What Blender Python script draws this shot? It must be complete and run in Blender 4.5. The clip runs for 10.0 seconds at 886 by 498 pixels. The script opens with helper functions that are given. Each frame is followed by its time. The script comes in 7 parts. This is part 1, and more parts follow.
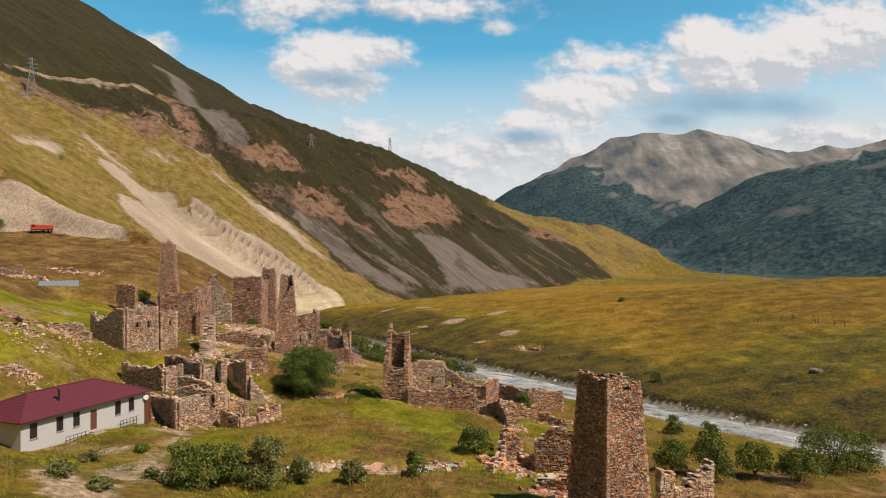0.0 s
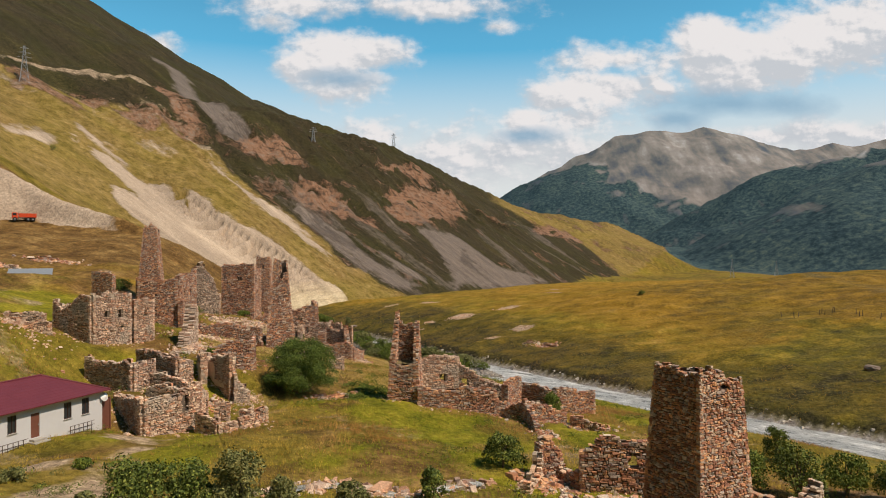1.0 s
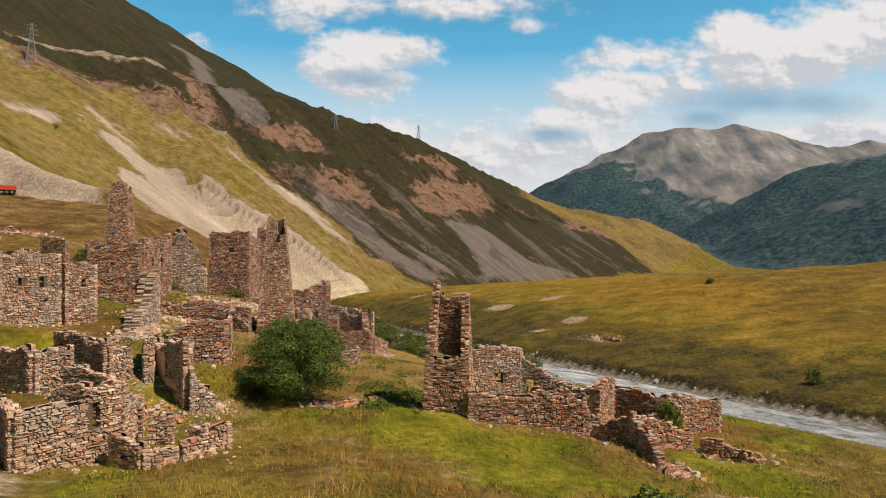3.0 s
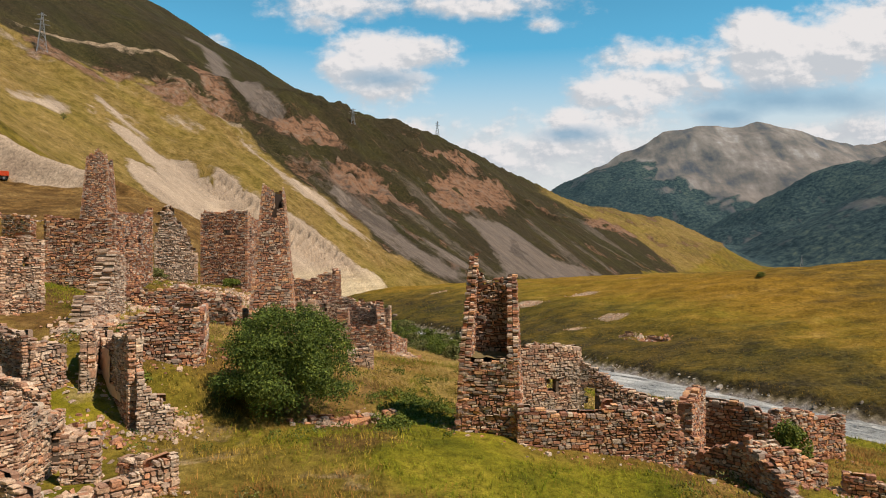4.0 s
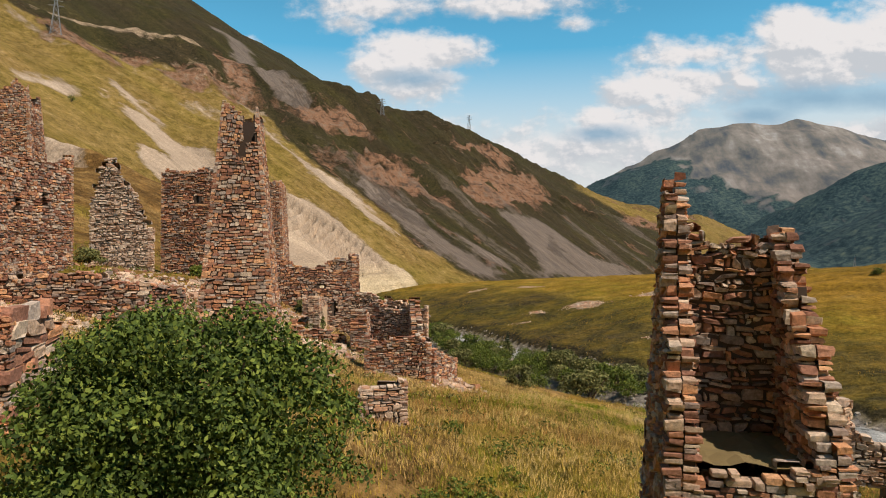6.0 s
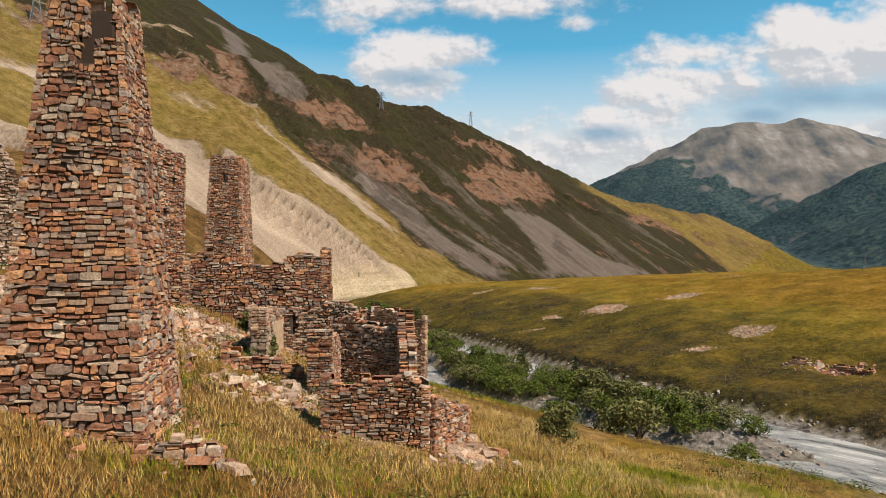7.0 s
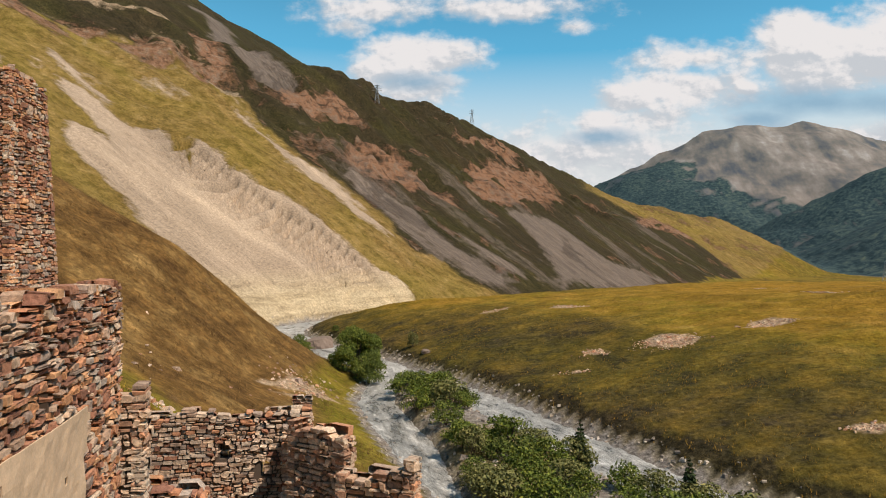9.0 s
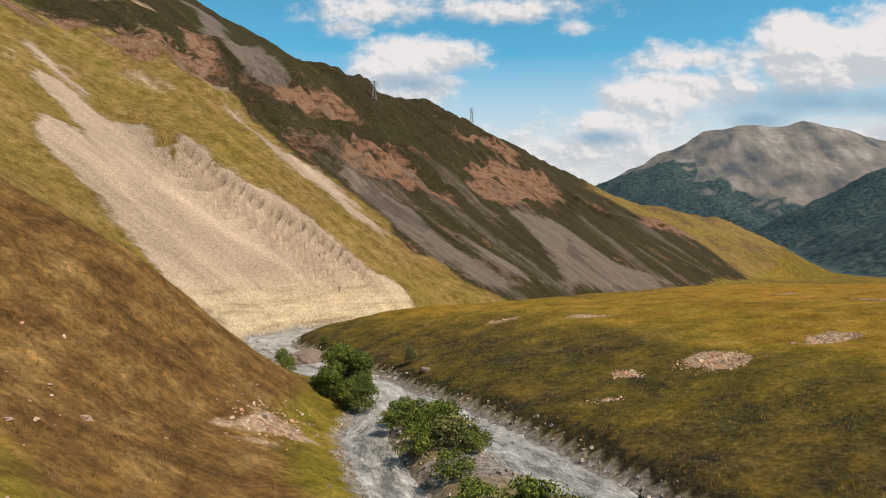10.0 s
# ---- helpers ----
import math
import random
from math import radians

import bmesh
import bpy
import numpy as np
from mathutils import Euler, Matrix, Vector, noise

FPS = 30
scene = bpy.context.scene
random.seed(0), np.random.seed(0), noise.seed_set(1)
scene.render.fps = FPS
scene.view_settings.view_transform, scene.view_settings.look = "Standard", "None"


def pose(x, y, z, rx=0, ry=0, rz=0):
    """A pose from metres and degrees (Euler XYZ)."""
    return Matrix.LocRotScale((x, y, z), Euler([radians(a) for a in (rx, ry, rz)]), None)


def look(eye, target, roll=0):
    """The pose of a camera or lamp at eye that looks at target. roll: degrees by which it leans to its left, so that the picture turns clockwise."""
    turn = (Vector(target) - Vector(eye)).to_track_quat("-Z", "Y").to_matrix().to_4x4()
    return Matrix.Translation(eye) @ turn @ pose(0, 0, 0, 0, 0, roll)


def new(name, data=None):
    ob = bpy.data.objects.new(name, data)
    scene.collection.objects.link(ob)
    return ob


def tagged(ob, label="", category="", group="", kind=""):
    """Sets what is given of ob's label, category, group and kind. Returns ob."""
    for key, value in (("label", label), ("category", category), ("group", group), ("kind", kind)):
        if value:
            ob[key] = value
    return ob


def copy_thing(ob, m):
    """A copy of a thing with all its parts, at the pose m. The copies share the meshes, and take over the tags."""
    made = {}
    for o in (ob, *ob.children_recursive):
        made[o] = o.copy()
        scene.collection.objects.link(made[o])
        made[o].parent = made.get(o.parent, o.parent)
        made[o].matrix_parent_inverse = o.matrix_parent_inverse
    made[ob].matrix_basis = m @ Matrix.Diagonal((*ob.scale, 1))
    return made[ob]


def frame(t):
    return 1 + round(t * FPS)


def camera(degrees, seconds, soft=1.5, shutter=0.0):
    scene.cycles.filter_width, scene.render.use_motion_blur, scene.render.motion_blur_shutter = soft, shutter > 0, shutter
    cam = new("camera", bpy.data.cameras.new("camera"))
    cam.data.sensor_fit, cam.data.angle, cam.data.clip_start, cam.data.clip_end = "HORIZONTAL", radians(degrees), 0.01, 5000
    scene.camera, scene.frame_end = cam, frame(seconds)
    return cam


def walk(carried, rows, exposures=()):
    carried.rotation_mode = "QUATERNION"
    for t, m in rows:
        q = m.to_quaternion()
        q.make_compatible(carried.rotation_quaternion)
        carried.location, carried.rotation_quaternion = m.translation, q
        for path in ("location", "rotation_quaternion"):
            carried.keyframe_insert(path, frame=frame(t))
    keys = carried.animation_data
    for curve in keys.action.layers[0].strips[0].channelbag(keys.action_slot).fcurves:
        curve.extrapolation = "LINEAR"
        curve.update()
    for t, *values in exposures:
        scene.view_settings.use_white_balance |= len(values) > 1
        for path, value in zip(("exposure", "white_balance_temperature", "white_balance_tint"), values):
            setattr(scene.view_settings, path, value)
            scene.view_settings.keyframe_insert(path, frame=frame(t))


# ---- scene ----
cam = camera(66.4, 10.0, soft=1.05)
METRES, EYE, TILT, LEAN, TURN = 150.0, 33.0, 0.0, 0.0, 0.0
ROWS = [
    (0.0, 0.0, 0.0, 0.0, 0.0, 0.0, -0.0),
    (0.5, -0.0048, 0.0428, -0.0084, -0.03, -0.03, 0.05),
    (1.0, -0.0096, 0.0875, -0.0184, 0.29, -0.05, 0.04),
    (1.5, -0.016, 0.1293, -0.0283, 0.82, -0.05, -0.02),
    (2.0, -0.0228, 0.1754, -0.0366, 1.36, -0.07, -0.11),
    (3.5, -0.0371, 0.3156, -0.0606, 2.93, -0.12, -0.2),
    (4.0, -0.0444, 0.3629, -0.0675, 3.8, -0.12, -0.25),
    (4.5, -0.0519, 0.4074, -0.0716, 4.6, -0.11, -0.33),
    (5.0, -0.0607, 0.4491, -0.0753, 5.41, -0.12, -0.36),
    (5.5, -0.0688, 0.4905, -0.0788, 6.09, -0.13, -0.41),
    (7.0, -0.0894, 0.6508, -0.0863, 6.31, -0.2, -0.58),
    (7.5, -0.0976, 0.715, -0.0851, 6.32, -0.17, -0.61),
    (8.0, -0.105, 0.776, -0.0843, 6.29, -0.06, -0.65),
    (8.5, -0.1121, 0.8294, -0.0831, 6.26, 0.05, -0.7),
    (9.0, -0.1194, 0.8838, -0.0817, 6.23, 0.08, -0.72),
    (9.5, -0.1259, 0.9354, -0.0809, 6.19, 0.13, -0.67),
    (10.0, -0.1332, 0.9835, -0.08, 6.15, 0.16, -0.61),
]
walk(cam, [(t, pose(0, 0, EYE, TILT, LEAN, TURN) @ pose(METRES * x, METRES * y, METRES * z, 90 + pitch, roll, yaw)) for t, x, y, z, yaw, pitch, roll in ROWS], [(0.0, -0.16, 7350, 14), (10.0, -0.14, 7350, 14)])

# ---- sky and light ----
SUN_AZ, SUN_EL = 117.0, 55.0    # degrees clockwise from straight ahead, degrees above the horizon
SKY_STRENGTH, SKY_TINT = 0.195, (0.34, 1.06, 1.07)
CLOUD_TOP, CLOUD_BASE, VEIL = (0.84, 0.89, 0.97), (0.58, 0.67, 0.78), (0.74, 0.81, 0.88)


CLOUDS = [  # east over north, up over north, half width, half height, weight: the clouds that stand over the valley's end
    (-0.21, 0.362, 0.11, 0.026, 0.9), (-0.26, 0.338, 0.045, 0.018, 0.7), (-0.03, 0.357, 0.15, 0.020, 0.75), (0.075, 0.328, 0.04, 0.010, 0.5), (-0.150, 0.290, 0.085, 0.030, 1.4), (-0.215, 0.268, 0.04, 0.022, 1.3),
    (-0.15, 0.245, 0.07, 0.030, 0.9), (-0.425, 0.302, 0.046, 0.018, 1.0), (0.39, 0.305, 0.05, 0.030, 1.6), (0.44, 0.278, 0.11, 0.042, 1.6),
    (0.58, 0.31, 0.12, 0.055, 1.4), (0.27, 0.275, 0.10, 0.028, 0.9), (0.25, 0.238, 0.10, 0.032, 1.1), (0.318, 0.234, 0.022, 0.011, 1.3), (0.162, 0.220, 0.05, 0.024, 0.9),
    (0.115, 0.186, 0.034, 0.018, 1.5), (0.20, 0.19, 0.09, 0.03, 0.7), (0.52, 0.165, 0.14, 0.022, 0.9), (0.08, 0.140, 0.22, 0.045, 0.75), (-0.10, 0.165, 0.04, 0.022, 0.8),
]
BASES = [(0.115, 0.166, 0.055, 0.013), (0.42, 0.212, 0.15, 0.022), (0.34, 0.190, 0.05, 0.02), (-0.15, 0.25, 0.06, 0.014)]    # flat blue-grey undersides


def build_sky():
    world = bpy.data.worlds.new("sky")
    scene.world = world
    world.use_nodes = True
    nt = world.node_tree
    nt.nodes.clear()
    link = nt.links.new

    def m(op, a, b=0.0, c=0.0, clamp=False):
        n = nt.nodes.new("ShaderNodeMath")
        n.operation, n.use_clamp = op, clamp
        for sock, v in zip(n.inputs, (a, b, c)):
            if isinstance(v, (int, float)):
                sock.default_value = v
            else:
                link(v, sock)
        return n.outputs[0]

    def blend(fac, a, b):
        n = nt.nodes.new("ShaderNodeMix")
        n.data_type = "RGBA"
        link(fac, n.inputs["Factor"])
        for sock, v in ((n.inputs["A"], a), (n.inputs["B"], b)):
            if isinstance(v, tuple):
                sock.default_value = (*v, 1)
            else:
                link(v, sock)
        return n.outputs["Result"]

    out = nt.nodes.new("ShaderNodeOutputWorld")
    bg = nt.nodes.new("ShaderNodeBackground")
    sky = nt.nodes.new("ShaderNodeTexSky")
    sky.sky_type = "NISHITA"
    sky.sun_disc = False
    sky.sun_elevation = radians(SUN_EL)
    sky.sun_rotation = radians(SUN_AZ)
    sky.altitude = 2200
    sky.dust_density, sky.ozone_density = 1.0, 1.0
    tint = nt.nodes.new("ShaderNodeMix")
    tint.data_type, tint.blend_type = "RGBA", "MULTIPLY"
    tint.inputs["Factor"].default_value = 1.0
    tint.inputs["B"].default_value = (*SKY_TINT, 1)
    link(sky.outputs[0], tint.inputs["A"])
    blue = tint.outputs["Result"]
    coord = nt.nodes.new("ShaderNodeTexCoord").outputs["Generated"]
    sep = nt.nodes.new("ShaderNodeSeparateXYZ")
    link(coord, sep.inputs[0])
    dx, dy, dz = sep.outputs
    ahead = m("MAXIMUM", dy, 0.08)
    u, v = m("DIVIDE", dx, ahead), m("DIVIDE", dz, ahead)
    flat = nt.nodes.new("ShaderNodeCombineXYZ")
    link(u, flat.inputs[0])
    link(m("MULTIPLY", v, 1.5), flat.inputs[1])

    def noise_at(scale, detail, rough, shift=(0.0, 0.0)):
        n = nt.nodes.new("ShaderNodeTexNoise")
        n.inputs["Scale"].default_value, n.inputs["Detail"].default_value, n.inputs["Roughness"].default_value = scale, detail, rough
        move = nt.nodes.new("ShaderNodeVectorMath")
        move.operation = "ADD"
        move.inputs[1].default_value = (*shift, 0.0)
        link(flat.outputs[0], move.inputs[0])
        link(move.outputs[0], n.inputs["Vector"])
        return n.outputs["Fac"]

    n1, n2 = noise_at(9.0, 9, 0.55), noise_at(30.0, 7, 0.6)
    # towards the sun each billow thins out: that side is lit
    relief = m("ADD", m("SUBTRACT", n1, noise_at(9.0, 9, 0.55, (0.012, 0.016))), m("MULTIPLY", m("SUBTRACT", n2, noise_at(30.0, 7, 0.6, (0.005, 0.007))), 0.5))
    body, shade = None, None
    for u0, v0, a, b, w in CLOUDS:
        eu, ev = m("DIVIDE", m("SUBTRACT", u, u0), a), m("DIVIDE", m("SUBTRACT", v, v0), b)
        r = m("SQRT", m("ADD", m("MULTIPLY", eu, eu), m("MULTIPLY", ev, ev)))
        f = m("MULTIPLY", m("SUBTRACT", 1.42, r), w)
        body = f if body is None else m("SMOOTH_MAX", body, f, 0.25)
        lit = m("MULTIPLY", m("ADD", ev, 0.35), m("MAXIMUM", f, 0.0))
        shade = lit if shade is None else m("ADD", shade, lit)
    # elsewhere in the sky: scattered fair-weather cloud of the same kind
    dome = nt.nodes.new("ShaderNodeTexNoise")
    dome.inputs["Scale"].default_value, dome.inputs["Detail"].default_value = 2.2, 7
    link(coord, dome.inputs["Vector"])
    away = m("MULTIPLY", m("SUBTRACT", dome.outputs["Fac"], 0.74), 5.0)
    edge = m("MULTIPLY", m("SUBTRACT", m("ABSOLUTE", u), 0.95), 3.0, clamp=True)
    edge = m("MAXIMUM", edge, m("MULTIPLY", m("SUBTRACT", v, 0.5), 4.0, clamp=True), clamp=True)
    body = m("ADD", m("MULTIPLY", body, m("SUBTRACT", 1.0, edge)), m("MULTIPLY", away, edge))
    dens = m("ADD", body, m("ADD", m("MULTIPLY", m("SUBTRACT", n1, 0.5), 2.4), m("MULTIPLY", m("SUBTRACT", n2, 0.5), 1.3)))
    soft = nt.nodes.new("ShaderNodeMapRange")
    soft.interpolation_type = "SMOOTHSTEP"
    soft.inputs["From Min"].default_value, soft.inputs["From Max"].default_value = 0.0, 0.95
    link(dens, soft.inputs["Value"])
    light = nt.nodes.new("ShaderNodeMapRange")
    light.interpolation_type = "SMOOTHSTEP"
    light.inputs["From Min"].default_value, light.inputs["From Max"].default_value = -0.35, 0.95
    link(m("ADD", shade, m("MULTIPLY", relief, 7.0)), light.inputs["Value"])
    puff = blend(light.outputs[0], CLOUD_BASE, CLOUD_TOP)
    # a pale veil low over the ridges
    veil = nt.nodes.new("ShaderNodeMapRange")
    veil.inputs["From Min"].default_value, veil.inputs["From Max"].default_value = 0.28, 0.14
    veil.inputs["To Max"].default_value = 0.95
    link(m("ADD", dz, m("MULTIPLY", m("SUBTRACT", 0.8, dy), 0.9, clamp=True)), veil.inputs["Value"])
    low = nt.nodes.new("ShaderNodeVectorMath")
    low.operation = "SCALE"
    deep = nt.nodes.new("ShaderNodeMapRange")
    deep.inputs["From Min"].default_value, deep.inputs["From Max"].default_value = 0.30, 0.85
    deep.inputs["To Min"].default_value, deep.inputs["To Max"].default_value = SKY_STRENGTH, SKY_STRENGTH * 0.42
    link(dz, deep.inputs["Value"])
    link(deep.outputs[0], low.inputs["Scale"])
    link(blue, low.inputs[0])
    base = blend(veil.outputs[0], low.outputs[0], VEIL)
    final = blend(soft.outputs[0], base, puff)
    under = None
    for u0, v0, a, b in BASES:
        eu, ev = m("DIVIDE", m("SUBTRACT", u, u0), a), m("DIVIDE", m("SUBTRACT", v, v0), b)
        f = m("SUBTRACT", 1.25, m("SQRT", m("ADD", m("MULTIPLY", eu, eu), m("MULTIPLY", ev, ev))))
        under = f if under is None else m("MAXIMUM", under, f)
    under = m("MULTIPLY", m("ADD", under, m("MULTIPLY", m("SUBTRACT", n1, 0.5), 2.2)), 0.9, clamp=True)
    final = blend(m("MULTIPLY", m("MULTIPLY", under, m("GREATER_THAN", dy, 0.1)), 0.8), final, (0.24, 0.46, 0.68))
    link(final, bg.inputs["Color"])
    bg.inputs["Strength"].default_value = 1.0
    link(bg.outputs[0], out.inputs["Surface"])


build_sky()
sun = new("sun", bpy.data.lights.new("sun", "SUN"))
sun.data.energy, sun.data.angle, sun.data.color = 5.0, radians(0.6), (1.0, 0.885, 0.74)
_a, _e = radians(SUN_AZ), radians(SUN_EL)
SUN_DIR = Vector((math.sin(_a) * math.cos(_e), math.cos(_a) * math.cos(_e), math.sin(_e)))
sun.matrix_world = look(SUN_DIR * 100, (0, 0, 0))


# ---- number helpers ----
def rnd_grid(seed):
    return np.random.RandomState(seed).rand(256, 256)


NOISE_GRIDS = [rnd_grid(i) for i in range(8)]


def vnoise(x, y, seed=0):
    """Smooth value noise, 0 to 1."""
    g = NOISE_GRIDS[seed % 8]
    xi, yi = np.floor(x).astype(int), np.floor(y).astype(int)
    fx, fy = x - xi, y - yi
    fx, fy = fx * fx * fx * (fx * (fx * 6 - 15) + 10), fy * fy * fy * (fy * (fy * 6 - 15) + 10)
    x0, x1, y0, y1 = xi % 256, (xi + 1) % 256, yi % 256, (yi + 1) % 256
    return (g[x0, y0] * (1 - fx) + g[x1, y0] * fx) * (1 - fy) + (g[x0, y1] * (1 - fx) + g[x1, y1] * fx) * fy


def fbm(x, y, size, octaves=4, seed=0, gain=0.5):
    """Layered noise, about -1 to 1, with its largest blots about size metres across."""
    x, y = np.asarray(x, float) / size, np.asarray(y, float) / size
    total, amp, norm = 0.0, 1.0, 0.0
    for i in range(octaves):
        total = total + amp * (vnoise(x + 17.3 * i, y - 9.1 * i, seed + i) * 2 - 1)
        norm += amp
        amp *= gain
        x, y = x * 2.03, y * 2.03
    return total / norm * 1.6


def smooth(a, b, v):
    u = np.clip((v - a) / (b - a), 0, 1)
    return u * u * (3 - 2 * u)


# ---- the lie of the land ----
LEFT_BANK = np.array([(116, -10), (86, 40), (58, 84), (49, 95.5), (38, 110), (22, 133), (8, 149), (-4, 158), (-12, 167), (-21, 176), (-27, 188), (-33, 202), (-37.5, 214), (-39, 226),
                      (-43, 240), (-50, 249), (-62, 262), (-76, 282), (-82, 300), (-76, 322), (-58, 338), (-12, 420), (86, 620), (171, 800), (424, 1250), (800, 2000), (1100, 3000)], float)
RIGHT_BANK = np.array([(128, 0), (94, 50), (63, 93), (54, 104.5), (42, 120), (27, 142), (17.5, 157), (11, 167), (3, 179), (-2.5, 186.5), (-8.2, 198), (-15, 211), (-19, 219), (-25, 229.5),
                       (-35, 243), (-42, 254), (-56, 272), (-67, 287), (-71, 301), (-62, 315), (-46, 332), (2, 412), (100, 612), (186, 792), (440, 1240), (815, 1990), (1115, 2990)], float)
S_KEYS = [-200, 0, 100, 220, 300, 420, 700, 3500]
Z_KEYS = [8.5, 5.0, 3.2, 0.6, -0.4, -1.5, -5, -12]


def along(line, x, y):
    """For points: the signed distance (positive to the left of the line) and the length along it from its third point."""
    x, y = np.asarray(x, float), np.asarray(y, float)
    seg = np.diff(line, axis=0)
    length = np.hypot(seg[:, 0], seg[:, 1])
    start = np.concatenate([[0], np.cumsum(length)])
    start = start - start[2]
    best = np.full(x.shape, 1e9)
    side = np.zeros(x.shape)
    for i in range(len(seg)):
        dx, dy = x - line[i, 0], y - line[i, 1]
        ux, uy = seg[i] / length[i]
        u = np.clip(dx * ux + dy * uy, 0, length[i])
        ex, ey = dx - u * ux, dy - u * uy
        d = np.hypot(ex, ey)
        closer = d < best
        best = np.where(closer, d, best)
        side = np.where(closer, np.sign(ux * dy - uy * dx + 1e-9), side)
    ws, total = np.zeros(x.shape), np.zeros(x.shape)
    for i in range(len(seg)):
        dx, dy = x - line[i, 0], y - line[i, 1]
        ux, uy = seg[i] / length[i]
        u = np.clip(dx * ux + dy * uy, 0, length[i])
        d = np.hypot(dx - u * ux, dy - u * uy)
        w = ((best + 1.0) / (d + 1.0)) ** 8 * length[i]
        ws += w * (start[i] + u)
        total += w
    return best * side, ws / total


# height above the river: a cross-section a row, by the length along the left bank and the distance from it
D_LEFT = [0, 3, 12, 25, 40, 60, 80, 120, 200, 300, 450, 620, 1000, 1800]
LEFT_TABLE = {
    -150: [0.05, 1.2, 3.0, 4.5, 6.0, 8.0, 11, 22],
    20: [0.05, 1.2, 2.5, 4.0, 5.5, 8.0, 10, 20],
    50: [0.05, 1.2, 2.8, 4.5, 6.5, 8.2, 10.5, 20],
    80: [0.05, 1.2, 3.0, 6.0, 9.0, 15, 18.5, 27],
    108: [0.05, 1.5, 4.0, 8.5, 14, 20, 26, 42],
    140: [0.05, 1.6, 4.5, 12, 21, 31, 41, 62],
    172: [0.05, 1.2, 7.5, 19.5, 29, 39, 48, 72],
    204: [0.05, 1.0, 3.0, 8.0, 17, 33, 48, 75],
    235: [0.05, 2.0, 7.0, 16, 26, 41, 55, 82],
    300: [0.05, 5.0, 12, 21, 31, 44, 57, 83],
    420: [0.05, 2.0, 7.5, 17, 27, 41, 55, 82],
    720: [0.05, 2.0, 7.5, 17, 27, 41, 55, 80],
    900: [0.05, 2.0, 7.5, 17, 27, 40, 52, 66, 78, 80, 82, 84, 86, 90],
    1345: [0.05, 2.0, 6.0, 11, 17, 24, 30, 38, 44, 46, 48, 50, 52, 56],
}
LEFT_FAR = [143, 166, 196, 225, 270, 330]
D_RIGHT = [0, 3.0, 7, 15, 30, 60, 100, 160, 260, 500, 1200]
RIGHT_TABLE = {
    -100: [0.05, 1.6, 2.2, 3.5, 6.0, 9.0, 13, 17, 21, 26, 34],
    60: [0.05, 1.6, 2.2, 3.5, 6.0, 10, 15, 19, 23, 27, 34],
    120: [0.05, 1.8, 2.6, 4.2, 7.0, 12, 16, 20, 23, 27, 34],
    190: [0.05, 1.8, 3.0, 5.0, 8.0, 11, 13, 16, 20, 26, 34],
    300: [0.05, 1.5, 3.5, 6.5, 9.0, 11, 13, 15, 18, 22, 30],
    450: [0.05, 1.5, 3.5, 6.0, 8.5, 10, 11, 13, 15, 18, 24],
}


def table_height(keys, table, d_keys, s, d):
    ks = sorted(table)
    heights = [np.interp(d, d_keys, table[k]) for k in ks]
    out = heights[0]
    for k0, k1, h in zip(ks, ks[1:], heights[1:]):
        out = out + (h - out) * smooth(k0, k1, s)
    return out


for _k in LEFT_TABLE:
    if len(LEFT_TABLE[_k]) < len(D_LEFT):
        LEFT_TABLE[_k] = LEFT_TABLE[_k] + LEFT_FAR


PADS = [(-31.2, 70.5, 3.2, 1.1), (-27.5, 62, 4, 0.7), (-42, 90.5, 5, -3.6), (-38, 95.5, 3.5, -2.0), (-31, 80, 6, -1.0), (-41, 161, 10, 3.6), (-38, 139, 8, 1.3), (-43, 100, 12, -2.5), (-40, 62, 9, -2.8), (-29, 76, 7, -0.5), (-5, 94, 9, 0.9), (-68, 118, 16, -3.8), (23.5, 177.5, 4, -1.2), (-43, 118, 6, -0.8)]
SCARP = np.array([(-160, 392), (-148, 384), (-140, 380), (-120, 372), (-104, 368), (-91, 367), (-78, 364), (-69, 359), (-60, 352)], float)


def ridge(x, y, pts, fall):
    """A mountain: its crest through pts (x, y, height), falling away on both sides."""
    out = np.full(np.shape(x), -1e3)
    for (x0, y0, z0), (x1, y1, z1) in zip(pts, pts[1:]):
        dx, dy = x1 - x0, y1 - y0
        u = np.clip(((x - x0) * dx + (y - y0) * dy) / (dx * dx + dy * dy), 0, 1)
        d = np.hypot(x - x0 - u * dx, y - y0 - u * dy)
        out = np.maximum(out, z0 + (z1 - z0) * u - fall * d)
    return out


LEFT_CREST = [(-1500, 1000, 900), (-900, 880, 620), (-485, 850, 350), (-360, 930, 272), (-204, 980, 218), (-71, 905, 166), (72, 1000, 108), (140, 1060, 84)]
PEAK = [(-600, 3600, 120), (252, 3500, 270), (514, 3500, 446), (865, 3500, 621), (1347, 3550, 690), (1771, 3500, 540), (2289, 3500, 624), (2900, 3500, 700)]
PEAK_SPUR_2 = [(865, 3500, 600), (800, 3100, 350), (720, 2800, 130)]
WOODED_FAR = [(800, 2700, 0), (1114, 2400, 315), (1288, 2300, 345), (1500, 2250, 400), (2400, 2200, 640)]
WOODED_NEAR = [(640, 1900, -20), (760, 1650, 90), (916, 1400, 238), (1300, 1250, 360), (2200, 900, 520)]
# two unseen ridges, added to block low sky light from right and behind
UNSEEN_EAST_RANGE = [(480, -900, 330), (540, -200, 310), (600, 200, 290), (860, 700, 260)]
UNSEEN_SOUTH_RANGE = [(-900, -620, 420), (-200, -560, 300), (600, -700, 330)]
NEAR_SPUR = [(-71, 905, 150), (140, 1060, 84), (276, 1200, 82), (381, 1260, 44), (470, 1330, -5)]


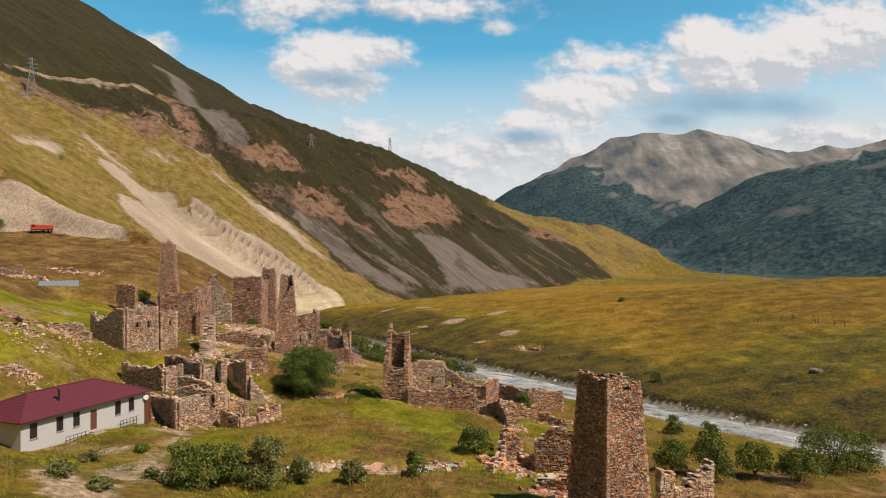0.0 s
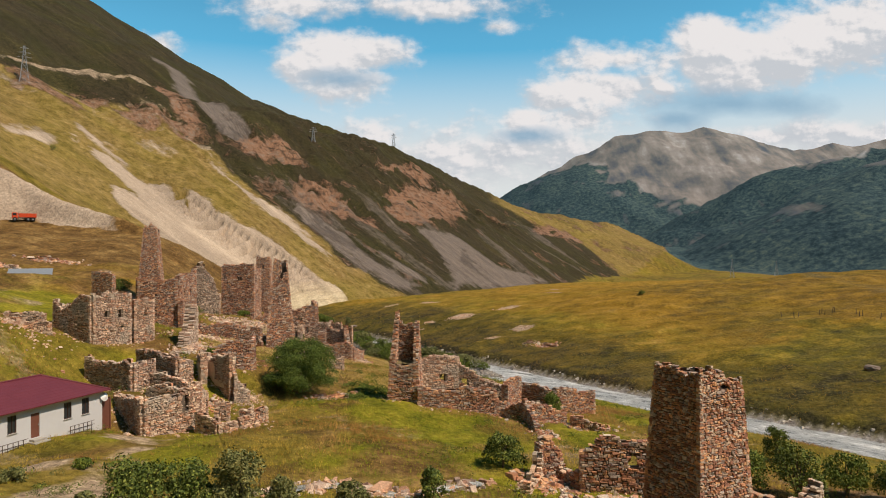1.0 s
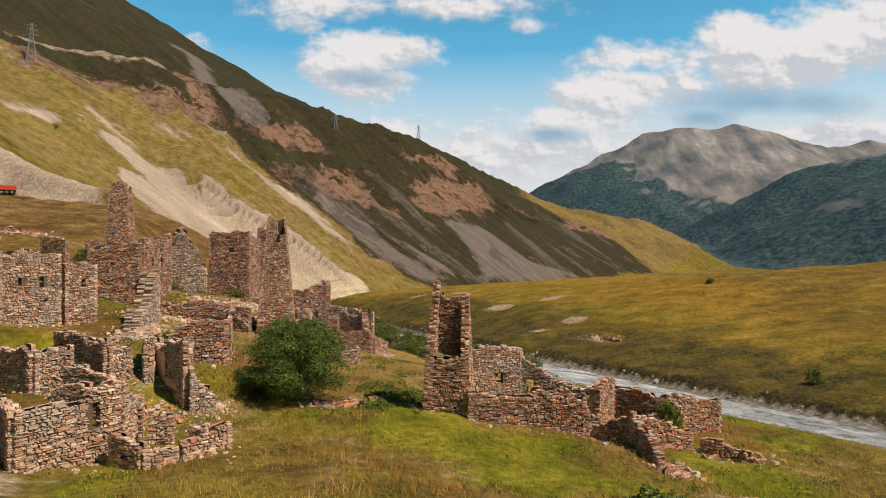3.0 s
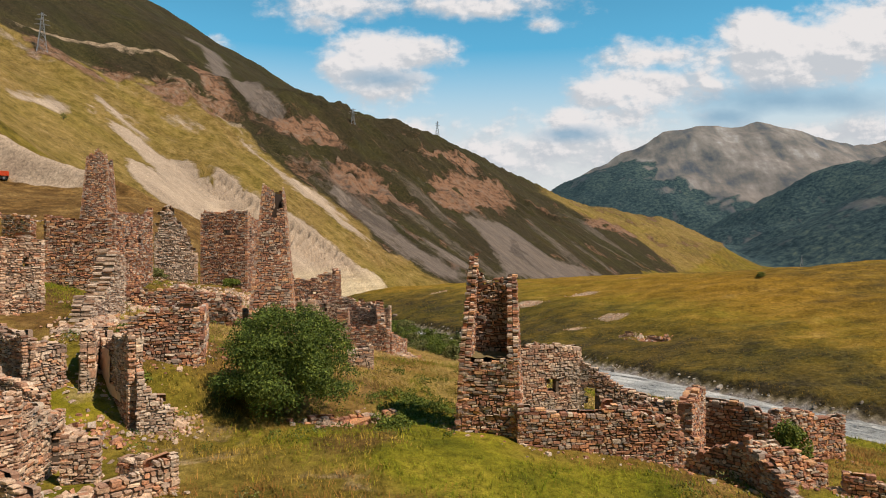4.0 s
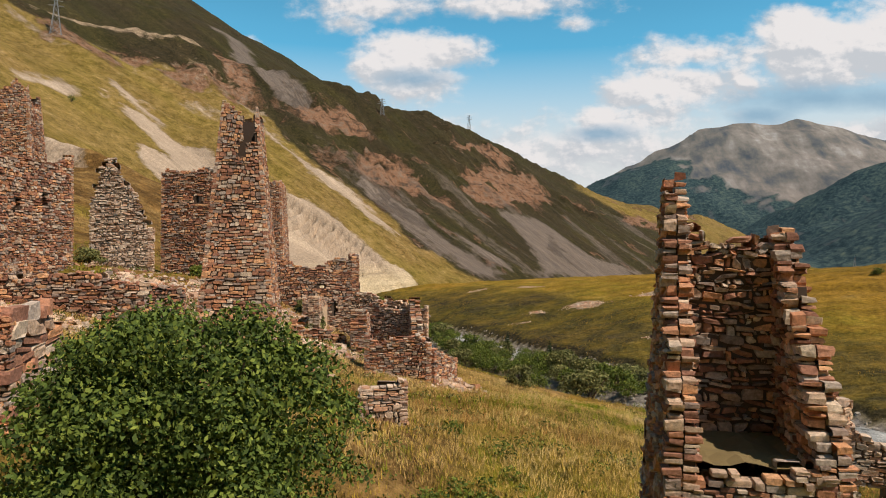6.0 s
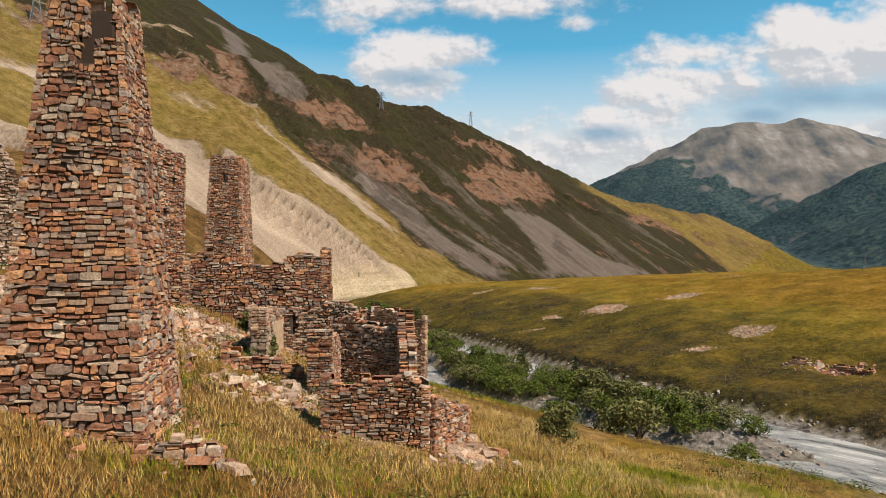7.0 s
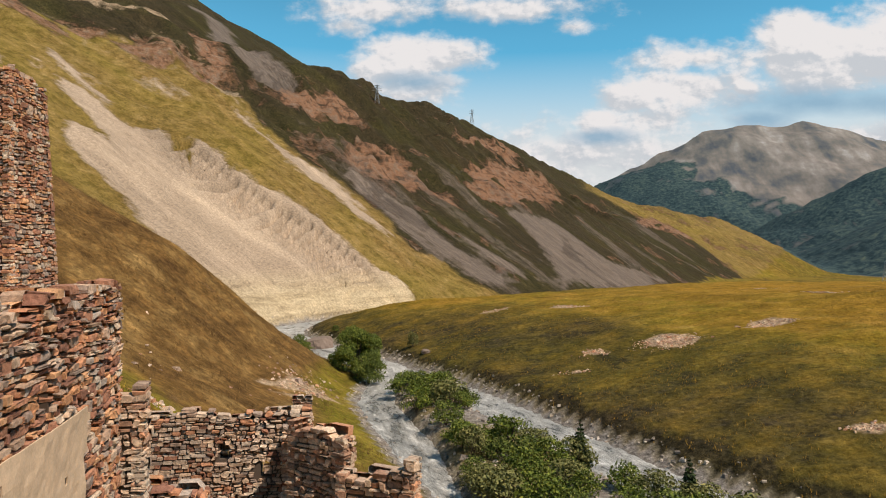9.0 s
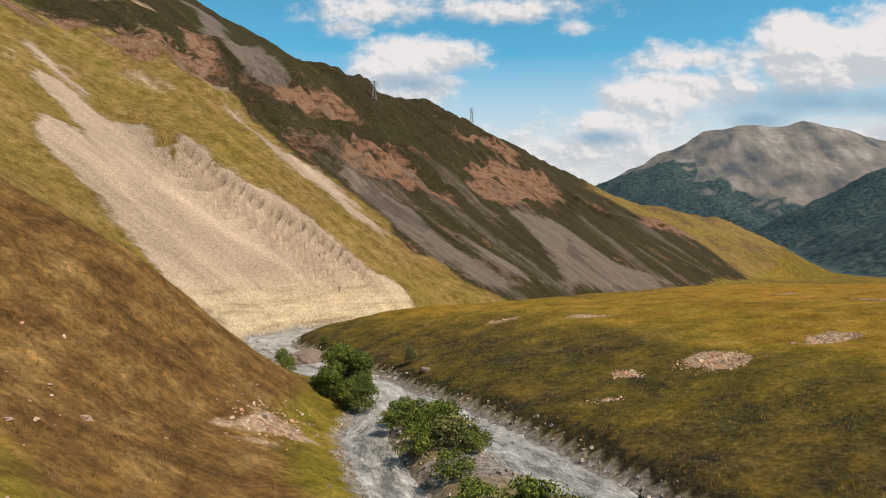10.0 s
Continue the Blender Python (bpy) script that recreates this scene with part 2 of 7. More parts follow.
def gravel_cut(x, y):
    """Metres up the bench, metres across it, and where the cut's foot runs."""
    ca, cb = (x + 87) * -0.578 + (y - 157) * 0.816, (x + 87) * 0.816 + (y - 157) * 0.578
    return ca, cb, 60 - 0.9 * np.maximum(cb, 0)


def island(x, y, dl, dr):
    arm, main = 2.0 + 3.0 * smooth(176, 200, y), 7.2 - 2.5 * smooth(212, 226, y)
    return smooth(arm - 1, arm + 1.2, -dl) * smooth(main - 1.2, main + 1.4, -dr) * smooth(150, 158, y) * smooth(231, 222, y)


def ground_z(x, y, fine=True):
    x, y = np.asarray(x, float), np.asarray(y, float)
    dl, s = along(LEFT_BANK, x, y)
    dr, sr = along(RIGHT_BANK, x, y)
    dr = -dr
    zr = np.interp(s, S_KEYS, Z_KEYS)
    left = zr + table_height(None, LEFT_TABLE, D_LEFT, s, np.maximum(dl, 0))
    right = np.interp(sr, S_KEYS, Z_KEYS) + table_height(None, RIGHT_TABLE, D_RIGHT, sr, np.maximum(dr, 0))
    z = np.where(dl > 0, left, np.where(dr > 0, right, zr - 0.6 * smooth(0, 3, -np.maximum(dl, dr))))
    # the shingle island between the two arms
    isle = island(x, y, dl, dr)
    z = np.where((dl <= 0) & (dr <= 0), z + isle * 1.7, z)
    # the plateau falls to the far valley beyond its rim
    rim = smooth(430, 640, y - 0.12 * np.maximum(x, 0))
    z = np.where(dr > 0, z * (1 - rim) + (-8) * rim, z)
    # levelled pads and hollows in the village slope
    for px, py, pr, dz in PADS:
        z = z + dz * np.exp(-((x - px) ** 2 + (y - py) ** 2) / (pr * pr))
    # the bench above the village, dug into the hill, with the gravel cut behind it
    ca, cb, foot = gravel_cut(x, y)
    bench = 28 + 0.17 * ca + 1.2 * np.maximum(0, -27 - ca) + 1.7 * np.maximum(0, ca - foot + 0.9 * fbm(x, y, 18, 2, 4))
    h = np.clip(0.5 + 0.5 * (bench - z) / 2.5, 0, 1)
    z = np.where(dl > 20, bench + (z - bench) * h - 2.5 * h * (1 - h), z)
    # the fluted scarp at the top of the scree
    q, along_q = along(SCARP, x, y)
    q = -q
    band = smooth(0, 3, q) * smooth(34, 12, q) * smooth(-8, 6, along_q) * smooth(100, 85, along_q)
    z = z - band * (2.0 + 12.0 * smooth(95, 60, along_q) * (1 - np.abs(np.sin(along_q * 0.86 + 0.7 * fbm(x, y, 14, 2, 6))) ** 0.7) * smooth(26, 14, q))
    if fine:
        wild = smooth(30, 200, dl) * smooth(160, 300, s)
        gully = 1 - np.abs(fbm(s * 1.0, dl * 0.22, 42, 4, 1))
        crag = smooth(420, 450, y) * smooth(60, 100, dl) * smooth(250, 170, dl)
        z = z + wild * (7 * fbm(x, y, 90, 5, 2) + 8 * (gully - 0.6)) + crag * 10 * (0.5 - np.abs(fbm(x, y, 30, 4, 3)))
        z = z + smooth(2, 12, np.maximum(dl, dr)) * (0.55 * fbm(x, y, 14, 3, 3) + 0.18 * fbm(x, y, 3, 3, 5))
    for pts, fall, rough, size, lo in ((PEAK, 0.60, 20, 420, 1400), (PEAK_SPUR_2, 0.62, 30, 300, 1400), (WOODED_FAR, 0.55, 28, 260, 1000),
                                       (WOODED_NEAR, 0.5, 24, 220, 800), (NEAR_SPUR, 0.55, 6, 90, 700), (LEFT_CREST, 0.62, 9, 120, 380), (UNSEEN_EAST_RANGE, 0.9, 20, 160, -2000), (UNSEEN_SOUTH_RANGE, 0.8, 20, 160, -2000)):
        m = ridge(x, y, pts, fall)
        if fine:
            m = m + rough * fbm(x, y, size, 5, 4) * smooth(-100, 150, m) - rough * 0.4 * np.abs(fbm(x, y, size * 0.6, 4, 6))
            if lo >= 1000:
                m = m - 46 * np.abs(fbm(x + 0.6 * y, 0.3 * y, 330, 4, 2)) * smooth(0, 90, ridge(x, y, pts, 0.0) - m) * smooth(-60, 120, m)
        z = np.maximum(z, np.where(y > lo, m, -1e3))
    return z


def gz(x, y):
    return float(ground_z(np.array([float(x)]), np.array([float(y)]))[0])


def steps(*spans):
    out = []
    for a, b, d in spans:
        out.append(np.arange(a, b, d))
    return np.concatenate(out + [[spans[-1][1]]])


# ---- materials ----
def nodes_of(name):
    mat = bpy.data.materials.new(name)
    mat.use_nodes = True
    nt = mat.node_tree
    return mat, nt, nt.nodes["Principled BSDF"]


def add(nt, kind, **values):
    n = nt.nodes.new(kind)
    for k, v in values.items():
        n.inputs[k].default_value = v
    return n


def noise_tex(nt, scale, detail=6, rough=0.6, coord=None):
    n = add(nt, "ShaderNodeTexNoise", Scale=scale, Detail=detail, Roughness=rough)
    if coord is None:
        coord = nt.nodes.new("ShaderNodeNewGeometry").outputs["Position"]
    nt.links.new(coord, n.inputs["Vector"])
    return n.outputs["Fac"]


def ramp(nt, fac, stops, mode="LINEAR"):
    n = nt.nodes.new("ShaderNodeValToRGB")
    n.color_ramp.interpolation = mode
    while len(n.color_ramp.elements) < len(stops):
        n.color_ramp.elements.new(0.5)
    for e, (p, c) in zip(n.color_ramp.elements, stops):
        e.position, e.color = p, (*c, 1) if len(c) == 3 else c
    nt.links.new(fac, n.inputs["Fac"])
    return n.outputs["Color"]


def mix(nt, fac, a, b, blend="MIX"):
    n = nt.nodes.new("ShaderNodeMix")
    n.data_type, n.blend_type = "RGBA", blend
    for sock, v in ((n.inputs["Factor"], fac), (n.inputs["A"], a), (n.inputs["B"], b)):
        if isinstance(v, (int, float)):
            sock.default_value = v
        elif isinstance(v, tuple):
            sock.default_value = (*v, 1)
        else:
            nt.links.new(v, sock)
    return n.outputs["Result"]


def maths(nt, op, a, b=0.0, clamp=False):
    n = nt.nodes.new("ShaderNodeMath")
    n.operation, n.use_clamp = op, clamp
    for sock, v in zip(n.inputs, (a, b)):
        if isinstance(v, (int, float)):
            sock.default_value = v
        else:
            nt.links.new(v, sock)
    return n.outputs[0]


def bump(nt, bsdf, height, strength, distance):
    n = add(nt, "ShaderNodeBump", Strength=strength, Distance=distance)
    nt.links.new(height, n.inputs["Height"])
    nt.links.new(n.outputs[0], bsdf.inputs["Normal"])


def plain(name, colour, rough=0.7, metal=0.0, vary=0.25, scale=3.0):
    """A simple surface with blotches at two sizes."""
    mat, nt, b = nodes_of(name)
    f = noise_tex(nt, scale)
    f2 = noise_tex(nt, scale * 9, 3)
    lo = tuple(c * (1 - vary) for c in colour)
    hi = tuple(min(1, c * (1 + vary)) for c in colour)
    col = mix(nt, maths(nt, "ADD", maths(nt, "MULTIPLY", f, 0.6), maths(nt, "MULTIPLY", f2, 0.4)), lo, hi)
    nt.links.new(col, b.inputs["Base Color"])
    b.inputs["Roughness"].default_value, b.inputs["Metallic"].default_value = rough, metal
    bump(nt, b, f2, 0.15, 0.02)
    return mat


def stone_material(name, joined, palette, plaster=0.0):
    """Rubble stone, one tint a stone."""
    mat, nt, b = nodes_of(name)
    if joined:
        r = nt.nodes.new("ShaderNodeNewGeometry").outputs["Random Per Island"]
    else:
        r = nt.nodes.new("ShaderNodeObjectInfo").outputs["Random"]
    n = len(palette)
    col = ramp(nt, r, [(i / n, c) for i, c in enumerate(palette)], "CONSTANT")
    fine = noise_tex(nt, 9.0, 8, 0.7)
    big = noise_tex(nt, 0.55, 4)
    col = mix(nt, 1.0, col, ramp(nt, fine, [(0.3, (0.5, 0.48, 0.47)), (0.7, (1.45, 1.4, 1.35))]), "MULTIPLY")
    col = mix(nt, 1.0, col, ramp(nt, big, [(0.35, (0.82, 0.80, 0.80)), (0.65, (1.25, 1.2, 1.16))]), "MULTIPLY")
    lichen = ramp(nt, noise_tex(nt, 2.6, 5, 0.75), [(0.62, (0, 0, 0)), (0.7, (1, 1, 1))])
    col = mix(nt, maths(nt, "MULTIPLY", lichen, 0.35), col, (0.33, 0.32, 0.27))
    if plaster:
        left_over = ramp(nt, noise_tex(nt, 0.42, 6, 0.62), [(0.53, (0, 0, 0)), (0.60, (1, 1, 1))])
        col = mix(nt, maths(nt, "MULTIPLY", left_over, plaster), col, ramp(nt, fine, [(0.3, (0.36, 0.30, 0.24)), (0.7, (0.58, 0.52, 0.45))]))
    nt.links.new(col, b.inputs["Base Color"])
    b.inputs["Roughness"].default_value = 0.92
    b.inputs["Specular IOR Level"].default_value = 0.25
    bump(nt, b, maths(nt, "ADD", fine, noise_tex(nt, 3.2, 3, 0.6)), 0.8, 0.05)
    return mat


RED = [(0.266, 0.141, 0.106), (0.482, 0.247, 0.155), (0.391, 0.213, 0.151), (0.565, 0.312, 0.18), (0.34, 0.286, 0.261), (0.458, 0.413, 0.384), (0.606, 0.528, 0.447), (0.317, 0.169, 0.129), (0.523, 0.283, 0.18), (0.423, 0.316, 0.252), (0.365, 0.193, 0.14), (0.647, 0.394, 0.239), (0.49, 0.385, 0.321), (0.441, 0.237, 0.166), (0.573, 0.451, 0.361), (0.291, 0.237, 0.218)]
TAN = [(0.52, 0.367, 0.272), (0.621, 0.48, 0.374), (0.385, 0.241, 0.178), (0.705, 0.558, 0.439), (0.486, 0.392, 0.337), (0.553, 0.306, 0.201), (0.353, 0.264, 0.216), (0.689, 0.574, 0.476), (0.57, 0.436, 0.345), (0.453, 0.289, 0.216)]
GREY = [(0.429, 0.342, 0.289), (0.54, 0.439, 0.367), (0.31, 0.237, 0.203), (0.628, 0.519, 0.435), (0.484, 0.302, 0.216), (0.382, 0.318, 0.289), (0.572, 0.366, 0.255), (0.612, 0.527, 0.461), (0.35, 0.22, 0.173)]
PALE = [(0.61, 0.528, 0.46), (0.512, 0.432, 0.378), (0.708, 0.624, 0.543), (0.403, 0.312, 0.26), (0.573, 0.48, 0.413), (0.464, 0.324, 0.248)]
RIVER = [(0.30, 0.285, 0.27), (0.42, 0.40, 0.375), (0.20, 0.19, 0.18), (0.52, 0.50, 0.475), (0.36, 0.33, 0.30)]
MIXED = RED[::2] + PALE + TAN[1::3]
STONES = {k: (stone_material(k + "_rubble", True, p, 0.75 if k == "tan" else 0.0), stone_material(k + "_stone", False, p)) for k, p in (("red", RED), ("tan", TAN), ("grey", GREY), ("pale", PALE), ("mixed", MIXED), ("river", RIVER))}
MORTAR = {"mixed": plain("mixed_mortar", (0.11, 0.085, 0.07), 0.95, vary=0.4), "red": plain("red_mortar", (0.085, 0.058, 0.045), 0.95, vary=0.4), "tan": plain("tan_mortar", (0.13, 0.10, 0.078), 0.95, vary=0.35), "pale": plain("pale_mortar", (0.16, 0.14, 0.12), 0.95, vary=0.4), "grey": plain("grey_mortar", (0.075, 0.065, 0.057), 0.95, vary=0.4)}


def ground_material():
    """Grass, dry heath, scree, rock, woods: the share of each is an attribute of the sheet."""
    mat, nt, b = nodes_of("mountain_ground")
    att = nt.nodes.new("ShaderNodeAttribute")
    att.attribute_name = "cover"
    sep = nt.nodes.new("ShaderNodeSeparateColor")
    nt.links.new(att.outputs["Color"], sep.inputs[0])
    scree, heath, rock = sep.outputs
    woods = att.outputs["Alpha"]
    att2 = nt.nodes.new("ShaderNodeAttribute")
    att2.attribute_name = "cover_2"
    sep2 = nt.nodes.new("ShaderNodeSeparateColor")
    nt.links.new(att2.outputs["Color"], sep2.inputs[0])
    dirt, lush, talus = sep2.outputs
    bare = att2.outputs["Alpha"]
    att3 = nt.nodes.new("ShaderNodeAttribute")
    att3.attribute_name = "cover_3"
    sep3 = nt.nodes.new("ShaderNodeSeparateColor")
    nt.links.new(att3.outputs["Color"], sep3.inputs[0])
    dry, summit, ochre = sep3.outputs
    streak = att3.outputs["Alpha"]
    pos = nt.nodes.new("ShaderNodeNewGeometry").outputs["Position"]
    n_big, n_mid, n_fine, n_tiny = noise_tex(nt, 0.028, 5, 0.6, pos), noise_tex(nt, 0.19, 6, 0.65, pos), noise_tex(nt, 1.6, 6, 0.7, pos), noise_tex(nt, 9.0, 4, 0.7, pos)
    n_rim = noise_tex(nt, 0.22, 10, 0.70, pos)
    # noise drawn out down the fall of the slope, and noise in level beds
    fall = nt.nodes.new("ShaderNodeAttribute")
    fall.attribute_name = "fall"
    n_fall = noise_tex(nt, 0.11, 9, 0.66, fall.outputs["Vector"])
    n_rill = noise_tex(nt, 0.55, 6, 0.65, fall.outputs["Vector"])
    flat = nt.nodes.new("ShaderNodeVectorMath")
    flat.operation = "MULTIPLY"
    nt.links.new(pos, flat.inputs[0])
    flat.inputs[1].default_value = (0.05, 0.05, 0.45)
    n_bed = noise_tex(nt, 1.0, 7, 0.65, flat.outputs[0])

    def rim(share, wide=1.5, sharp=2.6, drawn=0.0):
        v = maths(nt, "ADD", share, maths(nt, "MULTIPLY", maths(nt, "SUBTRACT", n_rim, 0.5), wide))
        if drawn:
            v = maths(nt, "ADD", v, maths(nt, "MULTIPLY", maths(nt, "SUBTRACT", n_fall, 0.5), drawn))
        return maths(nt, "ADD", maths(nt, "MULTIPLY", maths(nt, "SUBTRACT", v, 0.5), sharp), 0.5, clamp=True)

    scree, rock, talus, dirt = rim(scree, 0.9, 3.6, 0.5), rim(rock, 1.5, 2.6, 0.4), rim(talus, 1.0, 2.0, 1.0), rim(dirt)
    heath, woods = rim(heath, 1.2, 1.8, 0.6), woods
    lush, dry = rim(lush, 1.3, 1.6), rim(dry, 1.3, 1.6)
    grass = ramp(nt, n_mid, [(0.30, (0.085, 0.066, 0.013)), (0.45, (0.145, 0.107, 0.021)), (0.58, (0.205, 0.145, 0.034)), (0.75, (0.285, 0.205, 0.066))])
    green = ramp(nt, n_mid, [(0.3, (0.082, 0.092, 0.010)), (0.5, (0.185, 0.172, 0.017)), (0.7, (0.31, 0.25, 0.034))])
    col = mix(nt, ramp(nt, n_big, [(0.42, (0, 0, 0)), (0.62, (0.45, 0.45, 0.45))]), grass, green)
    gold = ramp(nt, n_mid, [(0.28, (0.15, 0.088, 0.012)), (0.45, (0.25, 0.143, 0.018)), (0.6, (0.34, 0.193, 0.03)), (0.75, (0.41, 0.255, 0.068))])
    col = mix(nt, maths(nt, "MULTIPLY", ochre, ramp(nt, n_big, [(0.35, (1, 1, 1)), (0.65, (0.6, 0.6, 0.6))])), col, gold)
    slope = ramp(nt, maths(nt, "ADD", maths(nt, "MULTIPLY", n_mid, 0.6), maths(nt, "MULTIPLY", n_fall, 0.4)), [(0.30, (0.105, 0.076, 0.020)), (0.44, (0.172, 0.122, 0.038)), (0.56, (0.235, 0.165, 0.062)), (0.72, (0.32, 0.235, 0.115))])
    slope = mix(nt, ramp(nt, noise_tex(nt, 0.05, 6, 0.62, fall.outputs["Vector"]), [(0.42, (0, 0, 0)), (0.62, (0.8, 0.8, 0.8))]), slope, ramp(nt, n_mid, [(0.3, (0.13, 0.078, 0.026)), (0.5, (0.215, 0.138, 0.055)), (0.7, (0.32, 0.225, 0.115))]))
    tuft = noise_tex(nt, 0.42, 7, 0.72, pos)
    slope = mix(nt, 1.0, slope, ramp(nt, tuft, [(0.36, (1.3, 1.28, 1.25)), (0.52, (1.0, 1.0, 1.0)), (0.62, (0.62, 0.66, 0.55))]), "MULTIPLY")
    col = mix(nt, maths(nt, "MULTIPLY", streak, ramp(nt, n_big, [(0.35, (0.95, 0.95, 0.95)), (0.62, (0.6, 0.6, 0.6))])), col, slope)
    col = mix(nt, lush, col, green)
    # heath brown, deepened to include the cloud shadow on the upper mountain
    brown = ramp(nt, n_fine, [(0.3, (0.021, 0.018, 0.011)), (0.55, (0.045, 0.036, 0.02)), (0.8, (0.08, 0.061, 0.032))])
    moss = ramp(nt, n_fine, [(0.3, (0.022, 0.023, 0.009)), (0.55, (0.045, 0.043, 0.014)), (0.8, (0.08, 0.07, 0.026))])
    brown = mix(nt, ramp(nt, n_big, [(0.42, (0, 0, 0)), (0.62, (0.6, 0.6, 0.6))]), brown, moss)
    brown = mix(nt, 1.0, brown, ramp(nt, tuft, [(0.36, (0.72, 0.75, 0.7)), (0.5, (1.0, 1.0, 1.0)), (0.62, (1.4, 1.34, 1.28))]), "MULTIPLY")
    brown = mix(nt, 1.0, brown, ramp(nt, n_fall, [(0.36, (0.85, 0.86, 0.85)), (0.5, (1.0, 1.0, 1.0)), (0.64, (1.25, 1.2, 1.16))]), "MULTIPLY")
    col = mix(nt, heath, col, brown)
    sere = ramp(nt, n_mid, [(0.3, (0.085, 0.047, 0.018)), (0.5, (0.165, 0.096, 0.034)), (0.7, (0.27, 0.175, 0.07))])
    sere = mix(nt, 1.0, sere, ramp(nt, tuft, [(0.36, (0.7, 0.68, 0.66)), (0.5, (1.0, 1.0, 1.0)), (0.64, (1.45, 1.4, 1.35))]), "MULTIPLY")
    col = mix(nt, dry, col, sere)
    # noise stretched downhill: its blue-grey streaks on the peak are painted gully shade
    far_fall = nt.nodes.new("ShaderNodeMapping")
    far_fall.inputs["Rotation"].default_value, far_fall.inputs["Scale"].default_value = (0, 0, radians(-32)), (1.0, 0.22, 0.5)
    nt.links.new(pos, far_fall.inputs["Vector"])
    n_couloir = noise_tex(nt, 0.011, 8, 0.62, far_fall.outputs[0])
    # summit rock, its stops tinted blue for the haze of distance
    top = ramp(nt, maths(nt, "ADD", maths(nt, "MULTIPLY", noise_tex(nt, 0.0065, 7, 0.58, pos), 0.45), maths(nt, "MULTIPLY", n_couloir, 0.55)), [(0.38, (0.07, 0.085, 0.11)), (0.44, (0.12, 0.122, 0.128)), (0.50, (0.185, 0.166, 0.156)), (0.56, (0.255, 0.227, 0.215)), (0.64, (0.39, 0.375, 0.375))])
    # far trees: the teal in these greens is painted haze
    hazy_wood = ramp(nt, maths(nt, "ADD", maths(nt, "MULTIPLY", noise_tex(nt, 0.075, 8, 0.78, pos), 0.75), maths(nt, "MULTIPLY", n_couloir, 0.25)), [(0.40, (0.012, 0.028, 0.036)), (0.48, (0.028, 0.054, 0.066)), (0.54, (0.05, 0.083, 0.086)), (0.62, (0.10, 0.13, 0.105))])
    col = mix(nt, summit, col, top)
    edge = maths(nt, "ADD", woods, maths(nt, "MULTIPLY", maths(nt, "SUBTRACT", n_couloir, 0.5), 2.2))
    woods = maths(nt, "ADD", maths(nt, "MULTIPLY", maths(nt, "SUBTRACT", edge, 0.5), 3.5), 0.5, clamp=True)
    col = mix(nt, woods, col, hazy_wood)
    pillar = nt.nodes.new("ShaderNodeVectorMath")
    pillar.operation = "MULTIPLY"
    nt.links.new(pos, pillar.inputs[0])
    pillar.inputs[1].default_value = (0.22, 0.22, 0.035)
    n_pillar = noise_tex(nt, 1.0, 8, 0.66, pillar.outputs[0])
    n_crag = maths(nt, "ADD", maths(nt, "MULTIPLY", n_pillar, 0.65), maths(nt, "MULTIPLY", n_bed, 0.35))
    stonec = ramp(nt, n_crag, [(0.36, (0.04, 0.034, 0.026)), (0.44, (0.14, 0.086, 0.058)), (0.51, (0.30, 0.16, 0.098)), (0.58, (0.24, 0.17, 0.128)), (0.66, (0.38, 0.255, 0.175))])
    col = mix(nt, rock, col, stonec)
    tal = ramp(nt, n_rill, [(0.3, (0.10, 0.083, 0.072)), (0.55, (0.165, 0.135, 0.117)), (0.75, (0.23, 0.19, 0.165))])
    col = mix(nt, talus, col, tal)
    drt = ramp(nt, n_fine, [(0.3, (0.25, 0.175, 0.115)), (0.7, (0.47, 0.36, 0.255))])
    col = mix(nt, dirt, col, drt)
    scr = ramp(nt, n_fall, [(0.3, (0.31, 0.243, 0.186)), (0.5, (0.385, 0.305, 0.236)), (0.7, (0.45, 0.365, 0.285))])
    high = nt.nodes.new("ShaderNodeSeparateXYZ")
    nt.links.new(pos, high.inputs[0])
    toe = maths(nt, "MULTIPLY", maths(nt, "SUBTRACT", 15.0, high.outputs[2]), 0.12, clamp=True)
    scr = mix(nt, maths(nt, "MULTIPLY", toe, 0.8), scr, ramp(nt, n_bed, [(0.34, (0.26, 0.21, 0.13)), (0.45, (0.46, 0.38, 0.25)), (0.6, (0.56, 0.47, 0.32)), (0.7, (0.40, 0.33, 0.22))]))
    scr = mix(nt, 1.0, scr, ramp(nt, n_rill, [(0.3, (0.86, 0.85, 0.84)), (0.7, (1.1, 1.1, 1.1))]), "MULTIPLY")
    col = mix(nt, scree, col, scr)
    col = mix(nt, streak, col, mix(nt, 1.0, col, ramp(nt, n_fall, [(0.3, (0.84, 0.85, 0.86)), (0.5, (1.0, 1.0, 1.0)), (0.7, (1.14, 1.12, 1.1))]), "MULTIPLY"))
    pale = ramp(nt, n_fine, [(0.3, (0.16, 0.145, 0.135)), (0.7, (0.31, 0.29, 0.275))])
    col = mix(nt, bare, col, pale)
    near = maths(nt, "SUBTRACT", 1.0, maths(nt, "MULTIPLY", summit, 0.85))
    col = mix(nt, near, col, ramp(nt, n_fine, [(0.33, (0.6, 0.6, 0.6)), (0.67, (1.4, 1.4, 1.4))]), "MULTIPLY")
    col = mix(nt, near, col, ramp(nt, n_tiny, [(0.25, (0.7, 0.7, 0.7)), (0.75, (1.3, 1.3, 1.3))]), "MULTIPLY")
    nt.links.new(col, b.inputs["Base Color"])
    b.inputs["Roughness"].default_value = 1.0
    b.inputs["Specular IOR Level"].default_value = 0.1
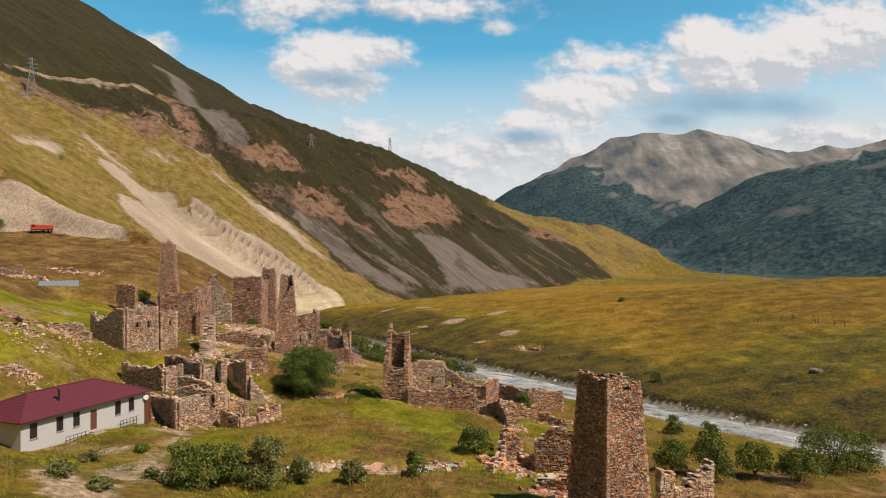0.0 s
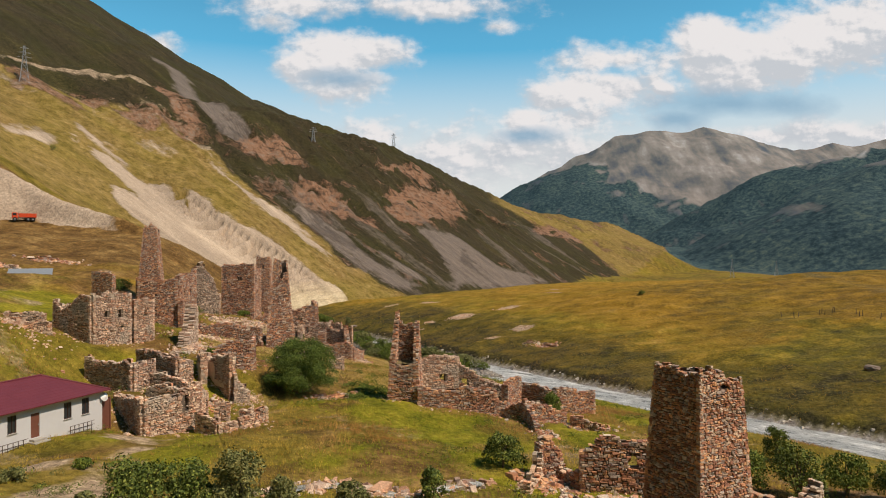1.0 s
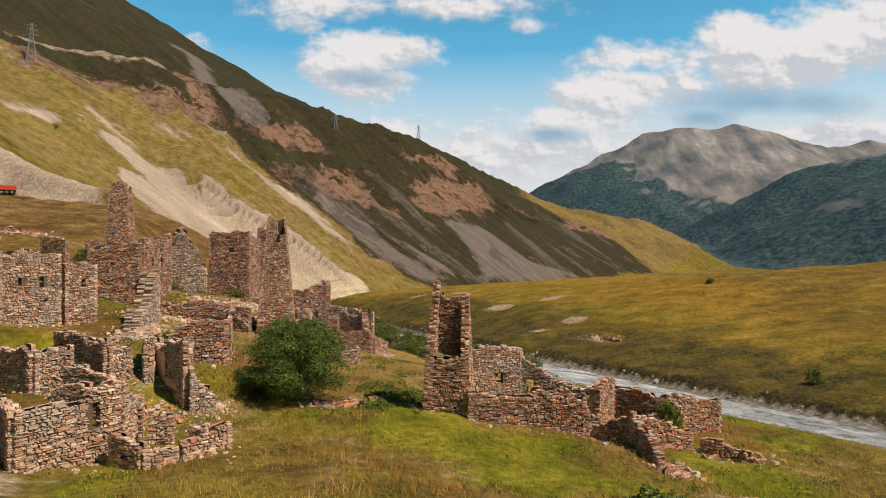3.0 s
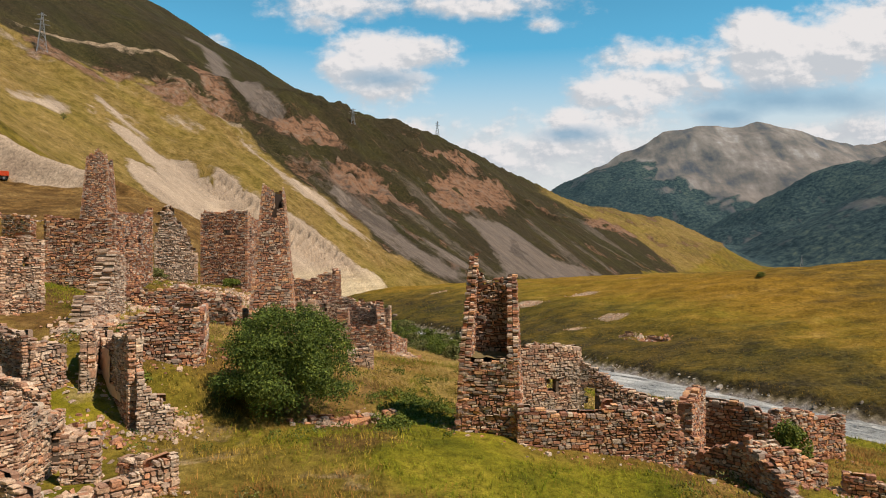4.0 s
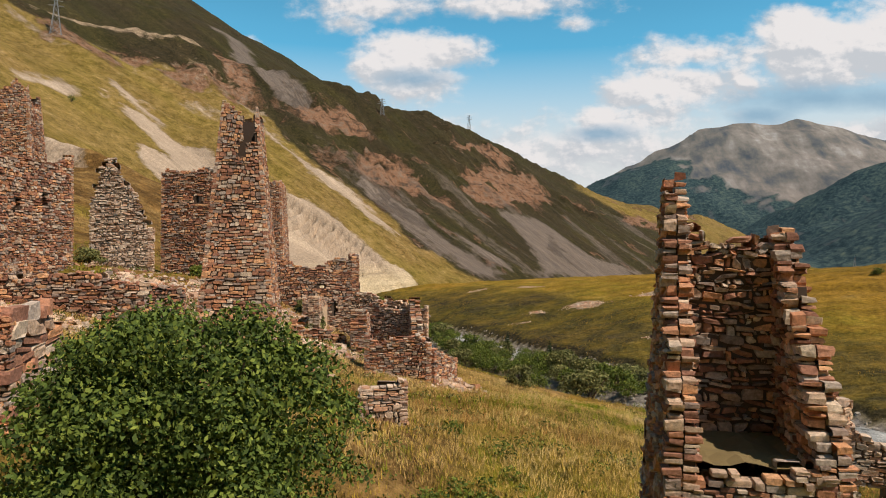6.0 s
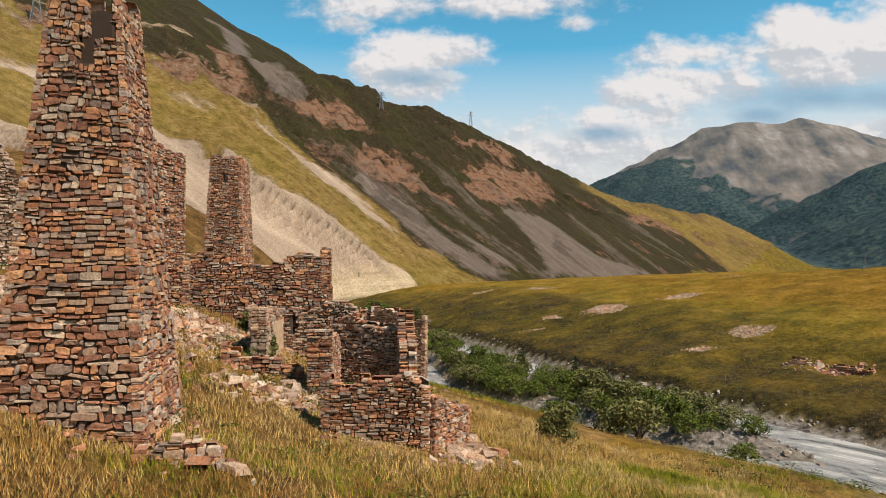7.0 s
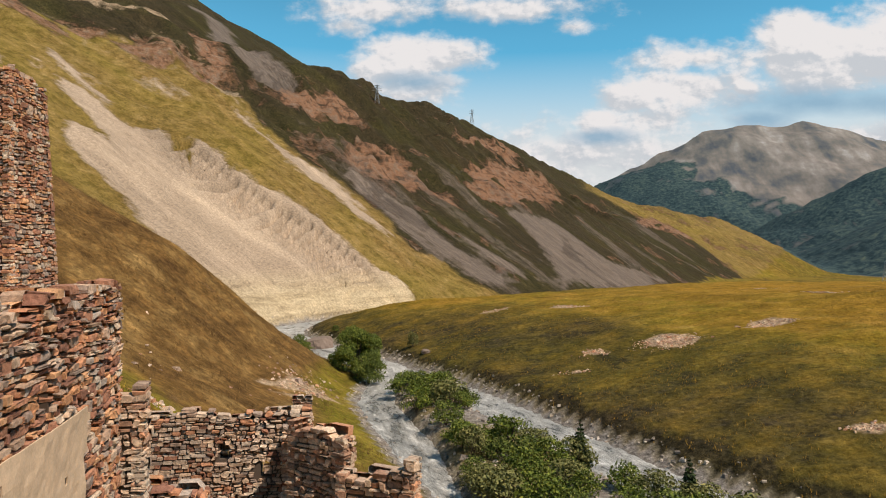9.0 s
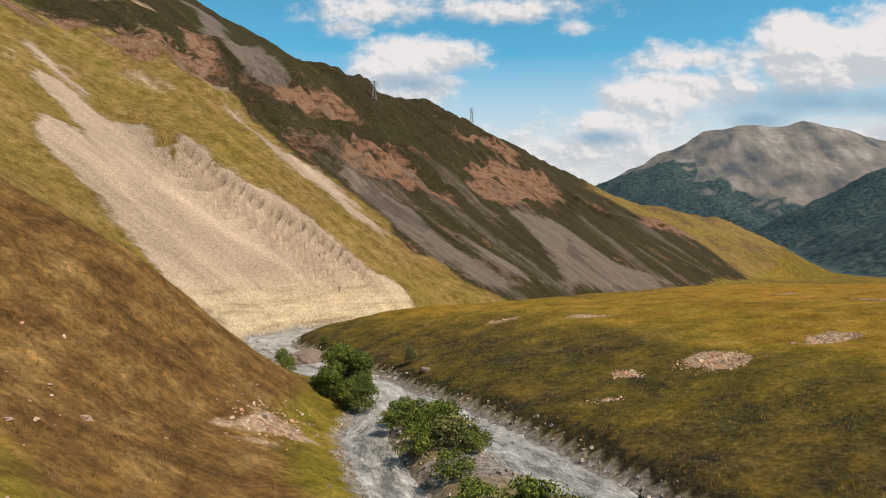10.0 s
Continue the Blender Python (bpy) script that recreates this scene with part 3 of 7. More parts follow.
    h = maths(nt, "ADD", maths(nt, "MULTIPLY", n_fine, 0.5), maths(nt, "MULTIPLY", n_tiny, 0.12))
    h = maths(nt, "ADD", h, maths(nt, "MULTIPLY", n_mid, 2.0))
    crag = maths(nt, "MULTIPLY", maths(nt, "MULTIPLY", rock, maths(nt, "ADD", n_pillar, n_crag)), 9.0)
    h = maths(nt, "ADD", h, maths(nt, "ADD", crag, maths(nt, "MULTIPLY", maths(nt, "MULTIPLY", n_rill, streak), 1.6)))
    h = maths(nt, "MULTIPLY", h, maths(nt, "SUBTRACT", 1.0, maths(nt, "MULTIPLY", summit, 0.8)))
    h = maths(nt, "MULTIPLY", h, maths(nt, "SUBTRACT", 1.0, maths(nt, "MULTIPLY", scree, 0.65)))
    bump(nt, b, h, 0.6, 0.9)
    return mat


SCREE = [(-187, 361), (-184, 369), (-173, 367), (-164, 366), (-154, 364), (-156, 372), (-151, 377), (-144, 371), (-136, 366), (-143, 382), (-138, 382), (-126, 376), (-119, 374), (-105, 371), (-91, 370), (-77, 366), (-68, 361),
         (-62, 356), (-61, 364), (-55, 365), (-53, 357), (-40, 340), (-58, 330), (-74, 316), (-80, 296), (-75, 282), (-87, 289), (-103, 300), (-112, 302), (-120, 308), (-132, 314), (-140, 316), (-147, 318), (-154, 323), (-158, 332), (-159, 339), (-149, 337), (-153, 343), (-162, 349), (-175, 356)]
STREAKS = [[(-154, 424), (-150, 431), (-124, 419), (-103, 423), (-87, 418), (-75, 411), (-64, 393), (-71, 394), (-88, 403), (-108, 406), (-131, 416)],
           [(-208, 390), (-195, 381), (-184, 377), (-174, 376), (-165, 368), (-171, 369), (-181, 369), (-192, 371), (-204, 378)],
           [(-205, 318), (-206, 342), (-201, 356), (-197, 367), (-191, 366), (-192, 339), (-195, 322), (-196, 308)],
           [(-189, 403), (-181, 415), (-170, 427), (-155, 422), (-160, 406), (-175, 399)]]
TALUS = [[(-93, 446), (-85, 451), (-73, 444), (-57, 439), (-42, 433), (-28, 429), (-15, 430), (-29, 403), (-40, 404), (-54, 412), (-69, 420), (-82, 435)],
         [(-11, 586), (13, 609), (27, 605), (44, 589), (72, 629), (90, 660), (80, 600), (10, 485), (-8, 440), (0, 489), (-2, 521), (-11, 542), (-25, 555)],
         [(-49, 458), (-34, 456), (-18, 443), (-10, 444), (-16, 431), (-28, 434), (-40, 444)],
         [(-104, 451), (-89, 444), (-65, 422), (-45, 409), (-48, 401), (-67, 411), (-90, 428)],
         [(-270, 620), (-231, 610), (-185, 550), (-160, 537), (-147, 512), (-146, 477), (-163, 494), (-185, 514), (-235, 583)]]
CLIFFS = [[(-104, 465), (-103, 505), (-100, 521), (-91, 526), (-81, 515), (-73, 524), (-66, 496), (-55, 522), (-50, 504), (-61, 483), (-72, 463), (-83, 465), (-91, 452), (-99, 447)],
          [(-54, 603), (-47, 647), (-39, 658), (-12, 743), (8, 771), (22, 735), (13, 667), (-10, 610), (-25, 566), (-38, 550), (-48, 550)],
          [(-70, 673), (-52, 698), (-39, 790), (-11, 865), (-17, 743), (-36, 696), (-49, 682), (-69, 659), (-84, 605)],
          [(-162, 516), (-143, 532), (-137, 560), (-116, 565), (-112, 522), (-126, 497), (-134, 466), (-145, 480)],
          [(-238, 552), (-223, 563), (-184, 502), (-161, 470), (-166, 460), (-183, 471)], [(113, 909), (184, 1035), (189, 968), (153, 925), (107, 842)]]
EARTH = [(-250, 395), (-240, 424), (-210, 436), (-192, 472), (-170, 465), (-156, 464), (-172, 433), (-194, 418), (-217, 397), (-236, 378)]
TRACKS = [[(-261, 399), (-287, 466), (-251, 459), (-220, 471), (-234, 549), (-202, 481), (-217, 463), (-239, 437), (-256, 418), (-258, 394)],
          [(-194, 359), (-199, 371), (-205, 386), (-202, 387), (-195, 372), (-191, 358)]]
HEATH_LINE = np.array([(-285, 330), (-262, 385), (-245, 402), (-210, 430), (-189, 440), (-156, 452), (-137, 434), (-118, 424), (-103, 424), (-83, 421), (-66, 404), (-52, 397), (-20, 404)], float)
SPUR_LINE = np.array([(-60, 870), (67, 934), (125, 940), (189, 968), (215, 925), (260, 800), (300, 640)], float)


TOE = (-41.5, 208)


def inside(poly, x, y):
    hit = np.zeros(x.shape, bool)
    n = len(poly)
    for i in range(n):
        (x0, y0), (x1, y1) = poly[i], poly[(i + 1) % n]
        if y0 == y1:
            continue
        cross = ((y0 > y) != (y1 > y)) & (x < (x1 - x0) * (y - y0) / (y1 - y0) + x0)
        hit ^= cross
    return hit


def field(poly, x, y, wobble):
    """A field with an uneven rim: 1 inside, 0 outside."""
    (x0, y0), (x1, y1) = np.min(poly, axis=0) - 25, np.max(poly, axis=0) + 25
    near = (x > x0) & (x < x1) & (y > y0) & (y < y1)
    out = np.zeros(x.shape)
    px, py = x[near], y[near]
    wx, wy = px + wobble * fbm(px, py, 16, 4, 5), py + wobble * fbm(px, py, 16, 4, 7)
    r = 1.6 + 0.5 * wobble
    out[near] = sum(inside(poly, wx + r * math.cos(k), wy + r * math.sin(k)).astype(float) for k in (0.0, 1.26, 2.51, 3.77, 5.03)) / 5
    return out


def cover(x, y, z):
    """Shares of scree, heath, rock, woods; dirt, lush grass, grey talus, shingle; dry slope, bare summit, yellow grass."""
    dl, s = along(LEFT_BANK, x, y)
    dr = -along(RIGHT_BANK, x, y)[0]
    n1, n2, n3 = fbm(x, y, 60, 5, 1), fbm(x, y, 16, 4, 2), fbm(s, dl * 0.12, 22, 5, 3)
    nothing = np.zeros_like(x)
    left = dl > 0
    far = ((y > 1150) & (x > 380 + 0.2 * (y - 1150))) | (y > 1900) | ((x > 470) & (y > 650))
    # dark heath high on the mountain, its colour also holding the cloud shadow there
    up = along(HEATH_LINE, x, y)[0]
    heath = np.where(left & ~far, smooth(-3, 5, up + 5 * n2), 0)
    heath = np.where((y > 300) & (dl > 240 + 40 * n1), 1.0, heath) * (y > 250)
    spur = smooth(-8, 8, along(SPUR_LINE, x, y)[0] + 5 * n2) * (y > 640) * smooth(40, 90, x)
    heath = np.maximum(heath * (1 - 0.85 * spur), 0.38 * spur * smooth(-0.3, 0.4, n1))
    scree = field(SCREE, x, y, 2)
    for p, most in zip(STREAKS, (0.9, 0.85, 0.7, 0.42)):
        scree = np.maximum(scree, most * field(p, x, y, 3) * smooth(-0.7, 0.0, n3))
    ca, cb, foot = gravel_cut(x, y)
    scree = np.maximum(scree, smooth(-1.5, 0.5, ca - foot) * smooth(11, 7, ca - foot + 2 * n2) * smooth(-75, -60, cb) * smooth(24, 17, cb))
    # thin washes of scree on the lit grass slope
    lit = left & (up < 0) & (y > 240) & (dl > 40)
    scree = np.maximum(scree, np.where(lit, 0.10 + 0.42 * smooth(0.15, 0.6, n3) * smooth(-0.2, 0.4, n1), 0))
    rock = nothing.copy()
    for p in CLIFFS:
        rock = np.maximum(rock, field(p, x, y, 6) * smooth(-0.7, -0.1, n2 + 0.3))
    rock = np.maximum(rock, np.where(left & (up > 0) & ~far, 0.5 * smooth(0.32, 0.6, n2 + 0.4 * n1) * smooth(260, 120, dl), 0))
    talus = nothing.copy()
    for p in TALUS:
        talus = np.maximum(talus, field(p, x, y, 5))
    talus = np.maximum(talus, np.where(left & (up > 0) & (y > 380) & ~far, smooth(0.1, 0.4, n3) * smooth(160, 70, dl) * 0.45, 0)) * (1 - spur)
    dirt = 0.3 * field(EARTH, x, y, 5)
    rock = np.maximum(rock, 0.75 * field(EARTH, x, y, 6) * smooth(-0.4, 0.2, n2))
    for p in TRACKS:
        dirt = np.maximum(dirt, 0.58 * field(p, x, y, 1.2))
    # trodden and dug ground round the house, the bare toe of the slope by the river
    for cx, cy, a, b in ((-30, 74, 4.2, 4.0), (-27.5, 65, 4.4, 5.0), (-25, 55, 4.4, 5.0), (-26, 47, 5.0, 3.6), (-32, 62, 3.0, 3.0)):
        dirt = np.maximum(dirt, smooth(-0.1, 0.5, 0.75 + 0.7 * fbm(x, y, 5, 4, 1) - np.hypot((x - cx) / a, (y - cy) / b)))
    dirt = np.maximum(dirt, smooth(0.1, 0.4, n2 + 0.5 + 0.8 * fbm(x, y, 4, 4, 1) - np.hypot((x - TOE[0]) / 3.2, (y - TOE[1]) / 7)) * 0.8)
    village = smooth(-60, 0, s) * smooth(150, 120, s) * left * smooth(130, 90, dl)
    dirt = np.maximum(dirt, village * 0.35 * smooth(0.42, 0.6, fbm(x, y, 9, 4, 6)))
    lush = np.maximum(village * smooth(-0.08, 0.42, 0.6 * fbm(x, y, 22, 3, 4) + 0.6 * fbm(x, y, 8, 3, 1)), smooth(5, 1.5, np.abs(dl - 3)) * 0.4 * left * (y < 260))
    lush = np.maximum(lush, smooth(1.3, 0.6, np.hypot((x + 60) / 17, (y - 112) / 16)))
    lush = np.maximum(lush, smooth(1.3, 0.6, np.hypot((x + 43) / 5, (y - 172) / 5) + 0.4 * n2))
    lush = np.maximum(lush, smooth(1.3, 0.7, np.hypot((x + 11.5) / 3.2, (y - 101) / 8)))
    dry = smooth(118, 140, s) * smooth(222, 205, s) * smooth(3, 9, dl + 2 * n2) * smooth(150, 95, dl)
    dry = np.maximum(dry, smooth(115, 100, y) * 0 + 0.75 * smooth(0.1, 0.4, fbm(x, y, 30, 3, 0)) * village)
    dry = np.maximum(dry, 0.6 * smooth(0.15, 0.5, fbm(x, y, 7, 4, 5)) * village)
    dry = np.maximum(dry, smooth(3, 12, dl) * smooth(30, 22, dl) * smooth(85, 100, s) * smooth(150, 130, s) * 0.4)
    dry = np.maximum(dry, 0.9 * smooth(1.3, 0.5, np.hypot((x + 16.5) / 4.5, (y - 108) / 7) + 0.4 * n2))
    dry = np.maximum(dry, 0.9 * smooth(2, 14, ca + 8 * n2) * smooth(2, -2, ca - foot) * smooth(-80, -60, cb) * smooth(32, 20, cb))
    heath = np.maximum(heath, 0.5 * smooth(14, 30, ca + 8 * n2) * smooth(2, -2, ca - foot) * smooth(-80, -60, cb) * smooth(28, 16, cb))
    bed = (dl <= 0.6) & (dr <= 0.7) & (y < 420)
    isle = island(x, y, dl, dr)
    shingle = np.where(bed, 1.0 - 0.7 * isle * smooth(-0.1, 0.25, n2), 0.0)
    # bare patches of stones on the plateau
    spots = np.zeros_like(x)
    for cx, cy, a, b in ((3.2, 230.5, 5.0, 3.6), (-6.8, 229.5, 2.4, 2), (-10.3, 222, 2.2, 1.2), (19.3, 236.3, 3.4, 2.4), (19.3, 197, 3.2, 2.8), (10.9, 191, 2.2, 1.2), (-7.5, 266.6, 4, 2.2), (-22.2, 270, 3, 2),
                         (47, 323, 7, 3), (40, 268.5, 5, 2.5), (16.6, 234, 3, 1.2)):
        spots = np.maximum(spots, smooth(0.1, 0.5, 1.15 - np.hypot((x - cx) / a, (y - cy) / b) + 0.5 * n2))
    dirt = np.where(dr > 1, np.maximum(dirt, spots * 0.85), dirt)
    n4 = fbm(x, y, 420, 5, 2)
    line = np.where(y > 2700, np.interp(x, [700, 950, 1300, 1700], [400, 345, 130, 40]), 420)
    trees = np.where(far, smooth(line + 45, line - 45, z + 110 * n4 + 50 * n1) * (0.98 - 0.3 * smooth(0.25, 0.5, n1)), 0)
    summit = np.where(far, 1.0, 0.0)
    ochre = np.where((dr > 3) & (y < 640), 0.55 + 0.45 * smooth(10, 70, dr + 22 * n1), 0.0)
    heath = np.where((dr > 0.7) & (y < 640), np.maximum(np.maximum(0.62 * smooth(46, 12, dr + 10 * n1 + 6 * n2), 0.85 * smooth(4.5, 1.8, dr + n2)), 0.22 * smooth(-0.15, 0.5, fbm(x, y, 46, 4, 3)) * smooth(20, 60, x + 0.3 * (y - 150))), heath)
    lush = np.where((dr > 1) & (y < 330), np.maximum(lush, 0.42 * smooth(80, 8, dr + 22 * n1 + 12 * n2)), lush)
    # a darker, greener patch of the far meadow
    meadow_patch = np.where(dr > 3, smooth(1.25, 0.5, np.hypot((x - 84) / 30, (y - 138) / 26) + 0.35 * n2), 0.0)
    heath, lush = np.maximum(heath, np.maximum(0.5 * meadow_patch, np.where((dr > 3) & (y < 300), 0.4 * smooth(30, 75, x + 8 * n2), 0.0))), np.maximum(lush, 0.62 * meadow_patch)
    ochre = np.maximum(ochre, np.maximum(np.where(lit, 0.12, 0.0), 0.28 * spur))
    ochre = np.maximum(ochre, 0.75 * smooth(3, 10, dl) * smooth(85, 60, dl) * smooth(60, 95, s) * smooth(150, 135, s))
    streak = np.where(left & (y > 230) & ~far, smooth(10, 50, dl + 40 * smooth(290, 330, y)), 0.0)
    return (scree, heath, rock, trees), (dirt, lush, talus, shingle), (dry, summit, ochre, streak)


def build_ground():
    xs = steps((-2600, -600, 60), (-600, -330, 7), (-330, -165, 3.2), (-165, -90, 1.1), (-90, 70, 1.0), (70, 130, 2), (130, 420, 6), (420, 2600, 34), (2600, 3400, 80))
    ys = steps((-700, 20, 14), (20, 250, 1.15), (250, 345, 2.0), (345, 402, 1.1), (402, 450, 2.0), (450, 800, 3.6), (800, 1400, 8), (1400, 4000, 25), (4000, 4700, 60))
    gx, gy = np.meshgrid(xs, ys, indexing="ij")
    z = ground_z(gx, gy)
    co = np.stack([gx, gy, z], -1).reshape(-1, 3)
    nx, ny = len(xs), len(ys)
    i = np.arange(nx * ny).reshape(nx, ny)
    quads = np.stack([i[:-1, :-1], i[1:, :-1], i[1:, 1:], i[:-1, 1:]], -1).reshape(-1, 4)
    me = bpy.data.meshes.new("ground")
    me.vertices.add(len(co))
    me.vertices.foreach_set("co", co.ravel())
    me.loops.add(quads.size)
    me.loops.foreach_set("vertex_index", quads.ravel().astype(np.int32))
    me.polygons.add(len(quads))
    me.polygons.foreach_set("loop_start", (np.arange(len(quads)) * 4).astype(np.int32))
    me.update()
    me.polygons.foreach_set("use_smooth", np.ones(len(quads), bool))
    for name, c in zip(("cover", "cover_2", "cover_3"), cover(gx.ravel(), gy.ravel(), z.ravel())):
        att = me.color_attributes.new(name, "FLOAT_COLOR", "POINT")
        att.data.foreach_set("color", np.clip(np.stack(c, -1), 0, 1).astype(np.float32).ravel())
    dl, s = along(LEFT_BANK, gx.ravel(), gy.ravel())
    att = me.attributes.new("fall", "FLOAT_VECTOR", "POINT")
    att.data.foreach_set("vector", np.stack([s, dl * 0.13, np.zeros_like(s)], -1).astype(np.float32).ravel())
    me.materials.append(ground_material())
    return tagged(new("ground", me), "ochre grass slopes, pale scree and bare rock of a mountain valley", "ground", kind="structure")


build_ground()


def water_material():
    mat, nt, b = nodes_of("river_water")
    flow = nt.nodes.new("ShaderNodeAttribute")
    flow.attribute_name = "flow"
    pos = flow.outputs["Vector"]
    f = noise_tex(nt, 0.7, 8, 0.72, pos)
    f2 = noise_tex(nt, 3.4, 6, 0.7, pos)
    broad = noise_tex(nt, 0.12, 3, 0.5, pos)
    foam = ramp(nt, maths(nt, "ADD", maths(nt, "ADD", maths(nt, "MULTIPLY", f, 0.55), maths(nt, "MULTIPLY", f2, 0.3)), maths(nt, "MULTIPLY", broad, 0.15)), [(0.44, (0, 0, 0)), (0.52, (0.4, 0.4, 0.4)), (0.60, (1, 1, 1))])
    nt.links.new(mix(nt, foam, (0.19, 0.20, 0.20), (0.76, 0.77, 0.77)), b.inputs["Base Color"])
    nt.links.new(ramp(nt, foam, [(0, (0.25, 0.25, 0.25)), (1, (0.8, 0.8, 0.8))]), b.inputs["Roughness"])
    bump(nt, b, maths(nt, "ADD", f, f2), 0.8, 0.4)
    return mat


def build_water():
    bm = bmesh.new()
    cols = []
    for i in range(1, 21):
        l0, r0, l1, r1 = LEFT_BANK[i], RIGHT_BANK[i], LEFT_BANK[i + 1], RIGHT_BANK[i + 1]
        for k in range(6):
            u = k / 6
            l, r = l0 + (l1 - l0) * u, r0 + (r1 - r0) * u
            cols.append((l + (l - r) * 0.06, r + (r - l) * 0.06))
    rows = []
    for l, r in cols:
        m = (l + r) / 2
        s = along(LEFT_BANK, np.array([m[0]]), np.array([m[1]]))[1]
        zr = float(np.interp(s, S_KEYS, Z_KEYS)[0])
        rows.append([bm.verts.new((*(l + (r - l) * k / 10), zr + 0.05 * math.sin(k * 2.1 + m[1] * 0.7))) for k in range(11)])
    for a, b in zip(rows, rows[1:]):
        for k in range(10):
            bm.faces.new((a[k], a[k + 1], b[k + 1], b[k]))
    me = bpy.data.meshes.new("river")
    bm.to_mesh(me)
    bm.free()
    # metres across the stream and, drawn out, along it
    at = np.array([tuple(v.co) for v in me.vertices])
    off, far = along(LEFT_BANK, at[:, 0], at[:, 1])
    att = me.attributes.new("flow", "FLOAT_VECTOR", "POINT")
    att.data.foreach_set("vector", np.stack([off, far * 0.3, np.zeros_like(off)], -1).astype(np.float32).ravel())
    me.materials.append(water_material())
    for p in me.polygons:
        p.use_smooth = True
    tagged(new("river", me), "shallow grey river with white rapids over stones", "water", kind="structure")


build_water()


# ---- masonry ----
def mesh_object(name, co, faces, mat, parent=None, label="", kind=""):
    me = bpy.data.meshes.new(name)
    me.from_pydata([tuple(v) for v in co] if not isinstance(co, list) else co, [], faces)
    me.update()
    me.materials.append(mat)
    ob = new(name, me)
    if parent is not None:
        ob.parent = parent
        ob.matrix_parent_inverse = parent.matrix_basis.inverted()
    if label or kind:
        tagged(ob, label, kind=kind)
    return ob


def part(name, bm, mat, parent, label=""):
    me = bpy.data.meshes.new(name)
    bm.to_mesh(me)
    bm.free()
    me.materials.append(mat)
    ob = new(name, me)
    ob.parent = parent
    ob.matrix_parent_inverse = parent.matrix_basis.inverted()
    if label:
        tagged(ob, label)
    return ob


BOX5 = [(4, 5, 6, 7), (0, 4, 7, 3), (1, 2, 6, 5), (3, 7, 6, 2), (0, 1, 5, 4)]
BOX6 = BOX5 + [(0, 3, 2, 1)]


def run(a, b, tops, thick=0.7, base=None, holes=(), inner=True, jag=0.35, ends=True):
    """One straight length of wall from a to b. tops: heights at even steps along it (metres above the sea of the scene)."""
    return dict(a=np.array(a, float), b=np.array(b, float), tops=list(tops), thick=thick, base=base, holes=list(holes), inner=inner, jag=jag, ends=ends)


UNIT_STONES = []


def unit_stone(i):
    """One of ten flat slabs with worn corners, in a box of side 1, its face towards y."""
    while len(UNIT_STONES) < 10:
        r = np.random.RandomState(40 + len(UNIT_STONES))
        me = bpy.data.meshes.new("stone")
        du, dz = r.uniform(0.03, 0.12, 4), r.uniform(0.08, 0.26, 4)
        ring = [(-.5, -.5 + dz[0]), (-.5 + du[0], -.5), (.5 - du[1], -.5), (.5, -.5 + dz[1]), (.5, .5 - dz[2]), (.5 - du[2], .5), (-.5 + du[3], .5), (-.5, .5 - dz[3])]
        co = []
        for y, k, kz in ((-.5, 1.0, 1.0), (.5, 0.94, 0.78)):
            co += [(u * k, y + r.uniform(-0.04, 0.04), z * kz) for u, z in ring]
        faces = [(b + j, b + (j + 1) % 8, b + 8 + (j + 1) % 8, b + 8 + j) for b in (0,) for j in range(8)] + [tuple(range(8, 16))]
        me.from_pydata(co, [], faces)
        me.update()
        UNIT_STONES.append(me)
    return UNIT_STONES[i % 10]


RUNS_SEED = [100]
PENDING = []
FEET = []


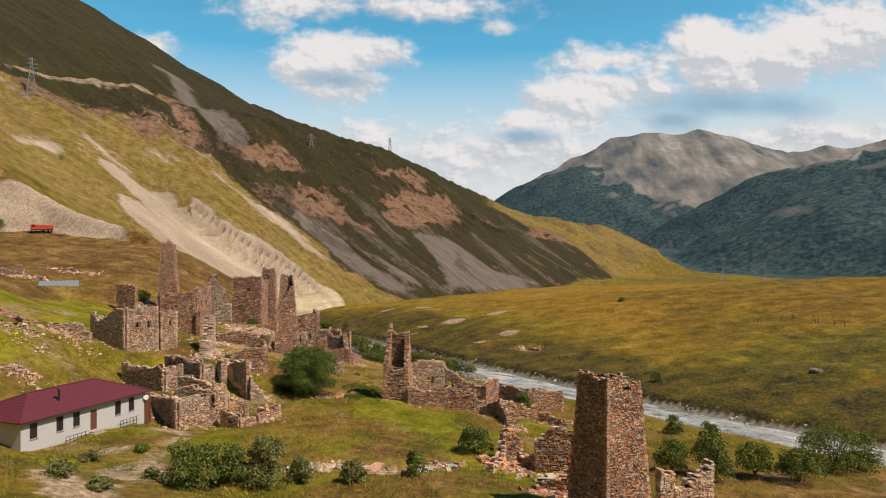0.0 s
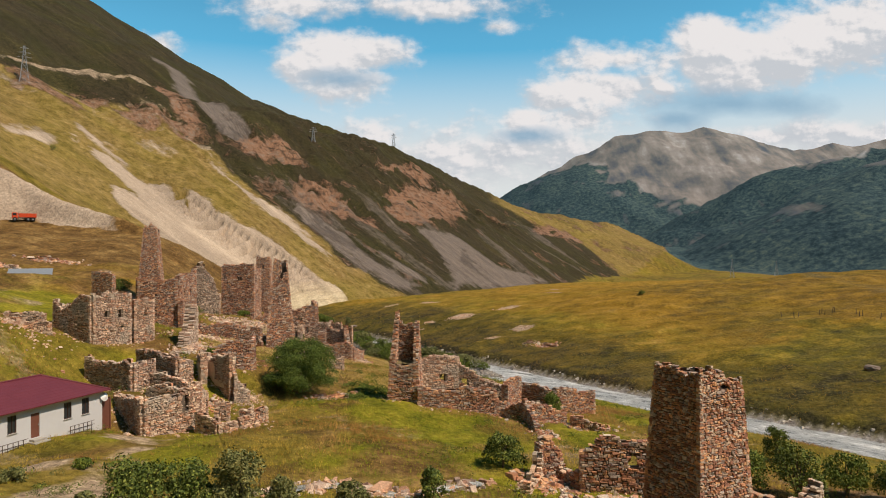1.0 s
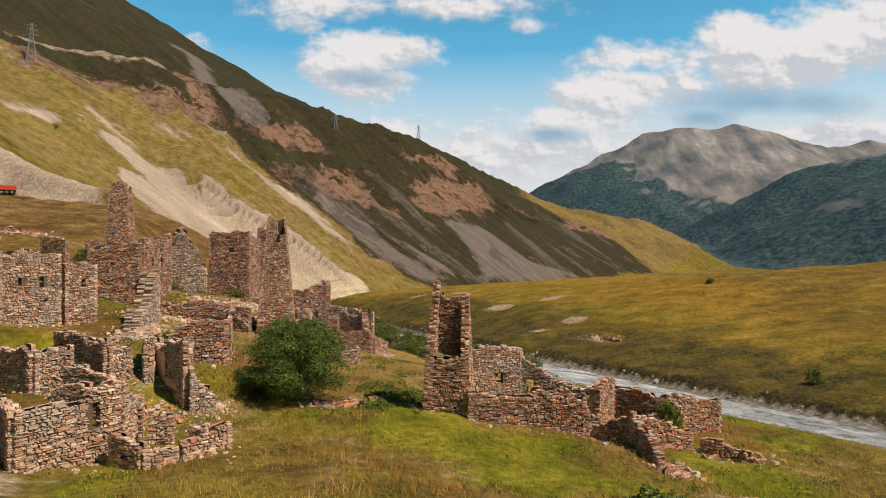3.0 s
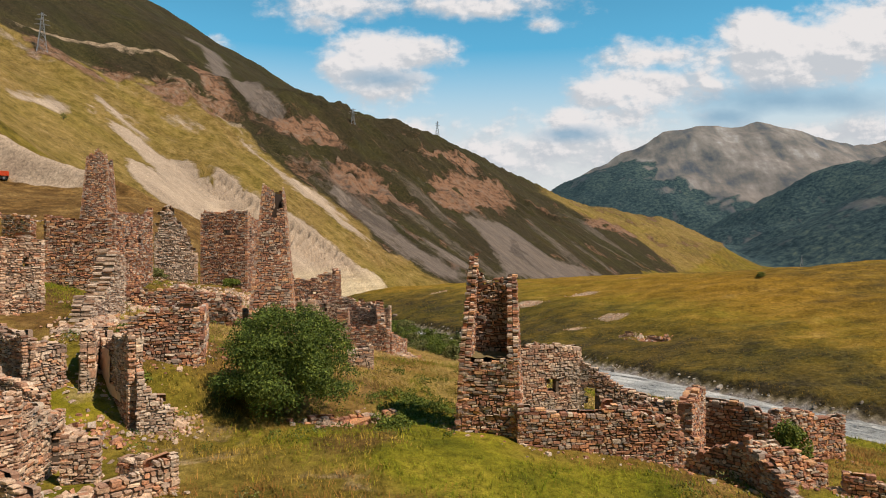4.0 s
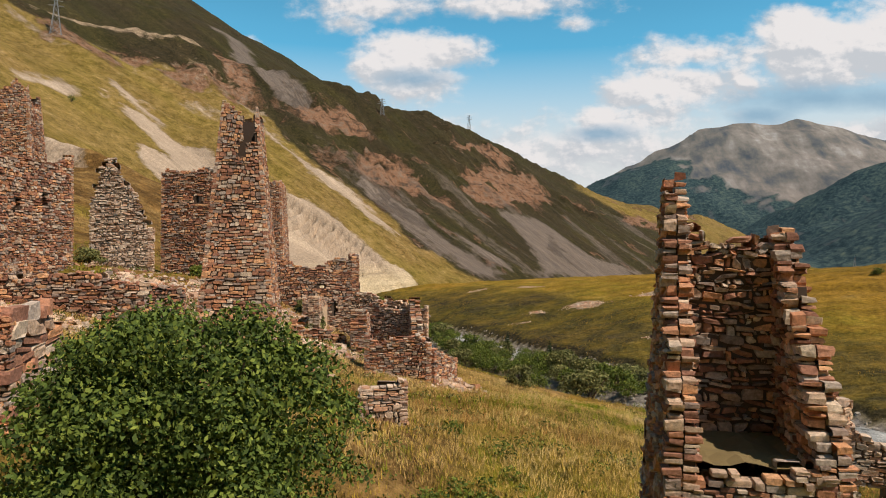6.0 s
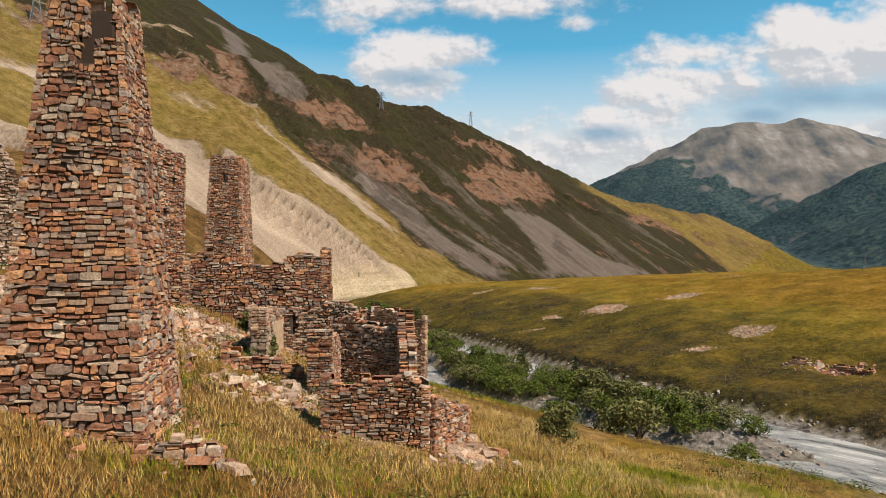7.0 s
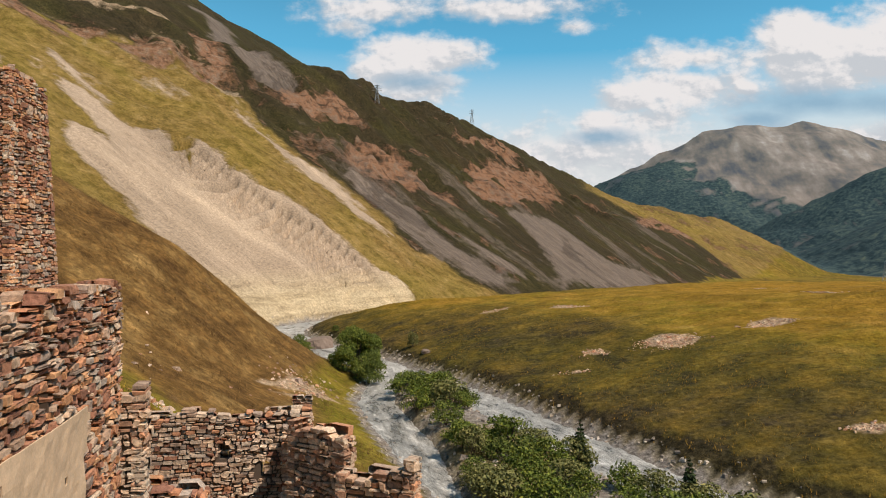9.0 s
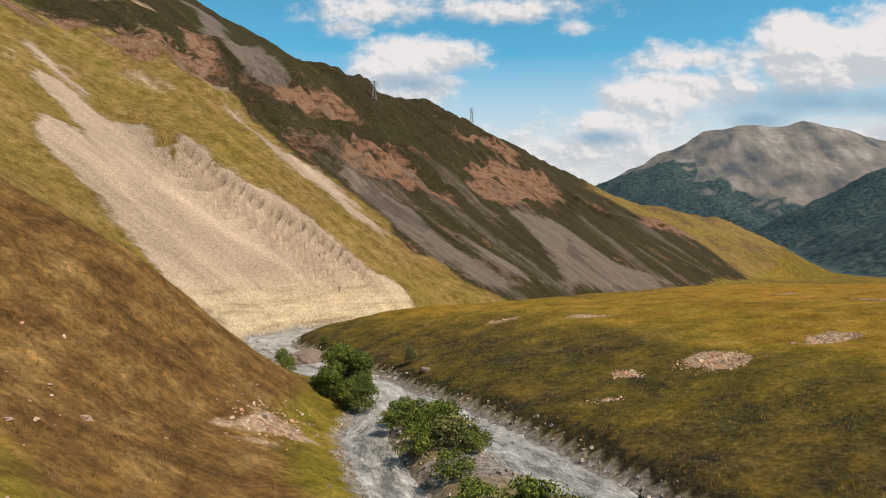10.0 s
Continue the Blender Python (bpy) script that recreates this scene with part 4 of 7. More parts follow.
def masonry(name, runs, palette="red", warp=None, label="", category="ruined wall", near=None, parts=0, course=0.15, group="ruined village", rough=1.0):
    """A thing of rubble masonry: a core, its stones joined, and the stones nearest to 'near' singly."""
    RUNS_SEED[0] += 1
    rs = np.random.RandomState(RUNS_SEED[0])
    holder = new(name)
    c = np.mean([(r["a"] + r["b"]) / 2 for r in runs], axis=0)
    holder.matrix_basis = Matrix.Translation((c[0], c[1], gz(*c)))
    holder.empty_display_size = 0.3
    tagged(holder, label, category, group)
    stones, core = [], []

    def shrink(p):
        if warp is None:
            return p
        (cx, cy), z0, rate, half = warp
        k = 1 - rate * (p[..., 2] - z0) / half
        q = p.copy()
        q[..., 0], q[..., 1] = cx + (p[..., 0] - cx) * k, cy + (p[..., 1] - cy) * k
        return q

    for r in runs:
        a, b, th = r["a"], r["b"], r["thick"]
        FEET.append((a, b, th, palette))
        L = float(np.hypot(*(b - a)))
        ux, uy = (b - a) / L
        nx, ny = uy, -ux                       # to the right of a-b
        us = np.linspace(0, L, max(3, int(L / 1.2)))
        gr = ground_z(a[0] + ux * us, a[1] + uy * us)
        base = r["base"] if r["base"] is not None else None
        tk = np.linspace(0, L, len(r["tops"])) if len(r["tops"]) > 1 else np.array([0, L])
        tv = r["tops"] if len(r["tops"]) > 1 else [r["tops"][0]] * 2

        def top(u):
            return np.maximum(np.interp(u, tk, tv), np.interp(u, us, gr) + 0.45)

        jg = r["jag"]
        jn = rs.rand(int(L / 0.3) + 4)
        jw = rs.rand(int(L / 1.1) + 4)

        def ragged(u):
            wave = np.interp(np.asarray(u) / 1.1, np.arange(len(jw)), jw)
            return top(u) + jg * (0.6 * (jn[(np.asarray(u) / 0.3).astype(int) % len(jn)] - 0.6) + 1.5 * (wave - 0.6))

        lo = (min(gr) - 0.4) if base is None else base
        # core
        n = max(1, int(round(L / 0.4)))
        for i in range(n):
            u0, u1 = max(L * i / n, 0.12), min(L * (i + 1) / n, L - 0.12)
            um = (u0 + u1) / 2
            t = float(min(ragged(um), ragged(u0), ragged(u1))) - 0.22
            spans = [(lo, t)]
            for h0, h1, z0, z1 in r["holes"]:
                if h0 < um < h1:
                    spans = [s for p0, p1 in spans for s in ((p0, min(p1, z0)), (max(p0, z1), p1)) if s[1] - s[0] > 0.05]
            for p0, p1 in spans:
                if p1 - p0 < 0.05:
                    continue
                half = th / 2 - 0.09
                box = []
                for nn in (-half, half):
                    for uu, zz in ((u0, p0), (u1, p0), (u1, p1), (u0, p1)):
                        box.append((a[0] + ux * uu + nx * nn, a[1] + uy * uu + ny * nn, zz))
                core.append(box)
        # stones of the two faces
        tmax = max(max(tv), float(gr.max()) + 0.5) + jg
        for side in ((1, -1) if r["inner"] else (1,)):
            z = lo + rs.uniform(0, 0.1)
            unit = course * (2.6 if ny * side > 0.3 else 1.1)
            while z < tmax:
                h = unit * rs.choice([rs.uniform(0.45, 0.8), rs.uniform(0.7, 1.15), rs.uniform(1.0, 1.5)])
                first, last = (rs.uniform(-0.16, 0.12), L + rs.uniform(-0.12, 0.16)) if r["ends"] else (-0.02, L + 0.02)
                u = -rs.uniform(0, 0.3)
                while u < L:
                    w = unit * rs.choice([rs.uniform(0.8, 1.7), rs.uniform(1.4, 2.6), rs.uniform(2.2, 4.2)])
                    u0, u1 = max(u, first), min(u + w, last)
                    u += w
                    um, zm = (u0 + u1) / 2, z + h / 2
                    if u1 - u0 < 0.06 or zm > ragged(um) or z < np.interp(um, us, gr) - 0.45:
                        continue
                    if any(h0 - 0.05 < um < h1 + 0.05 and z0 - 0.02 < zm < z1 + 0.02 for h0, h1, z0, z1 in r["holes"]):
                        continue
                    o = th / 2 + rs.uniform(-0.05, 0.045) * rough
                    zm = zm + 0.05 * math.sin(um * 1.9 + z * 0.7) + rs.uniform(-0.16, 0.16) * h
                    stones.append((a[0] + ux * um, a[1] + uy * um, zm, ux * side, uy * side, (u1 - u0) / 2 - rs.uniform(0.0, 0.014), h / 2 * rs.uniform(0.74, 1.26), 0.02, o))
                z += h
        # stones of the two ends
        if r["ends"]:
            for u_end, sx, sy in ((0, -ux, -uy), (L, ux, uy)):
                z = lo
                while z < ragged(u_end) :
                    h = course * rs.uniform(0.8, 1.5)
                    v = -th / 2
                    while v < th / 2 - 0.04:
                        w = min(course * rs.uniform(1.2, 3.0), th / 2 - v)
                        vm = v + w / 2
                        v += w
                        if z < gr[0 if u_end == 0 else -1] - 0.45:
                            continue
                        # the face's tangent is n; its outward normal is s
                        tx, ty = -sy, sx
                        cx, cy = a[0] + ux * u_end + tx * vm, a[1] + uy * u_end + ty * vm
                        stones.append((cx, cy, z + h / 2, tx, ty, w / 2 - 0.008, h / 2 - 0.007, -0.3, 0.02 + rs.uniform(0, 0.05) * rough))
                    z += h
    st = np.array(stones)
    # corners: tangent t, up z, outward n = (ty, -tx)
    tx, ty = st[:, 3], st[:, 4]
    nx, ny = ty, -tx
    lean = rs.normal(0, 0.05, len(st)) * rough
    co = np.zeros((len(st), 8, 3))
    k = 0
    inset = np.minimum(rs.uniform(0.004, 0.022, len(st)), st[:, 6] * 0.42)
    for dep in (st[:, 7], st[:, 8]):
        out = inset if k else 0.0
        for su, sz in ((-1, -1), (1, -1), (1, 1), (-1, 1)):
            co[:, k, 0] = st[:, 0] + tx * su * (st[:, 5] - out) + nx * dep
            co[:, k, 1] = st[:, 1] + ty * su * (st[:, 5] - out) + ny * dep
            co[:, k, 2] = st[:, 2] + sz * (st[:, 6] - out) + su * st[:, 5] * lean
            k += 1
    co = shrink(co)
    # the outline of each slab: a rectangle with worn corners, drawn in a little at its face
    a2, b2 = st[:, 5][:, None], st[:, 6][:, None]
    dz = b2 * rs.uniform(0.3, 1.2, (len(st), 2))
    du = np.minimum(b2 * rs.uniform(0.3, 1.6, (len(st), 2)), a2 * 0.6)
    a1, b1 = a2[:, 0], b2[:, 0]
    us = np.stack([-a1, -a1 + du[:, 0], a1, a1, a1 - du[:, 1], -a1], 1)
    zs = np.stack([-b1 + dz[:, 0], -b1, -b1, b1 - dz[:, 1], b1, b1], 1)
    turned = rs.rand(len(st)) < 0.5                      # every other one is worn at its other two corners
    us[turned], zs[turned] = -us[turned][:, ::-1], zs[turned][:, ::-1]
    us = us + rs.uniform(-0.022, 0.022, us.shape) * rough
    zs = zs + rs.uniform(-0.02, 0.02, us.shape) * rough
    slab = np.zeros((len(st), 12, 3))
    for k, dep in ((0, st[:, 7]), (6, st[:, 8])):
        ku, kz = (np.maximum(1 - 2.2 * inset[:, None] / a2, 0.6), np.maximum(1 - 1.8 * inset[:, None] / b2, 0.55)) if k else (1.0, 1.0)
        out = dep[:, None] + (rs.uniform(-0.03, 0.03, us.shape) * rough if k else 0.0)
        slab[:, k:k + 6, 0] = st[:, 0:1] + tx[:, None] * us * ku + nx[:, None] * out
        slab[:, k:k + 6, 1] = st[:, 1:2] + ty[:, None] * us * ku + ny[:, None] * out
        slab[:, k:k + 6, 2] = st[:, 2:3] + zs * kz + us * lean[:, None]
    slab = shrink(slab)
    single = np.zeros(len(st), bool)
    if near is not None and parts:
        d = np.linalg.norm(co.mean(1) - np.array(near), axis=1)
        single[np.argsort(d)[:parts]] = True
    joined = slab[~single].reshape(-1, 3)
    n = len(joined) // 12
    sides = np.array([(k, (k + 1) % 6, 6 + (k + 1) % 6, 6 + k) for k in range(6)])
    start = np.arange(n)[:, None, None] * 12
    faces = (start + sides[None]).reshape(-1, 4).tolist() + (start[:, 0] + np.arange(6, 12)[None]).tolist()
    mesh_object("masonry", joined.tolist(), faces, STONES[palette][0], holder, kind="stuff")
    cc = shrink(np.array(core)).reshape(-1, 3)
    n = len(cc) // 8
    faces = (np.arange(n)[:, None, None] * 8 + np.array(BOX6)[None]).reshape(-1, 4)
    _, first, back = np.unique(np.round(cc, 3), axis=0, return_index=True, return_inverse=True)
    mesh_object("rubble_core", cc[first].tolist(), back.ravel()[faces[:, ::-1]].tolist(), MORTAR[palette], holder)
    if single.any():
        PENDING.append((holder, co[single], st[single], palette, rs))
    return holder


def lay_single_stones():
    """The stones that the camera passes nearest, each an object of its own on a few shared meshes."""
    for holder, co, st, palette, rs in PENDING:
        inv = holder.matrix_basis.inverted()
        for c, s in zip(co, st):
            mid = c.mean(0)
            t = Vector((c[1] + c[5] - c[0] - c[4]) / 2)
            n = Vector((c[4:].mean(0) - c[:4].mean(0)))
            up = Vector((c[3] + c[7] - c[0] - c[4]) / 2)
            ln, lu = n.length, up.length
            m = Matrix(((t.x, n.x, up.x, mid[0]), (t.y, n.y, up.y, mid[1]), (t.z, n.z, up.z, mid[2]), (0, 0, 0, 1)))
            me = unit_stone(int(rs.randint(10)))
            key = palette
            ob = new("stone", me)
            ob.parent = holder
            ob.matrix_parent_inverse = inv
            ob.matrix_basis = m
            if not me.materials:
                me.materials.append(None)
            ob.material_slots[0].link = "OBJECT"
            ob.material_slots[0].material = STONES[key][1]


def tower_runs(cx, cy, yaw, half, tops, thick=0.7, inner=False, holes=((), (), (), ()), jag=0.45):
    """Four walls of a square tower, front first, each seen from outside from its left to its right."""
    c, s = math.cos(radians(yaw)), math.sin(radians(yaw))
    h = half - thick / 2

    def at(u, v):
        return (cx + c * u - s * v, cy + s * u + c * v)
    corner = [at(-half, -h), at(half, -h), at(h, -half), at(h, half), at(half, h), at(-half, h), at(-h, half), at(-h, -half)]
    out = []
    for k in range(4):
        if tops[k] is not None:
            out.append(run(corner[2 * k], corner[2 * k + 1], tops[k], thick, inner=inner, holes=holes[k], ends=False, jag=jag))
    return out


def plaster(holder, a, b, z0, z1, seed, share=0.55, out=0.42):
    """What is left of a lime coat on the right side of a wall from a to b: an uneven, broken sheet 3 cm thick."""
    a, b = np.array(a, float), np.array(b, float)
    L = float(np.hypot(*(b - a)))
    ux, uy = (b - a) / L
    nx, ny = uy, -ux
    step = 0.16
    nu, nz = int(L / step), int((z1 - z0) / step)
    bm = bmesh.new()
    U, Z = np.meshgrid(np.arange(nu + 1) * step, z0 + np.arange(nz + 1) * step, indexing="ij")
    keep = fbm(U + 31.7 * seed, Z, 1.7, 5, seed) + 0.35 * fbm(U, Z + 13 * seed, 4.0, 2, seed + 2) > 1.1 - 2.0 * share
    wob = 0.03 * fbm(U + seed, Z, 0.6, 3, seed + 1)
    vs = {}

    def vert(i, k):
        if (i, k) not in vs:
            o = out + wob[i, k]
            vs[i, k] = bm.verts.new((a[0] + ux * U[i, k] + nx * o, a[1] + uy * U[i, k] + ny * o, Z[i, k]))
        return vs[i, k]

    for i in range(nu):
        for k in range(nz):
            if keep[i, k]:
                bm.faces.new((vert(i, k), vert(i + 1, k), vert(i + 1, k + 1), vert(i, k + 1)))
    left, best = set(bm.faces), []
    while left:
        piece, edge = [], [left.pop()]
        while edge:
            f = edge.pop()
            piece.append(f)
            for g in {g for e in f.edges for g in e.link_faces} & left:
                left.discard(g)
                edge.append(g)
        best = max(best, piece, key=len)
    bmesh.ops.delete(bm, geom=[f for f in bm.faces if f not in set(best)], context="FACES")
    got = bmesh.ops.extrude_face_region(bm, geom=bm.faces[:])
    for v in got["geom"]:
        if isinstance(v, bmesh.types.BMVert):
            v.co += Vector((nx, ny, 0)) * 0.03
    return part("plaster", bm, LIME, holder, "remains of pale lime plaster")


LIME = plain("lime_plaster", (0.62, 0.47, 0.34), 0.95, vary=0.55, scale=2.2)


# ---- towers ----
def build_towers():
    # the whole tower that stands nearest the start
    masonry("stone_tower", tower_runs(12.4, 50.6, 28.2, 2.33, [[23.9, 23.7, 23.4], [23.4, 23.2, 23.5, 23.3], [23.5], [23.9, 23.7, 24.3]], holes=(((2.2, 3.1, 22.7, 23.0),), ((1.6, 2.2, 22.6, 23.2),), (), ())),
            "red", ((12.4, 50.6), 11.5, 0.0594, 2.33), "tall tapering watchtower of red-brown slate with a broken top", "tower", (12.5, 48, 20), 300, course=0.115)
    # the tower with its front torn open
    masonry("broken_tower", tower_runs(-6.45, 96.3, -4.0, 2.0, [[16.4, 16.6], [16.8, 19.0, 20.6, 21.4], [21.4, 20.8, 21.0, 22.4], [22.4, 21.6, 19, 17.0]], thick=0.75, inner=True),
            "red", ((-6.45, 96.3), 11.5, 0.05, 2.0), "half-fallen slate tower, its front open above a grassy ledge", "tower", (-6.75, 94, 16), 300, course=0.155, rough=1.6)
    # the tall tower by the bush
    masonry("stone_tower", tower_runs(-27.34, 118.64, 14.06, 2.27, [[28.7, 28.6, 28.2, 27.4, 28.5], [28.4, 27.4, 28.4], [28.4], [28.5]], holes=(((2.6, 4.0, 26.5, 29.5), (2.2, 2.9, 25.7, 26.6)), ((0.5, 1.0, 26.0, 27.0),), (), ())),
            "red", ((-27.34, 118.64), 14.5, 0.0895, 2.27), "tall slender watchtower of rust-red slate with a broken crown", "tower", (-25, 116.5, 20), 300, course=0.18)
    # the tower above the large castle
    masonry("stone_tower", tower_runs(-55.1, 136, 14, 2.0, [[34.0, 34.8, 34.5], [34.0, 32.6, 34.2], [34.0], [34.2]]),
            "red", ((-55.1, 136), 23, 0.075, 2.0), "red slate watchtower with a crumbling top on the slope", "tower")
    # the far tower above the river
    masonry("stone_tower", tower_runs(-41.2, 160.5, 8, 1.9, [[28.5], [28.4, 28.0], [28.4], [28.5]], holes=(((1.6, 2.2, 26.0, 26.8),), (), (), ())),
            "red", ((-41.2, 160.5), 19, 0.05, 1.9), "slim square tower of dark red slate with one window", "tower")


def build_houses():
    masonry("ruined_house", tower_runs(-40.2, 141.2, 3, 3.0, [[27.4, 27.3, 27.5], [27.4, 26.8, 26.6, 26.9], [26.4], [27.2]],
                                       holes=(((3.0, 3.7, 24.4, 25.0),), ((1.1, 1.5, 23.9, 25.2), (2.6, 3.0, 25.2, 25.8), (3.9, 4.3, 24.2, 25.0), (2.6, 3.0, 22, 22.5)), (), ())),
            "red", None, "tall roofless slate house with small square windows", "ruined house", near=(-38, 138.5, 24), parts=150)
    # castle under the upper tower
    masonry("ruined_castle", [run((-48.6, 116.4), (-43.2, 118), [26.0, 25.4, 25.9], holes=((2.2, 2.5, 22.8, 23.3),)),
                              run((-43.2, 118), (-43.7, 126.5), [25.9, 26.5, 26.0, 26.3, 27.0], holes=((2.3, 2.8, 22.6, 23.5), (5, 5.5, 23, 24))),
                              run((-48.6, 116.4), (-50.5, 126), [26, 25, 24.5]), run((-50.5, 126), (-43.7, 126.5), [24.5, 25, 26.5])],
            "red", None, "large roofless stone house, rust and pale plaster", "ruined house")
    masonry("stone_ruin", [run((-43.0, 119.2), (-42.4, 117.2), [22.6, 22.0], 0.8)], "red", None, "broken buttress of dark slate")
    masonry("stone_ruin", [run((-46.9, 134), (-42.4, 135.6), [25.0, 26.6, 27.9, 26.6, 25.4, 23.6, 22.4], 1.2, jag=1.2)], "pale", None, "jagged grey wall fragment rising to a point above rubble", rough=1.4)
    # square house with three windows
    masonry("ruined_house", [run((-51.8, 100), (-45.5, 97), [23.6, 22.8, 23.4, 24.7, 24.3]),
                             run((-45.5, 97), (-43.1, 102.0), [24.6, 24.6, 24.2], holes=((1.6, 2.1, 21.5, 22.3), (3.6, 4.1, 21.4, 22.5), (3.9, 4.2, 20.0, 20.4))),
                             run((-42.9, 102.4), (-41.5, 105.3), [23.8, 23.7, 23.2], holes=((1.6, 2.0, 21.3, 22.0),)),
                             run((-51.8, 100), (-48.4, 106), [23.4, 22.6, 22]), run((-48.4, 106), (-42.3, 103.5), [22.4, 22.8, 23.5])],
            "tan", None, "roofless tan stone house with small square windows", "ruined house")
    # lower house with one window
    masonry("ruined_house", [run((-36.3, 84.5), (-30.1, 77), [15.0, 15.2, 15.7, 15.9]),
                             run((-30.1, 77), (-26.6, 81.5), [15.9, 16.0, 16.2, 16.5], holes=((3.9, 4.4, 14.2, 15.7),)),
                             run((-26.6, 81.5), (-27.4, 85.8), [16.6, 15.6, 15.0], holes=((3.0, 3.9, 12.4, 14.2),)), run((-34.3, 87.4), (-27.4, 86), [15.3, 15.4, 15.0, 14.8], holes=((4.6, 5.0, 13.8, 14.2),))],
            "tan", None, "low roofless house of pale stone with one window", "ruined house")
    for walls, pal, text in (
            ([run((-26, 79.8), (-23.6, 78.6), [14.4, 14.2, 13.6], holes=((1.2, 1.7, 12.6, 13.1),)), run((-23.6, 78.6), (-22.2, 79.8), [13.4, 13.1]), run((-22.0, 80.2), (-19.9, 82.4), [13.2, 13.7, 14.0])], "tan", "low broken yard wall of tan stones"),
            ([run((-25.6, 83.6), (-24.2, 84), [14.2, 14.5, 14.0])], "tan", "stump of a fallen tan wall"),
            ([run((-22.8, 83.6), (-21.6, 83.2), [13.5, 13.8])], "tan", "small heap of a fallen wall"),
            ([run((-43, 91.2), (-36.1, 87.7), [18.0, 17.7, 17.7, 17.7]), run((-36.1, 87.7), (-34.9, 90.3), [17.7, 17.6])], "grey", "dark slate wall with a pale corner"),
            ([run((-38.7, 94.8), (-32.3, 90.7), [18.3, 18.3, 18.1, 18.0]), run((-32.3, 90.7), (-31.4, 92.4), [18.0, 17.2])], "grey", "dark slate back wall of a house"),
            ([run((-36.5, 90.2), (-29.6, 88.2), [15.6, 16.2, 15.8, 15.2])], "tan", "low pale wall between two houses"),
            ([run((-31.4, 95.4), (-29.9, 92.4), [17.2, 17.9], 0.8)], "tan", "plastered stub of a house wall"),
            ([run((-31.6, 96.6), (-25.9, 90.3), [17.4, 17.2, 17.8, 18.3], 0.8, holes=((3.0, 3.3, 16.2, 16.6),))], "tan", "half-plastered slate wall of a ruined house"),
            ([run((-25.7, 90.2), (-24.2, 91.0), [16.2, 15.0, 14.0], 1.0)], "pale", "leaning buttress of pale stones"),
            ([run((-31, 96.2), (-25.7, 98), [17.2, 18.5, 18.7, 18.8]), run((-25.7, 98), (-27.2, 102.3), [18.9, 18.6, 18.2])], "red", "rust-red corner of a fallen house"),
            ([run((-37.0, 108), (-35.2, 99), [21.6, 22.3, 21.4, 20.3, 19.2, 18.0, 16.8], 1.4, jag=0.8)], "pale", "crumbling gable of pale rubble stones"),
            ([run((-39.8, 113.4), (-29.6, 116.2), [19.6, 19.0, 19.2, 18.6, 18.3])], "red", "low terrace wall of red slate"),
            ([run((-31, 112.5), (-28.4, 112), [17.2, 17.8, 16.8])], "red", "short broken wall of red slate"),
            ([run((-24.2, 116.0), (-22.0, 116.6), [14.2, 14.5, 14.3], 0.6)], "red", "low row of red slate in dry grass"),
            ([run((-24.4, 104.5), (-22.6, 105), [15.4, 15.9])], "red", "short stub of red slate wall"),
            ([run((-17.6, 95.6), (-12.8, 99), [12.0, 12.2, 12.4, 12.0])], "red", "low line of rust-red stones in grass"),
            ([run((-18.3, 110.5), (-16.3, 111), [14.4, 14.9, 14.6], 0.9)], "grey", "lone grey stump of a wall"),
            # yard beside the broken tower
            ([run((-4.9, 94), (4.6, 95.5), [13.9, 13.6, 13.5, 13.4, 13.2]), run((4.6, 95.5), (5.8, 95.7), [12.0, 11.4])], "red", "long grey slate wall of a yard"),
            ([run((-5.5, 103.6), (0.2, 106), [15.7, 15.9, 15.6, 15.4], holes=((3.4, 4.3, 12.2, 13.3),)), run((0.2, 106), (7, 104.6), [14.8, 13.6, 12.6, 12.2, 12.0], holes=((0.5, 1.4, 10.5, 12.5),))], "tan", "back wall of a yard with low arches"),
            ([run((2.6, 98.6), (4.4, 98.9), [12.6, 13.3, 12.4])], "red", "pointed stump of a slate wall"),
            ([run((5.9, 98.4), (8.1, 102.8), [13.3, 13.7, 13.4], 0.9)], "red", "narrow standing pier of slate"),
            ([run((8.1, 103.2), (12.1, 101.2), [12.4, 12.6, 11.9]), run((12.1, 101.2), (18.3, 104), [11.9, 12.3, 11.4, 11.2])], "red", "low slate house walls by the river"),
            ([run((5.0, 95.8), (8, 93.2), [10.9, 11.4, 12.1]), run((8, 93), (8.9, 86.6), [12.2, 11.8, 10.9, 9.8]), run((8.2, 93.4), (13, 95.5), [12.1, 11.7, 11.0, 10.3])], "red", "fallen slate walls running downhill"),
            ([run((13.4, 94), (17.6, 92.4), [10.5, 10.2, 9.8, 9.0])], "red", "low fallen wall of slate"),
            # ruins round the first tower
            ([run((8.9, 65.6), (15.2, 64.9), [14.4, 15.9, 15.8, 15.5, 15.5, 15.2], holes=((3.7, 4.3, 13.5, 14.7), (5.1, 5.6, 13.4, 14.6)))], "red", "broken slate wall with two small windows"),
            ([run((5.9, 67.8), (7.9, 68.6), [14.4, 15.0, 14.4, 13.2], 0.9), run((7.8, 68.2), (9, 65.8), [12.6, 12.4, 12.8])], "red", "ragged stump of slate masonry"),
            ([run((4.3, 62.4), (5.9, 67.4), [12.6, 13.4, 13.0, 14.2], 0.8, jag=0.7)], "tan", "crumbling wall of pale rubble"),
            ([run((8.0, 57.8), (11, 57.2), [13.4, 14.2, 14.0], 1.0, jag=0.6)], "red", "low heap of red masonry"),
            ([run((17.3, 54.4), (18.6, 55), [15.4, 14.8]), run((18.6, 55), (22.4, 56.8), [14.0, 13.6, 14.0, 15.4], 0.9, jag=0.6)], "tan", "broken pale walls beside the tower"),
